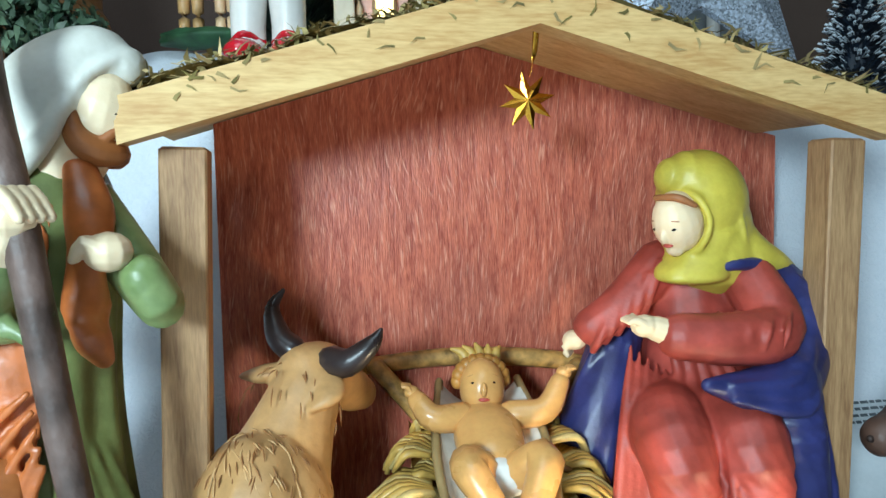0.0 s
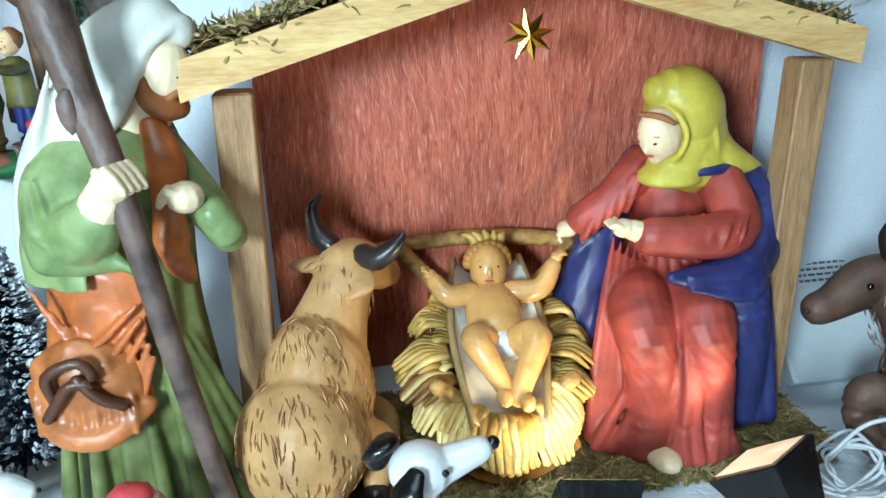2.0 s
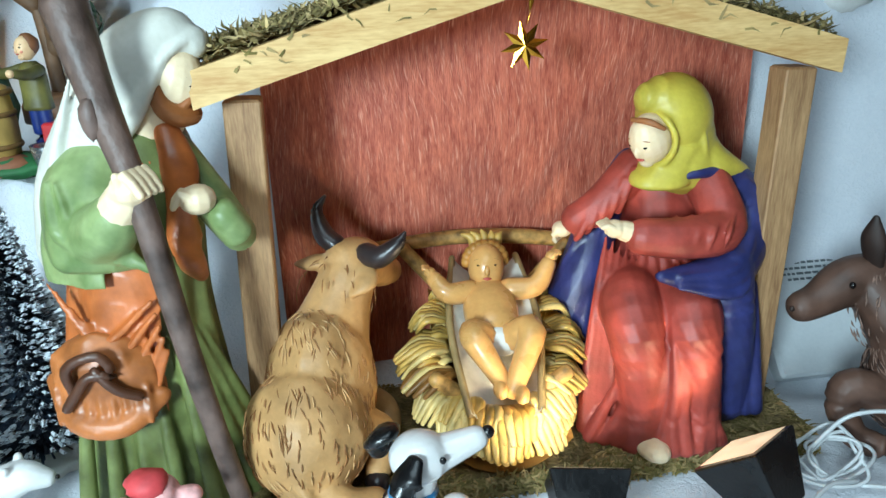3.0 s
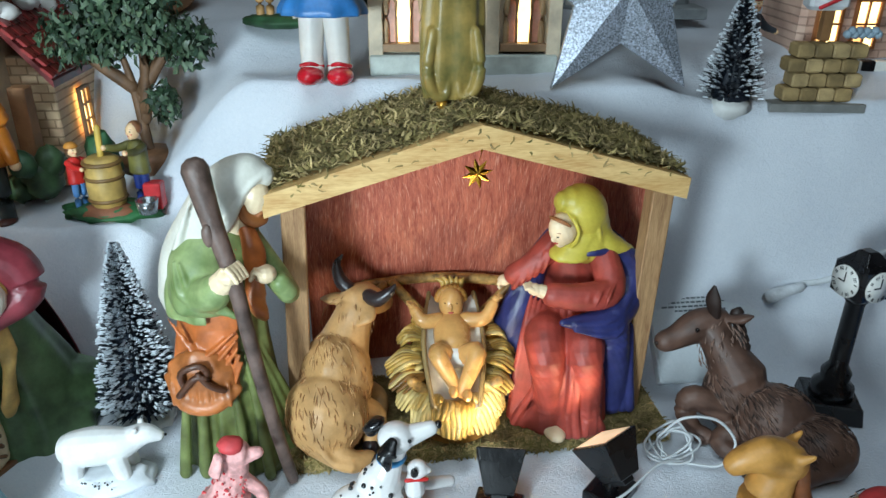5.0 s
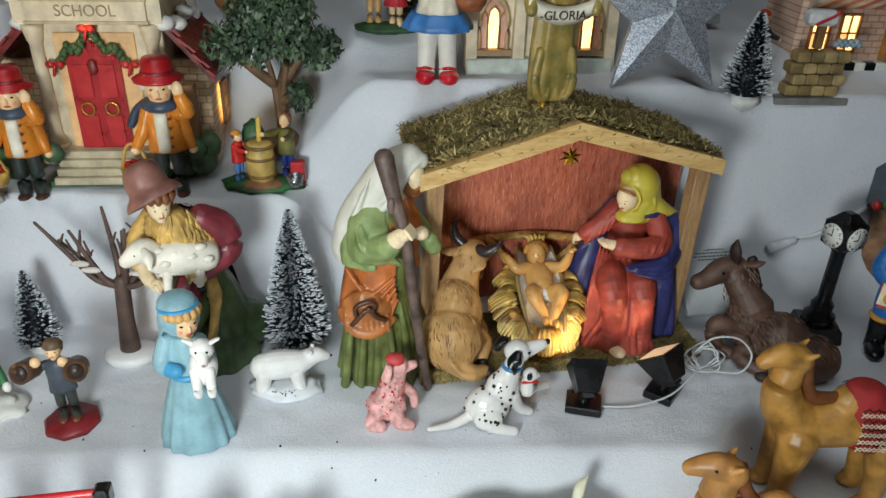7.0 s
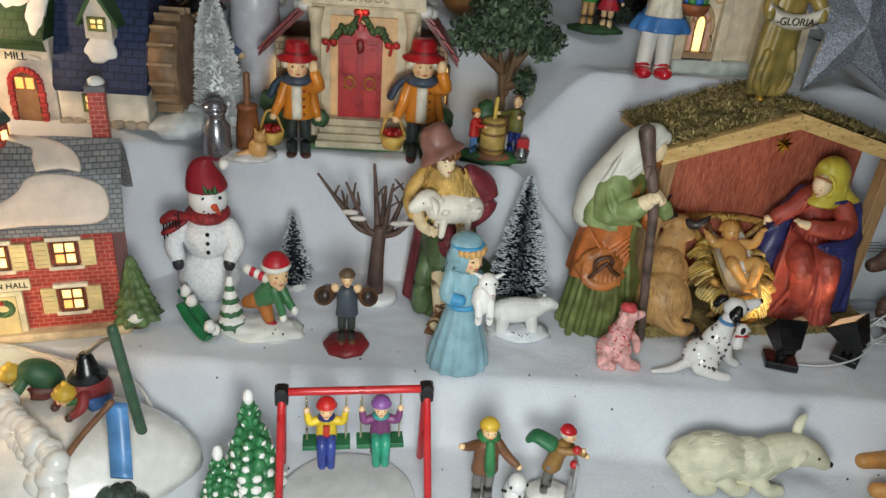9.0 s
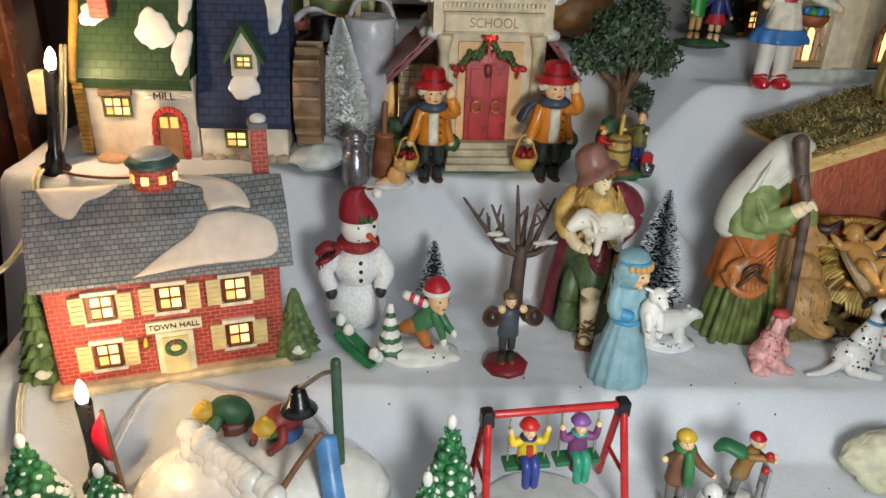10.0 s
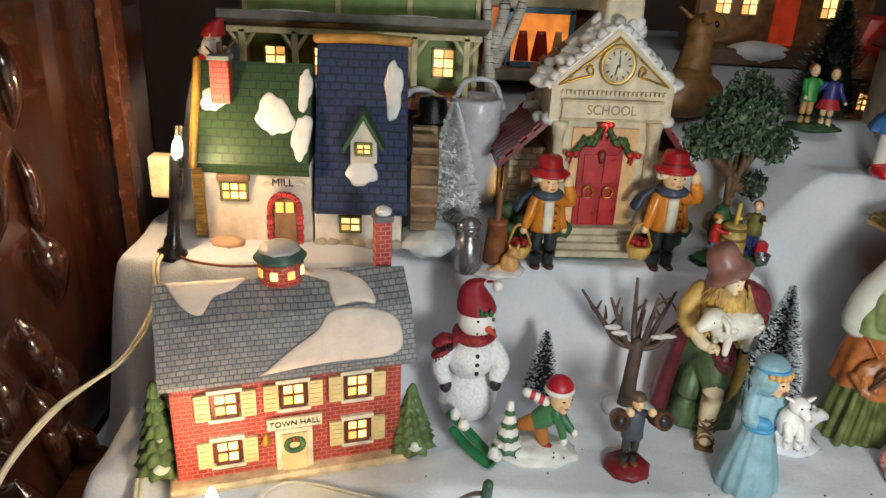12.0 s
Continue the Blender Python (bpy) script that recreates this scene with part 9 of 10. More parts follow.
for x, s in ((-0.045, -1), (-0.01, -1), (0.026, -1), (-0.045, 1), (0.026, 1)):
    sh.tube([(x, s * 0.014, 0.016), (x + 0.01, s * 0.022, 0.008), (x + 0.024, s * 0.02, 0.006)], [0.010, 0.0075, 0.006], EWE, n=10)
for c in ((0.101, -0.011, 0.034), (0.1, -0.006, 0.027), (0.103, -0.008, 0.03)):
    sh.ell(c, 0.0028, EYE, n=7)
sh.ell((0.082, -0.0165, 0.046), 0.0018, EYE, n=7)
sh.melt([EWE], 0.0012, 6)
fur(sh, body, P(226, 224, 204, 0.6), 200, 0.012, 9, (-1, -0.1, -0.4))
sh.make("sheep_figurine", pose(0.0, 0.272, -0.058, 0, 0, 3), "cream coloured sheep lying on the snow", "figurine")

# bearded carol figure in blue with an open book, and the station clock
sh = Sculpt()
NB = P(44, 110, 184, 0.35, var=0.16)
for s in (-1, 1):
    sh.tube([(s * 0.02, 0.0, 0.05), (s * 0.022, -0.004, 0.02), (s * 0.022, -0.006, 0.006)], [0.017, 0.013, 0.013], BLACK, n=14)
    sh.ell((s * 0.022, -0.022, 0.008), (0.013, 0.024, 0.010), BLACK, n=14)
    sh.turn([(0.0165, 0), (0.019, 0.004), (0.0165, 0.008)], P(196, 140, 50, 0.35), n=18, c=(s * 0.021, 0.0, 0.046))
    sh.tube([(s * 0.02, 0, 0.052), (s * 0.018, 0, 0.08), (s * 0.015, 0, 0.1)], [0.0165, 0.02, 0.021], NB, n=14)
sh.loft([(0, 0, 0.085, 0.037, 0.029), (0, 0, 0.11, 0.036, 0.028), (0, 0, 0.145, 0.033, 0.026), (0, 0, 0.165, 0.016, 0.015)], NB, n=40, folds=5, amp=(0.03, 0), seed=2)
for s in (-1, 1):
    sh.tube([(s * 0.032, 0, 0.15), (s * 0.044, -0.016, 0.125), (s * 0.03, -0.034, 0.112)], [0.014, 0.013, 0.010], NB, n=12)
    sh.box((s * 0.0205, -0.043, 0.112), (0.04, 0.005, 0.05), P(224, 214, 176, 0.5), rot=(-35, 0, s * 14))
    sh.ell((s * 0.03, -0.05, 0.1), 0.008, P(214, 160, 60, 0.4), n=9)
sh.box((0, -0.0395, 0.11), (0.084, 0.003, 0.054), P(180, 40, 50, 0.4), rot=(-35, 0, 0))
for k in range(4):
    sh.ell((0.004, -0.027, 0.13 + 0.009 * k), 0.0022, EYE, n=7)
face(sh, (0, -0.002, 0.182), 0.02, -90, SKIN)
sh.ell((0, -0.014, 0.168), (0.018, 0.012, 0.016), WHITE, n=14, rough=0.25)
sh.ell((0, 0.002, 0.198), (0.022, 0.022, 0.02), P(52, 60, 84, 0.5), n=16, cut=-0.1)
sh.melt([NB], 0.0012, 4)
sh.make("caroler_figurine", pose(0.482, 0.505, 0.0, 0, 0, -28) @ Matrix.Scale(0.86, 4), "painted bearded man in blue with an open book", "figurine")
clock = thing("clock_post", pose(0.408, 0.542, 0.0, 0, 0, -12), "black miniature street clock with white dials", "street clock")
Sculpt().box((0, 0, 0.009), (0.05, 0.05, 0.018), BLACK, taper=(0.9, 0.9)).part("plinth", clock, "black plinth")
Sculpt().turn([(0.019, 0.016), (0.018, 0.028), (0.012, 0.034), (0.013, 0.042), (0.008, 0.05), (0.0078, 0.112), (0.011, 0.117)], BLACK, n=18).part("shaft", clock, "black shaft")
Sculpt().box((0, 0, 0.135), (0.034, 0.034, 0.034), BLACK, rot=(0, 0, 30), bev=0.004).part("clock_case", clock, "black clock case")
Sculpt().box((0, 0, 0.156), (0.026, 0.026, 0.01), BLACK, rot=(0, 0, 30), taper=(0.4, 0.4)).part("case_roof", clock, "black cap")
for k in range(4):
    f = pose(0, 0, 0.135, 0, 0, 30 + 90 * k) @ pose(0, -0.0174, 0, 90, 0, 0)
    dial = Sculpt().turn([(0.0, 0.0), (0.014, 0.0), (0.014, 0.0012), (0.0, 0.0014)], P(226, 226, 220, 0.35, var=0.04), n=26).part("dial", clock, "white dial with black numerals", at=f)
    sh = Sculpt().box((0, 0.004, 0.0017), (0.0009, 0.009, 0.0005), BLACK).box((-0.003, 0, 0.0017), (0.007, 0.0011, 0.0005), BLACK)
    for j in range(12):
        a = math.pi * j / 6
        for q in (-1, 0, 1)[: 1 + j % 3]:
            sh.box((0.0113 * math.sin(a) + q * 0.0013 * math.cos(a), 0.0113 * math.cos(a) - q * 0.0013 * math.sin(a), 0.0015), (0.0006, 0.003, 0.0004), BLACK, rot=(0, 0, -30 * j), bev=0.0001)
    sh.part("dial_marks", dial, "black marks and pointers")
cottage = thing("stone_cottage", pose(0.565, 0.60, 0.02, 0, 0, -30), "brown stone model cottage with a dark blue roof", "model house", "model village houses")
Sculpt().box((0, 0.05, 0.06), (0.15, 0.1, 0.12), P(140, 104, 74, 0.6, var=0.3), bev=0.004).part("wall", cottage, "brown stone wall")
sh = Sculpt()
sh.add([(-0.085, -0.012, 0.112), (0.085, -0.012, 0.112), (0.085, 0.05, 0.185), (-0.085, 0.05, 0.185), (-0.085, 0.112, 0.112), (0.085, 0.112, 0.112), (-0.085, -0.01, 0.106), (0.085, -0.01, 0.106)], [(0, 1, 2, 3), (3, 2, 5, 4), (0, 3, 4), (1, 5, 2), (0, 6, 7, 1)], P(46, 62, 74, 0.5, var=0.25), False)
sh.part("roof", cottage, "dark blue roof")
sh = Sculpt()
for k in range(14):
    sh.ell((-0.075 + 0.011 * k, -0.016, 0.112 + 0.004 * (k % 2)), 0.006, P(60, 96, 56, 0.5) if k % 3 else P(180, 40, 36, 0.4), n=8, rough=0.3)
sh.part("eave_garland", cottage, "green and red garland")
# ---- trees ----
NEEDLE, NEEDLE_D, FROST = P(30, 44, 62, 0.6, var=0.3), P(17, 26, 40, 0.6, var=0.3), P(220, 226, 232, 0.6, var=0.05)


def brush_tree(at, h, r, label, count=2600, frost=0.33, dark=(NEEDLE, NEEDLE_D, NEEDLE_D), light=FROST, base=True, group="bottle brush trees"):
    """A bottle-brush tree: wire stem, bristles that thin to the tip, frosted ends, a lump of snow as foot."""
    ob = thing("brush_tree", at, label, "model tree", group)
    rnd = random.Random(int(h * 10000) + count)
    z0 = h * 0.1
    packs = {}
    for _ in range(count):
        u = rnd.random() ** 1.15
        z = z0 + (h - z0) * u
        a = rnd.uniform(0, 2 * math.pi)
        ln = r * (1 - u) ** 0.85 * rnd.uniform(0.7, 1.08) + 0.003
        d = Vector((math.cos(a), math.sin(a), rnd.uniform(0.05, 0.5)))
        s = Vector((-math.sin(a), math.cos(a), 0))
        p, w = Vector((0, 0, z)), 0.00075
        tip = p + d * ln
        mid = p + d * ln * 0.84
        v, f = packs.setdefault(rnd.choice(dark), ([], []))
        k = len(v)
        v += [tuple(p - s * w), tuple(p + s * w), tuple(tip + s * w * 0.8), tuple(tip - s * w * 0.8)]
        f.append((k, k + 1, k + 2, k + 3))
        if rnd.random() < frost:
            v, f = packs.setdefault(light, ([], []))
            k = len(v)
            e = Vector((0, 0, w * 1.4))
            v += [tuple(mid - s * w * 1.5), tuple(mid + s * w * 1.5), tuple(tip + s * w * 1.7 + d * 0.001), tuple(tip - s * w * 1.7 + d * 0.001), tuple(mid + e), tuple(tip + e * 1.5)]
            f += [(k, k + 1, k + 2, k + 3), (k, k + 4, k + 5, k + 3), (k + 4, k + 1, k + 2, k + 5)]
    sh = Sculpt()
    for m, (v, f) in packs.items():
        sh.add(v, f, m, False)
    sh.part("crown", ob, "frosted bristles")
    if frost > 0.9:
        Sculpt().loft([(0, 0, h * 0.08, r * 0.86, r * 0.86), (0, 0, h * 0.5, r * 0.5, r * 0.5), (0, 0, h * 0.95, r * 0.06, r * 0.06)], light, n=48, folds=13, amp=(0.14, 0.12), seed=3).part("flock_core", ob, "dense white flocking")
    else:
        # Solid cone in the second bristle colour closes the gaps between bristles.
        Sculpt().loft([(0, 0, h * 0.1, r * 0.62, r * 0.62), (0, 0, h * 0.5, r * 0.36, r * 0.36), (0, 0, h * 0.93, r * 0.04, r * 0.04)], dark[1], n=36, folds=11, amp=(0.16, 0.12), seed=5).part("bristle_core", ob, "solid dark ridged cone inside the bristles")
    Sculpt().tube([(0, 0, 0), (0, 0, h * 0.98)], [0.002, 0.001], P(60, 52, 44, 0.5), n=7).part("trunk", ob, "twisted wire stem")
    if base:
        Sculpt().ell((0, 0, 0.003), (r * 0.72, r * 0.66, 0.0125), P(222, 222, 218, 0.5, var=0.06), n=20, rough=0.2).part("snow_foot", ob, "white plaster foot")
    return ob


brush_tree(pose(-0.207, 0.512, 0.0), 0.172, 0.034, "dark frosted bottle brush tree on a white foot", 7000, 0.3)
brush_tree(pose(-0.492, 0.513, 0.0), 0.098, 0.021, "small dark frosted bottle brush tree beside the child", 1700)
brush_tree(pose(0.323, 0.682, 0.243), 0.105, 0.027, "dark frosted bottle brush tree on the back shelf", 2600, 0.2)
WT = P(244, 246, 246, 0.6, var=0.05)
brush_tree(pose(-0.615, 0.642, 0.158), 0.185, 0.04, "white flocked bottle brush tree beside the school", 5200, 0.95, (WT, WT, WT), WT)
FIR = (P(36, 52, 34, 0.6, var=0.3), P(24, 38, 26, 0.6, var=0.3))
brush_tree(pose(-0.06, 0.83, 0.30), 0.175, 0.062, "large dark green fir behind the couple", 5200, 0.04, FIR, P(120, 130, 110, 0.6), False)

# leafy potted tree
tree = thing("leafy_tree", pose(-0.236, 0.68, 0.178) @ Matrix.Diagonal((0.76, 0.76, 1.0, 1)), "small leafy model tree in a round brown foot", "model tree")
BARKM = P(112, 84, 58, 0.6, var=0.25)
Sculpt().turn([(0.036, 0), (0.036, 0.012), (0.031, 0.018), (0.006, 0.02)], P(128, 92, 62, 0.5, var=0.2), n=24).part("foot", tree, "brown wooden foot")
sh = Sculpt()
limbs = [[(0, 0, 0.015), (-0.004, 0, 0.06), (-0.012, 0, 0.1), (-0.03, 0.0, 0.14)], [(0.002, 0, 0.05), (0.012, -0.004, 0.1), (0.006, -0.004, 0.16)], [(0.004, 0, 0.075), (0.036, 0.004, 0.11), (0.06, 0.004, 0.118)], [(-0.008, 0, 0.08), (-0.045, -0.01, 0.105), (-0.066, -0.01, 0.122)], [(0.0, 0.002, 0.07), (0.012, 0.02, 0.11), (0.01, 0.03, 0.16)], [(0.004, -0.002, 0.06), (0.03, -0.014, 0.07), (0.034, -0.016, 0.066)]]
for pts in limbs:
    sh.tube(pts, [0.0075 - 0.0016 * k for k in range(len(pts))], BARKM, n=9)
sh.part("trunk", tree, "twisted brown trunk")
rnd = random.Random(17)
spots = []
for c, r, n in (((-0.028, 0, 0.155), (0.045, 0.035, 0.03), 900), ((0.02, -0.004, 0.165), (0.045, 0.035, 0.036), 950), ((0.064, 0.002, 0.122), (0.034, 0.028, 0.024), 520), ((-0.07, -0.01, 0.125), (0.034, 0.028, 0.024), 520), ((0.01, 0.02, 0.185), (0.04, 0.03, 0.028), 650), ((0.035, -0.016, 0.068), (0.02, 0.018, 0.018), 240), ((0.02, -0.018, 0.13), (0.05, 0.022, 0.02), 420), ((-0.03, -0.014, 0.118), (0.03, 0.02, 0.016), 240)):
    for _ in range(n):
        d = Vector((rnd.gauss(0, 1), rnd.gauss(0, 1), rnd.gauss(0, 1))).normalized()
        k = rnd.uniform(0.45, 1.06)
        spots.append(((c[0] + d.x * r[0] * k, c[1] + d.y * r[1] * k, c[2] + d.z * r[2] * k), tuple((d + Vector((0, -0.2, 0.5))).normalized())))
sh = Sculpt()
blades(sh, spots, [P(64, 86, 60, 0.5, var=0.3), P(46, 68, 48, 0.5, var=0.3), P(92, 112, 84, 0.5, var=0.3)], 0.009, 0.0026, 0.35, 6)
sh.part("crown", tree, "small grey-green leaves")

# bare tree
bare = thing("bare_tree", pose(-0.388, 0.496, 0.0) @ Matrix.Diagonal((1.2, 1, 1, 1)), "leafless brown model tree on a white disc", "model tree")
Sculpt().turn([(0.024, 0), (0.024, 0.008), (0.021, 0.011)], P(222, 222, 222, 0.5, var=0.05), n=28).part("disc_foot", bare, "white plaster disc")
sh = Sculpt()
TW = P(86, 66, 58, 0.55, var=0.25)
sh.tube([(0, 0, 0.008), (0.001, 0.002, 0.05), (0.003, 0.004, 0.096)], [0.0095, 0.0075, 0.0068], TW, n=10)
rnd = random.Random(12)
for k, (dx, dy, dz) in enumerate(((-0.062, 0.0, 0.075), (-0.034, -0.004, 0.068), (-0.008, 0.01, 0.088), (0.012, -0.004, 0.07), (0.03, 0.004, 0.075), (0.058, 0.006, 0.06), (0.048, -0.006, 0.052), (-0.05, 0.01, 0.05), (0.004, 0.012, 0.06))):
    p0, p1 = Vector((0.003, 0.004, 0.088)), Vector((0.003 + dx, 0.004 + dy, 0.088 + dz))
    bend = Vector((dx * 0.55, dy, dz * 0.18))
    sh.tube([p0, p0 + bend * 0.6, p0 + bend + Vector((0, 0, dz * 0.2)), p1], [0.0048, 0.0036, 0.0028, 0.0014], TW, n=7)
    for _ in range(2):
        u = rnd.uniform(0.5, 0.85)
        q = p0.lerp(p1, u) + bend * 0.12
        sh.tube([q, q + Vector((rnd.uniform(-0.012, 0.012), rnd.uniform(-0.006, 0.006), rnd.uniform(0.008, 0.02)))], [0.0017, 0.0009], TW, n=5)
sh.part("trunk", bare, "bare brown limbs")
sh = Sculpt()
for c in ((-0.018, -0.003, 0.112), (-0.026, -0.004, 0.12), (0.022, -0.002, 0.108), (0.03, -0.003, 0.11)):
    sh.ell(c, (0.009, 0.003, 0.0035), P(206, 200, 196, 0.6), n=9, rough=0.2)
sh.part("limb_snow", bare, "streaks of white paint")


def snowy_fir(at, h, r, label):
    """A cast fir of overlapping boughs with white tips."""
    ob = thing("fir_tree", at, label, "model tree", "cast firs")
    green, sh, sn = P(52, 122, 74, 0.4, var=0.25), Sculpt(), Sculpt()
    rnd = random.Random(int(h * 1000))
    rows = 9
    for k in range(rows):
        u = k / rows
        z, rr, n = h * (0.08 + 0.86 * u), r * (1 - u) ** 0.9 + 0.003, max(5, int(15 * (1 - u)))
        for j in range(n):
            a = 2 * math.pi * (j + 0.5 * (k % 2)) / n
            c = (rr * 0.72 * math.cos(a), rr * 0.72 * math.sin(a), z)
            sh.ell(c, (rr * 0.36, rr * 0.3 + 0.001, h * 0.055), green, rot=(0, 28, math.degrees(a)), n=8, rough=0.15)
            if rnd.random() < 0.75:
                sn.ell((rr * 0.92 * math.cos(a), rr * 0.92 * math.sin(a), z + h * 0.004), (rr * 0.15 + 0.001, rr * 0.2, h * 0.028), SNOW_PAINT, rot=(0, 28, math.degrees(a)), n=7)
    sh.loft([(0, 0, h * 0.03, r * 0.7, r * 0.7), (0, 0, h * 0.5, r * 0.4, r * 0.4), (0, 0, h * 0.97, 0.002, 0.002)], green, n=16)
    sn.ell((0, 0, h * 0.97), (0.005, 0.005, 0.009), SNOW_PAINT, n=9)
    sh.part("crown", ob, "green boughs")
    sn.part("snow", ob, "white snowy tips")
    Sculpt().turn([(r * 0.25, 0), (r * 0.22, h * 0.1)], P(96, 66, 44, 0.6), n=10).part("trunk", ob)
    return ob


snowy_fir(pose(-0.48, 0.226, -0.06), 0.112, 0.028, "green ceramic fir with snowy tips beside the swing")
snowy_fir(pose(-0.502, 0.195, -0.06), 0.07, 0.02, "smaller green ceramic fir with snowy tips")
snowy_fir(pose(-0.878, 0.226, -0.06), 0.085, 0.03, "green ceramic fir with a white lump near the cords")
snowy_fir(pose(-0.806, 0.214, -0.06), 0.06, 0.024, "dark green ceramic shrub fir beside the red flag")

# birch in the back row
birch = thing("birch_tree", pose(-0.56, 0.80, 0.31), "white birch trunks with dark rings behind the jug", "model tree")
sh = Sculpt()
BW, BD = P(206, 200, 188, 0.6, var=0.15), P(54, 48, 44, 0.6)
for pts in ([(0, 0, 0), (-0.006, 0, 0.07), (-0.02, 0, 0.2)], [(0.004, 0, 0.06), (0.03, 0.004, 0.12), (0.05, 0.006, 0.2)], [(0, 0, 0.08), (0.012, 0, 0.14), (0.01, 0, 0.22)]):
    sh.tube(pts, [0.009, 0.0075, 0.005], BW, n=10)
    for k in range(14):
        u = k / 13
        p = catmull(pts, 10)[int(u * (len(catmull(pts, 10)) - 1))]
        sh.turn([(0.0085 - 0.003 * u, 0), (0.0094 - 0.003 * u, 0.0009), (0.0085 - 0.003 * u, 0.0018)], BD, n=10, c=tuple(p))
sh.part("trunk", birch, "ringed white trunks")

# ---- ornaments on the back shelf ----
sh = Sculpt()
SILVER = glitter("silver_glitter", (0.46, 0.5, 0.58, 1), 0.45, 900)
pts = []
for k in range(10):
    a = math.pi / 2 + math.pi * k / 5
    rr = 0.105 if k % 2 == 0 else 0.046
    pts.append((rr * math.cos(a), rr * math.sin(a)))
v = [(x, -0.002, z) for x, z in pts] + [(x, 0.004, z) for x, z in pts] + [(0, -0.016, 0), (0, 0.012, 0)]
sh.add(v, [(k, (k + 1) % 10, 20) for k in range(10)] + [((k + 1) % 10 + 10, k + 10, 21) for k in range(10)] + [(k, k + 10, (k + 1) % 10 + 10, (k + 1) % 10) for k in range(10)], SILVER, False)
sh.make("glitter_star", pose(0.2085, 0.664, 0.353, -8, 0, 6), "large silver glitter star standing behind the stable", "star ornament")

well = thing("stone_well", pose(0.405, 0.705, 0.246), "tan stone well wall with a white mailbox on it", "well")
STB = [P(150, 128, 84, 0.7, var=0.25), P(132, 112, 72, 0.7, var=0.25), P(164, 142, 98, 0.7, var=0.25)]
Sculpt().box((0.0, 0.0, 0.0), (0.09, 0.06, 0.008), P(128, 128, 124, 0.6)).part("slab", well, "grey slab")
for r in range(4):
    for k in range(4):
        Sculpt().box((-0.024 + 0.0165 * k + 0.006 * (r % 2), -0.012, 0.011 + 0.0135 * r), (0.0158, 0.022, 0.0128), STB[(r * 2 + k) % 3], bev=0.0018).part("stone", well)
Sculpt().box((0.002, -0.006, 0.074), (0.009, 0.009, 0.03), P(132, 96, 56, 0.6)).part("post", well, "brown post")
box = Sculpt().box((-0.004, -0.01, 0.096), (0.036, 0.02, 0.018), P(214, 216, 218, 0.35), bev=0.004).part("mailbox", well, "white mailbox")
Sculpt().tube([(-0.014, -0.022, 0.09), (0.006, -0.022, 0.1), (0.01, -0.022, 0.106)], 0.0018, P(190, 30, 40, 0.4), n=6).part("flag", box, "red flag")
sh = Sculpt()
for k in range(9):
    sh.ell((0.02 + 0.0035 * k, -0.014, 0.066 + 0.003 * (k % 2)), 0.004, P(150, 170, 184, 0.5), n=7, rough=0.3)
sh.part("frost", well, "bluish frosted sprigs")
sh = Sculpt()
doll(sh, 0.085, P(52, 58, 66, 0.5), P(46, 46, 50, 0.5), SKIN, P(60, 44, 34, 0.5), P(200, 60, 40, 0.4), -60)
sh.make("visitor_figurine", pose(0.352, 0.735, 0.262), "small dark-coated figure behind the frosted tree", "figurine")
sh = Sculpt()
sh.loft([(0, 0, 0, 0.026, 0.022), (0, 0, 0.035, 0.028, 0.022), (0, 0, 0.07, 0.018, 0.016)], P(176, 30, 36, 0.5), n=28, folds=5, amp=(0.04, 0), seed=2)
sh.turn([(0.024, 0.0), (0.031, 0.006), (0.024, 0.012)], WHITE, n=22, c=(0, 0, 0.002))
sh.turn([(0.016, 0.0), (0.021, 0.005), (0.016, 0.01)], WHITE, n=22, c=(0, 0, 0.066))
face(sh, (0, -0.004, 0.085), 0.014, -90, SKIN)
sh.ell((0, -0.012, 0.076), (0.014, 0.009, 0.013), WHITE, n=12, rough=0.25)
sh.loft([(0, 0, 0.09, 0.016, 0.016), (0.004, 0, 0.105, 0.010, 0.010), (0.012, 0, 0.112, 0.004, 0.004)], P(176, 30, 36, 0.5), n=18)
sh.make("santa_figurine", pose(-0.925, 0.70, 0.315), "small red and white gift bringer behind the mill", "figurine")
sh = Sculpt()
sh.tube([(0, 0, 0), (0.002, 0, 0.05), (-0.002, 0, 0.1)], [0.008, 0.0065, 0.004], P(120, 78, 44, 0.6), n=8)
for k in range(5):
    sh.tube([(0, 0, 0.04 + 0.012 * k), (0.02 * (-1) ** k, 0.004, 0.06 + 0.012 * k)], [0.003, 0.001], P(120, 78, 44, 0.6), n=5)
sh.make("twig_tree", pose(-0.905, 0.66, 0.30), "small bare brown twig tree by the mill chimney", "model tree")

# ---- the snowball hill in front of the town hall ----
hill = thing("snow_hill", pose(-0.665, 0.235, -0.06), "glossy white snow hill with a snowball wall", "model hill")
GLOSS = P(228, 226, 220, 0.25, var=0.05, coat=0.3)
sh = Sculpt()
rings = []
for s, z in ((1.0, 0.0), (0.99, 0.014), (0.9, 0.032), (0.72, 0.05), (0.45, 0.06), (0.15, 0.063)):
    rings.append([(0.115 * s * (1 + 0.1 * math.sin(2 * a + 1) + 0.05 * math.sin(5 * a)) * math.cos(a), 0.085 * s * (1 + 0.06 * math.sin(3 * a)) * math.sin(a), z) for a in np.linspace(0, 2 * math.pi, 49)[:-1]])
sh.grid(rings, GLOSS).part("hill_body", hill, "smooth white hill")
rnd = random.Random(44)
balls = Sculpt()
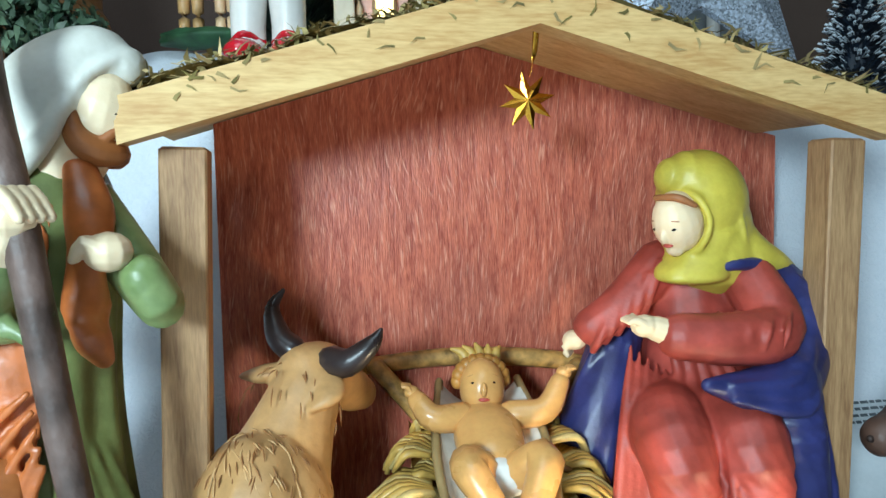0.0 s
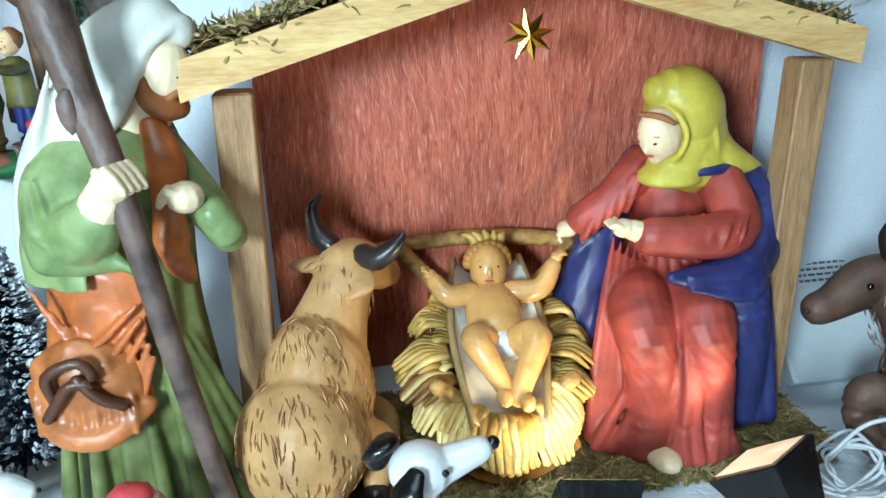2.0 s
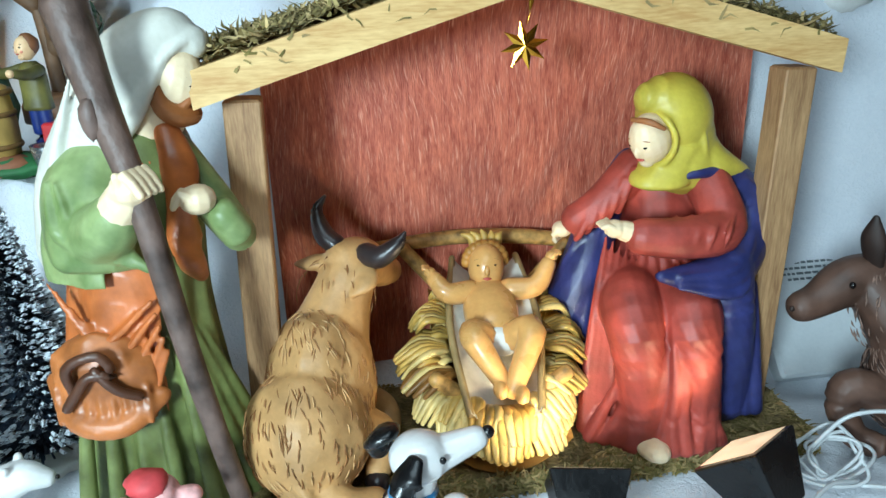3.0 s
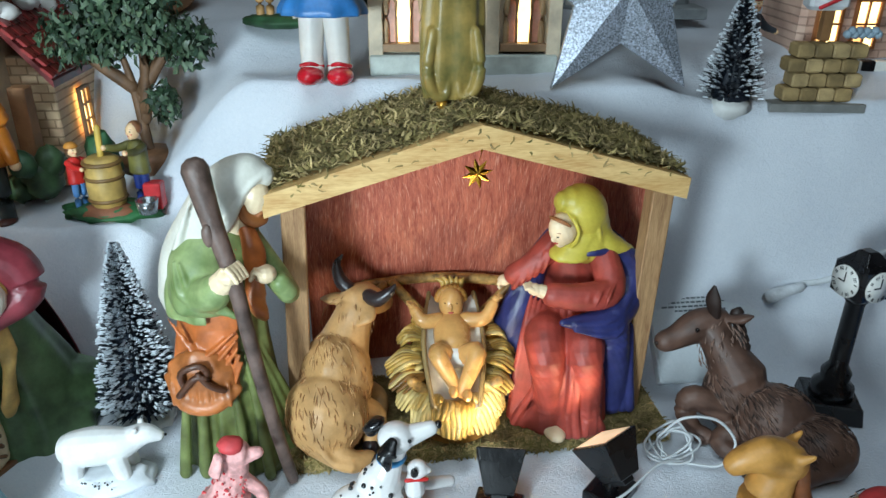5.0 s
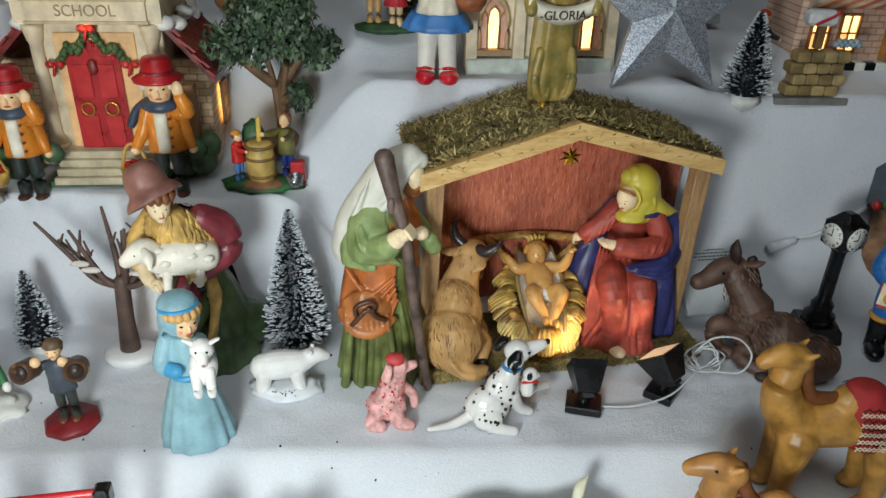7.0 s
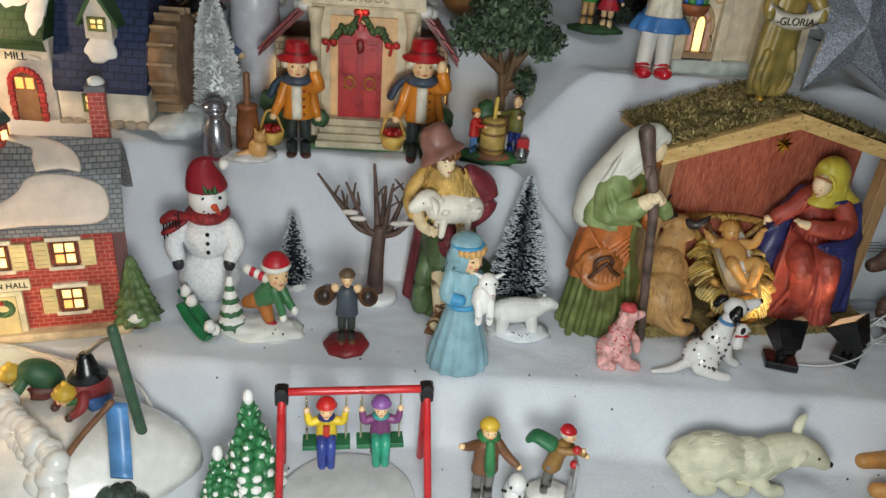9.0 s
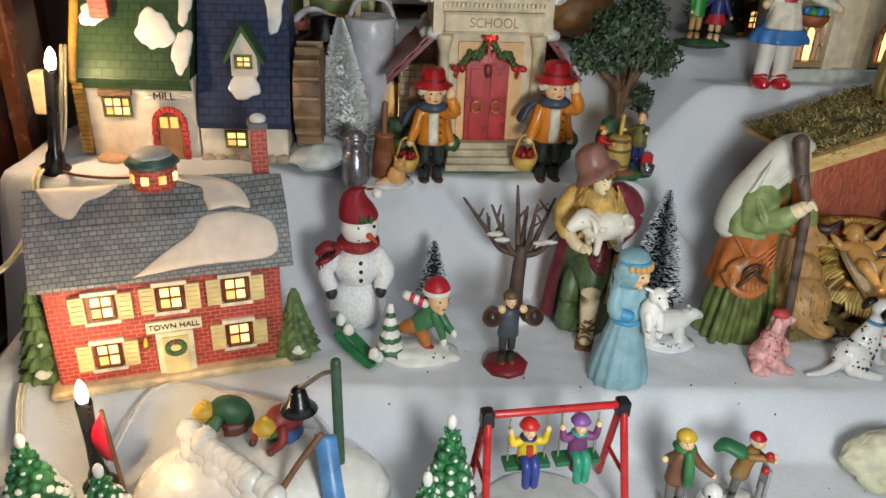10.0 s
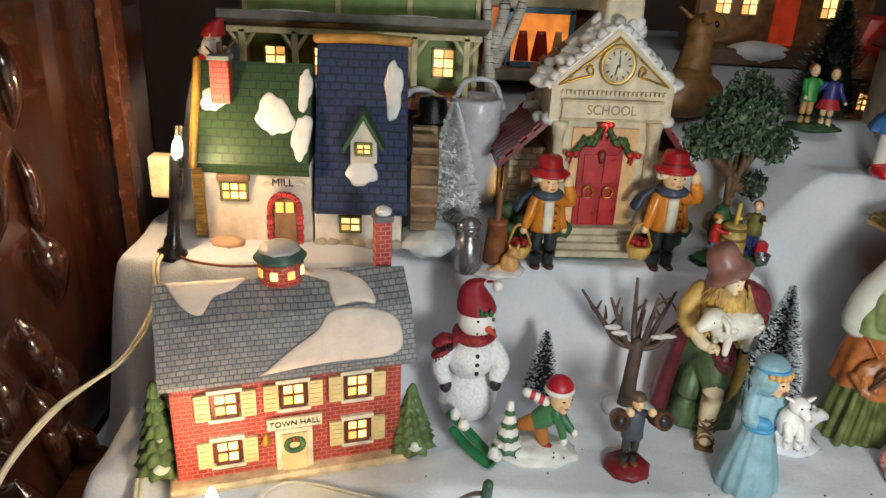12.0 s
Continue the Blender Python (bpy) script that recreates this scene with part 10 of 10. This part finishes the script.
for k in range(15):
    u = k / 14
    for row in range(2 if k % 2 else 3):
        balls.ell((-0.066 + 0.092 * u + rnd.uniform(-0.003, 0.003), 0.018 - 0.075 * u - 0.008 * row, 0.062 - 0.01 * u + 0.011 * (1 - row)), 0.0128 * rnd.uniform(0.85, 1.1), GLOSS, n=12, rough=0.12)
balls.part("snowball_wall", hill, "wall of white snowballs")
more = Sculpt()
for k in range(9):
    more.ell((-0.066 + 0.012 * k, -0.055 + 0.004 * (k % 3), 0.03 + 0.004 * (k % 2)), 0.010, GLOSS, n=11, rough=0.12)
more.part("snowball_pile", hill, "pile of snowballs")


def sprawler(at, coat, hat, trousers, label):
    """A child crouching on its knees, bent over the snowballs."""
    sh = Sculpt()
    sh.tube([(-0.022, 0, 0.008), (-0.014, 0, 0.022), (0.0, 0, 0.03), (0.012, 0, 0.026)], [0.012, 0.017, 0.0165, 0.011], coat, n=16)
    for s in (-1, 1):
        sh.tube([(-0.018, s * 0.009, 0.008), (0.002, s * 0.011, 0.009), (-0.012, s * 0.013, 0.003)], [0.009, 0.008, 0.005], trousers, n=10)
        sh.tube([(0.008, s * 0.013, 0.028), (0.016, s * 0.019, 0.018), (0.026, s * 0.015, 0.01)], [0.0065, 0.006, 0.0045], coat, n=10)
        sh.ell((0.029, s * 0.014, 0.009), 0.0048, P(80, 50, 40, 0.5), n=8)
    face(sh, (0.023, 0, 0.029), 0.0105, 0, SKIN, 25)
    sh.ell((0.022, 0, 0.033), (0.0125, 0.0125, 0.0105), hat, n=14)
    sh.turn([(0.011, 0), (0.0135, 0.002), (0.011, 0.004)], hat, n=18, c=(0.0225, 0, 0.031))
    sh.ell((0.021, 0, 0.0445), 0.0035, hat, n=8)
    sh.tube([(0.014, -0.011, 0.024), (0.022, 0, 0.0185), (0.014, 0.011, 0.024)], 0.0035, P(70, 120, 70, 0.5), n=7)
    return sh.make("sledding_child", at, label, "figurine", "children on the hill")


YEL = P(206, 168, 60, 0.5)
sprawler(pose(-0.702, 0.272, 0.0, 0, 0, 200) @ Matrix.Scale(0.85, 4), P(50, 92, 60, 0.5), YEL, P(96, 50, 40, 0.5), "painted child in green with yellow hat on snow hill")
sprawler(pose(-0.646, 0.258, -0.001, 0, 0, 235) @ Matrix.Scale(0.85, 4), P(132, 44, 44, 0.5), YEL, P(70, 110, 170, 0.5), "painted child in maroon with yellow hat on snow hill")
pole = thing("lamp_pole", pose(-0.583, 0.232, -0.058), "dark green pole with a hanging black lamp shade", "lamp pole")
Sculpt().tube([(-0.004, 0.016, 0.0), (0.0, -0.03, 0.188)], [0.0052, 0.0046], P(54, 84, 62, 0.45), n=12).part("pole", pole, "dark green pole")
Sculpt().tube([(0.0, -0.027, 0.176), (-0.012, -0.024, 0.172), (-0.028, -0.018, 0.156), (-0.034, -0.014, 0.15)], 0.0022, P(120, 112, 104, 0.35, metal=0.6), n=7).part("bracket", pole, "curved metal bracket")
Sculpt().turn([(0.004, 0.024), (0.007, 0.02), (0.010, 0.008), (0.017, 0.0), (0.015, -0.001), (0.008, 0.007)], BLACK, n=20, c=(-0.036, -0.014, 0.126)).part("shade", pole, "black bell shade")
slide = thing("toy_sled", pose(-0.606, 0.215, -0.01, 0, 0, 0), "blue curved sled with a brown pole", "sled")
sh = Sculpt()
rows = []
for u in np.linspace(0, 1, 14):
    y, z = -0.035 * u, 0.045 - 0.055 * u + 0.03 * (u - 0.5) ** 2
    rows.append([(0.010 + 0.012 * u - 0.010, y, z), (0.010 + 0.012 * u + 0.010, y, z), (0.010 + 0.012 * u + 0.010, y, z - 0.002), (0.010 + 0.012 * u - 0.010, y, z - 0.002)])
sh.grid(rows, P(84, 134, 186, 0.35, var=0.15)).part("sled_body", slide, "blue curved board")
Sculpt().tube([(0.006, 0.0, 0.052), (-0.014, -0.016, 0.03), (-0.03, -0.03, 0.008)], 0.003, P(110, 74, 48, 0.5), n=8).part("stick", slide, "brown stick")
shrub = thing("dark_shrub", pose(-0.588, 0.172, -0.06), "dark grey-green frosted toy shrub", "model tree")
sh = Sculpt()
for k in range(40):
    d = Vector((rnd.gauss(0, 1), rnd.gauss(0, 1), abs(rnd.gauss(0, 1)))).normalized()
    sh.ell(tuple(d * 0.02 + Vector((0, 0, 0.012))), rnd.uniform(0.006, 0.009), P(58, 72, 66, 0.5, var=0.3), n=8, rough=0.3)
sh.part("crown", shrub, "dark clumps")
Sculpt().turn([(0.005, 0), (0.005, 0.014)], TW, n=8).part("trunk", shrub)
flag = thing("red_flag", pose(-0.808, 0.246, -0.058), "small red flag on a brown stick", "flag")
Sculpt().tube([(0.0, 0.0, 0.1), (0.018, -0.02, 0.0)], 0.0022, P(120, 76, 48, 0.5), n=8).part("stick", flag, "brown stick")
sh = Sculpt()
rows = []
for u in np.linspace(0, 1, 10):
    rows.append([(-0.001 - 0.016 * math.sin(u * 2.6) + 0.008 * u, 0.0 - 0.008 * u, 0.098 - 0.05 * u), (0.0 + 0.009 * u, -0.010 * u, 0.098 - 0.05 * u), (0.0 + 0.009 * u, -0.010 * u + 0.002, 0.098 - 0.05 * u), (-0.001 - 0.016 * math.sin(u * 2.6) + 0.008 * u, 0.002 - 0.008 * u, 0.098 - 0.05 * u)])
sh.grid(rows, P(206, 24, 54, 0.4)).part("cloth", flag, "red cloth")
Sculpt().ell((-0.004, 0.0, 0.001), (0.066, 0.062, 0.003), P(206, 208, 208, 0.2, var=0.06), n=36).make("ice_sheet", pose(-0.383, 0.215, -0.058), "pale grey sheet of toy ice under the swing", "toy ice")

# ---- specks of glitter and crumbs on the blanket ----
sh = Sculpt()
rnd = random.Random(3)
for _ in range(60):
    x, y = rnd.uniform(-0.7, 0.35), rnd.uniform(0.18, 0.42)
    sh.ell((x, y, snow_height(x, y) + 0.0006), rnd.uniform(0.0004, 0.0013), P(60, 56, 50, 0.6), n=5, rough=0.4)
sh.make("crumbs", None, "dark crumbs scattered on the snow blanket", "crumbs", "", "stuff")
sh = Sculpt()
for _ in range(26):
    u = rnd.random()
    p = Vector((-0.086 + rnd.uniform(-0.006, 0.006), 0.47 + rnd.uniform(-0.01, 0.01), 0.004))
    sh.tube([p, p + Vector((rnd.uniform(-0.01, 0.01), rnd.uniform(-0.006, 0.006), rnd.uniform(0.0, 0.006)))], [0.0006, 0.0003], MOSS_B, n=4, steps=2)
sh.make("moss_crumbs", None, "loose green moss crumbs beside the stable", "crumbs", "", "stuff")

# ---- the carved furniture and the cords at the side ----
chest = thing("carved_cabinet", pose(-1.07, 0.47, -0.1, 0, 0, 0), "tall dark carved wooden cabinet post with acanthus leaves", "cabinet")
Sculpt().box((-0.09, 0.1, 0.35), (0.2, 0.5, 1.2), DARK_WOOD, bev=0.006).part("stile", chest, "dark polished stile")
Sculpt().box((0.045, 0.16, 0.35), (0.02, 0.03, 1.2), P(96, 54, 34, 0.25, coat=0.5), bev=0.003).part("moulding", chest, "lighter brown moulding strip")
Sculpt().box((0.02, 0.2, 0.35), (0.06, 0.08, 1.2), DARK_WOOD, bev=0.004).part("back_rail", chest, "dark rail")
rnd = random.Random(77)
for k in range(9):
    z = 0.78 - 0.105 * k
    for s in (-1, 1):
        for j in range(6):
            a = 0.2 + 0.26 * j + rnd.uniform(-0.06, 0.06)
            w = rnd.uniform(0.9, 1.4)
            sh = Sculpt()
            pts = [Vector((-0.03, -0.158, z)), Vector((-0.03 + s * 0.03 * math.sin(a), -0.174, z - 0.02 - 0.02 * math.cos(a))), Vector((-0.03 + s * (0.055 - 0.003 * j) * math.sin(a + 0.3), -0.169, z - 0.05 * w * math.cos(a) - 0.035)), Vector((-0.03 + s * 0.064 * math.sin(a + 0.5), -0.16, z - 0.075 * w * math.cos(a) - 0.03))]
            sh.tube(pts, [0.004, 0.0105 * w, 0.0095, 0.003], DARK_WOOD, n=8, flat=0.55, side=(0, 1, 0))
            sh.tube([p + Vector((0, -0.006, 0)) for p in pts], [0.001, 0.003, 0.0026, 0.0008], DARK_WOOD, n=6)
            sh.part("acanthus_leaf", chest)
    for j in range(3):
        y, q, w = -0.14 + 0.058 * j + rnd.uniform(-0.015, 0.015), rnd.uniform(-0.05, 0.05), rnd.uniform(0.7, 1.7)
        Sculpt().tube([(0.008, y, z + 0.045 + q), (0.018, y + 0.004, z + 0.012 + q), (0.017, y + 0.012 * w, z - 0.03 + q), (0.008, y + 0.02, z - 0.06 + q)], [0.004, 0.0125 * w, 0.0095, 0.003], DARK_WOOD, n=7, side=(1, 0, 0)).part("acanthus_leaf", chest)
    if k in (3, 5, 7):
        for s in (-1, 0, 1):
            Sculpt().ell((-0.015 + 0.024 * s, -0.182, z - 0.055 - 0.006 * abs(s)), (0.0145, 0.0135, 0.02), DARK_WOOD, n=16).part("carved_bead", chest)
    if k in (4, 6):
        Sculpt().ell((-0.008, -0.18, z - 0.04), (0.03, 0.02, 0.024), DARK_WOOD, n=20).part("carved_boss", chest, "smooth rounded boss")
for x in (-0.1, -0.118):
    Sculpt().tube([(x, -0.158, 0.95), (x, -0.158, 0.4), (x + 0.004, -0.158, -0.2)], 0.006, DARK_WOOD, n=8).part("bead", chest, "thin polished bead")
CORD = P(206, 196, 170, 0.4, var=0.06)
sh = Sculpt()
for o in (0.0, 0.004):
    sh.tube([(-0.935 + o, 0.46, 0.16), (-0.955 + o, 0.40, 0.115), (-1.0, 0.33, 0.09 + o), (-1.03, 0.27, 0.05 + o), (-1.03, 0.24, 0.0 + o), (-0.995, 0.22, -0.04 + o), (-0.965, 0.235, 0.0 + o), (-0.94, 0.22, -0.02 + o), (-0.905, 0.18, -0.055 + o)], 0.0022, CORD, n=7, steps=8)
sh.make("twin_cord", None, "twisted pair of cream electric cords hanging beside cabinet", "cord")
sh = Sculpt()
for o in (0.0, 0.005):
    sh.tube([(-0.955 + o, 0.62, 0.305), (-0.95 + o, 0.56, 0.2), (-0.945 + o, 0.50, 0.192), (-0.94 + o, 0.462, 0.188), (-0.936 + o, 0.448, 0.15), (-0.935 + o, 0.42, 0.01), (-0.93 + o, 0.33, 0.005), (-0.915 + o, 0.27, -0.054)], 0.0021, CORD, n=7, steps=8)
sh.make("cream_cord", None, "cream lamp cords lying down the snow steps", "cord")
Sculpt().tube([(-0.93, 0.5, 0.188), (-0.9, 0.478, 0.19), (-0.86, 0.47, 0.19), (-0.82, 0.475, 0.19)], 0.0016, P(120, 64, 44, 0.4), n=6, steps=6).make("brown_wire", None, "thin brown wire from the street lamp", "wire")
Sculpt().tube([(-0.83, 0.27, -0.052), (-0.79, 0.335, 0.003), (-0.7, 0.325, 0.004), (-0.62, 0.31, -0.01), (-0.58, 0.27, -0.055)], 0.002, P(214, 210, 204, 0.35), n=7, steps=8).make("white_cord", None, "white cord lying behind the snow hill", "cord")
plug = thing("wall_plug", pose(-0.955, 0.56, 0.25), "small cream plug box behind the street lamp", "plug")
Sculpt().box((0, 0, 0.012), (0.026, 0.02, 0.05), P(206, 192, 160, 0.4), bev=0.002).part("plug_body", plug)
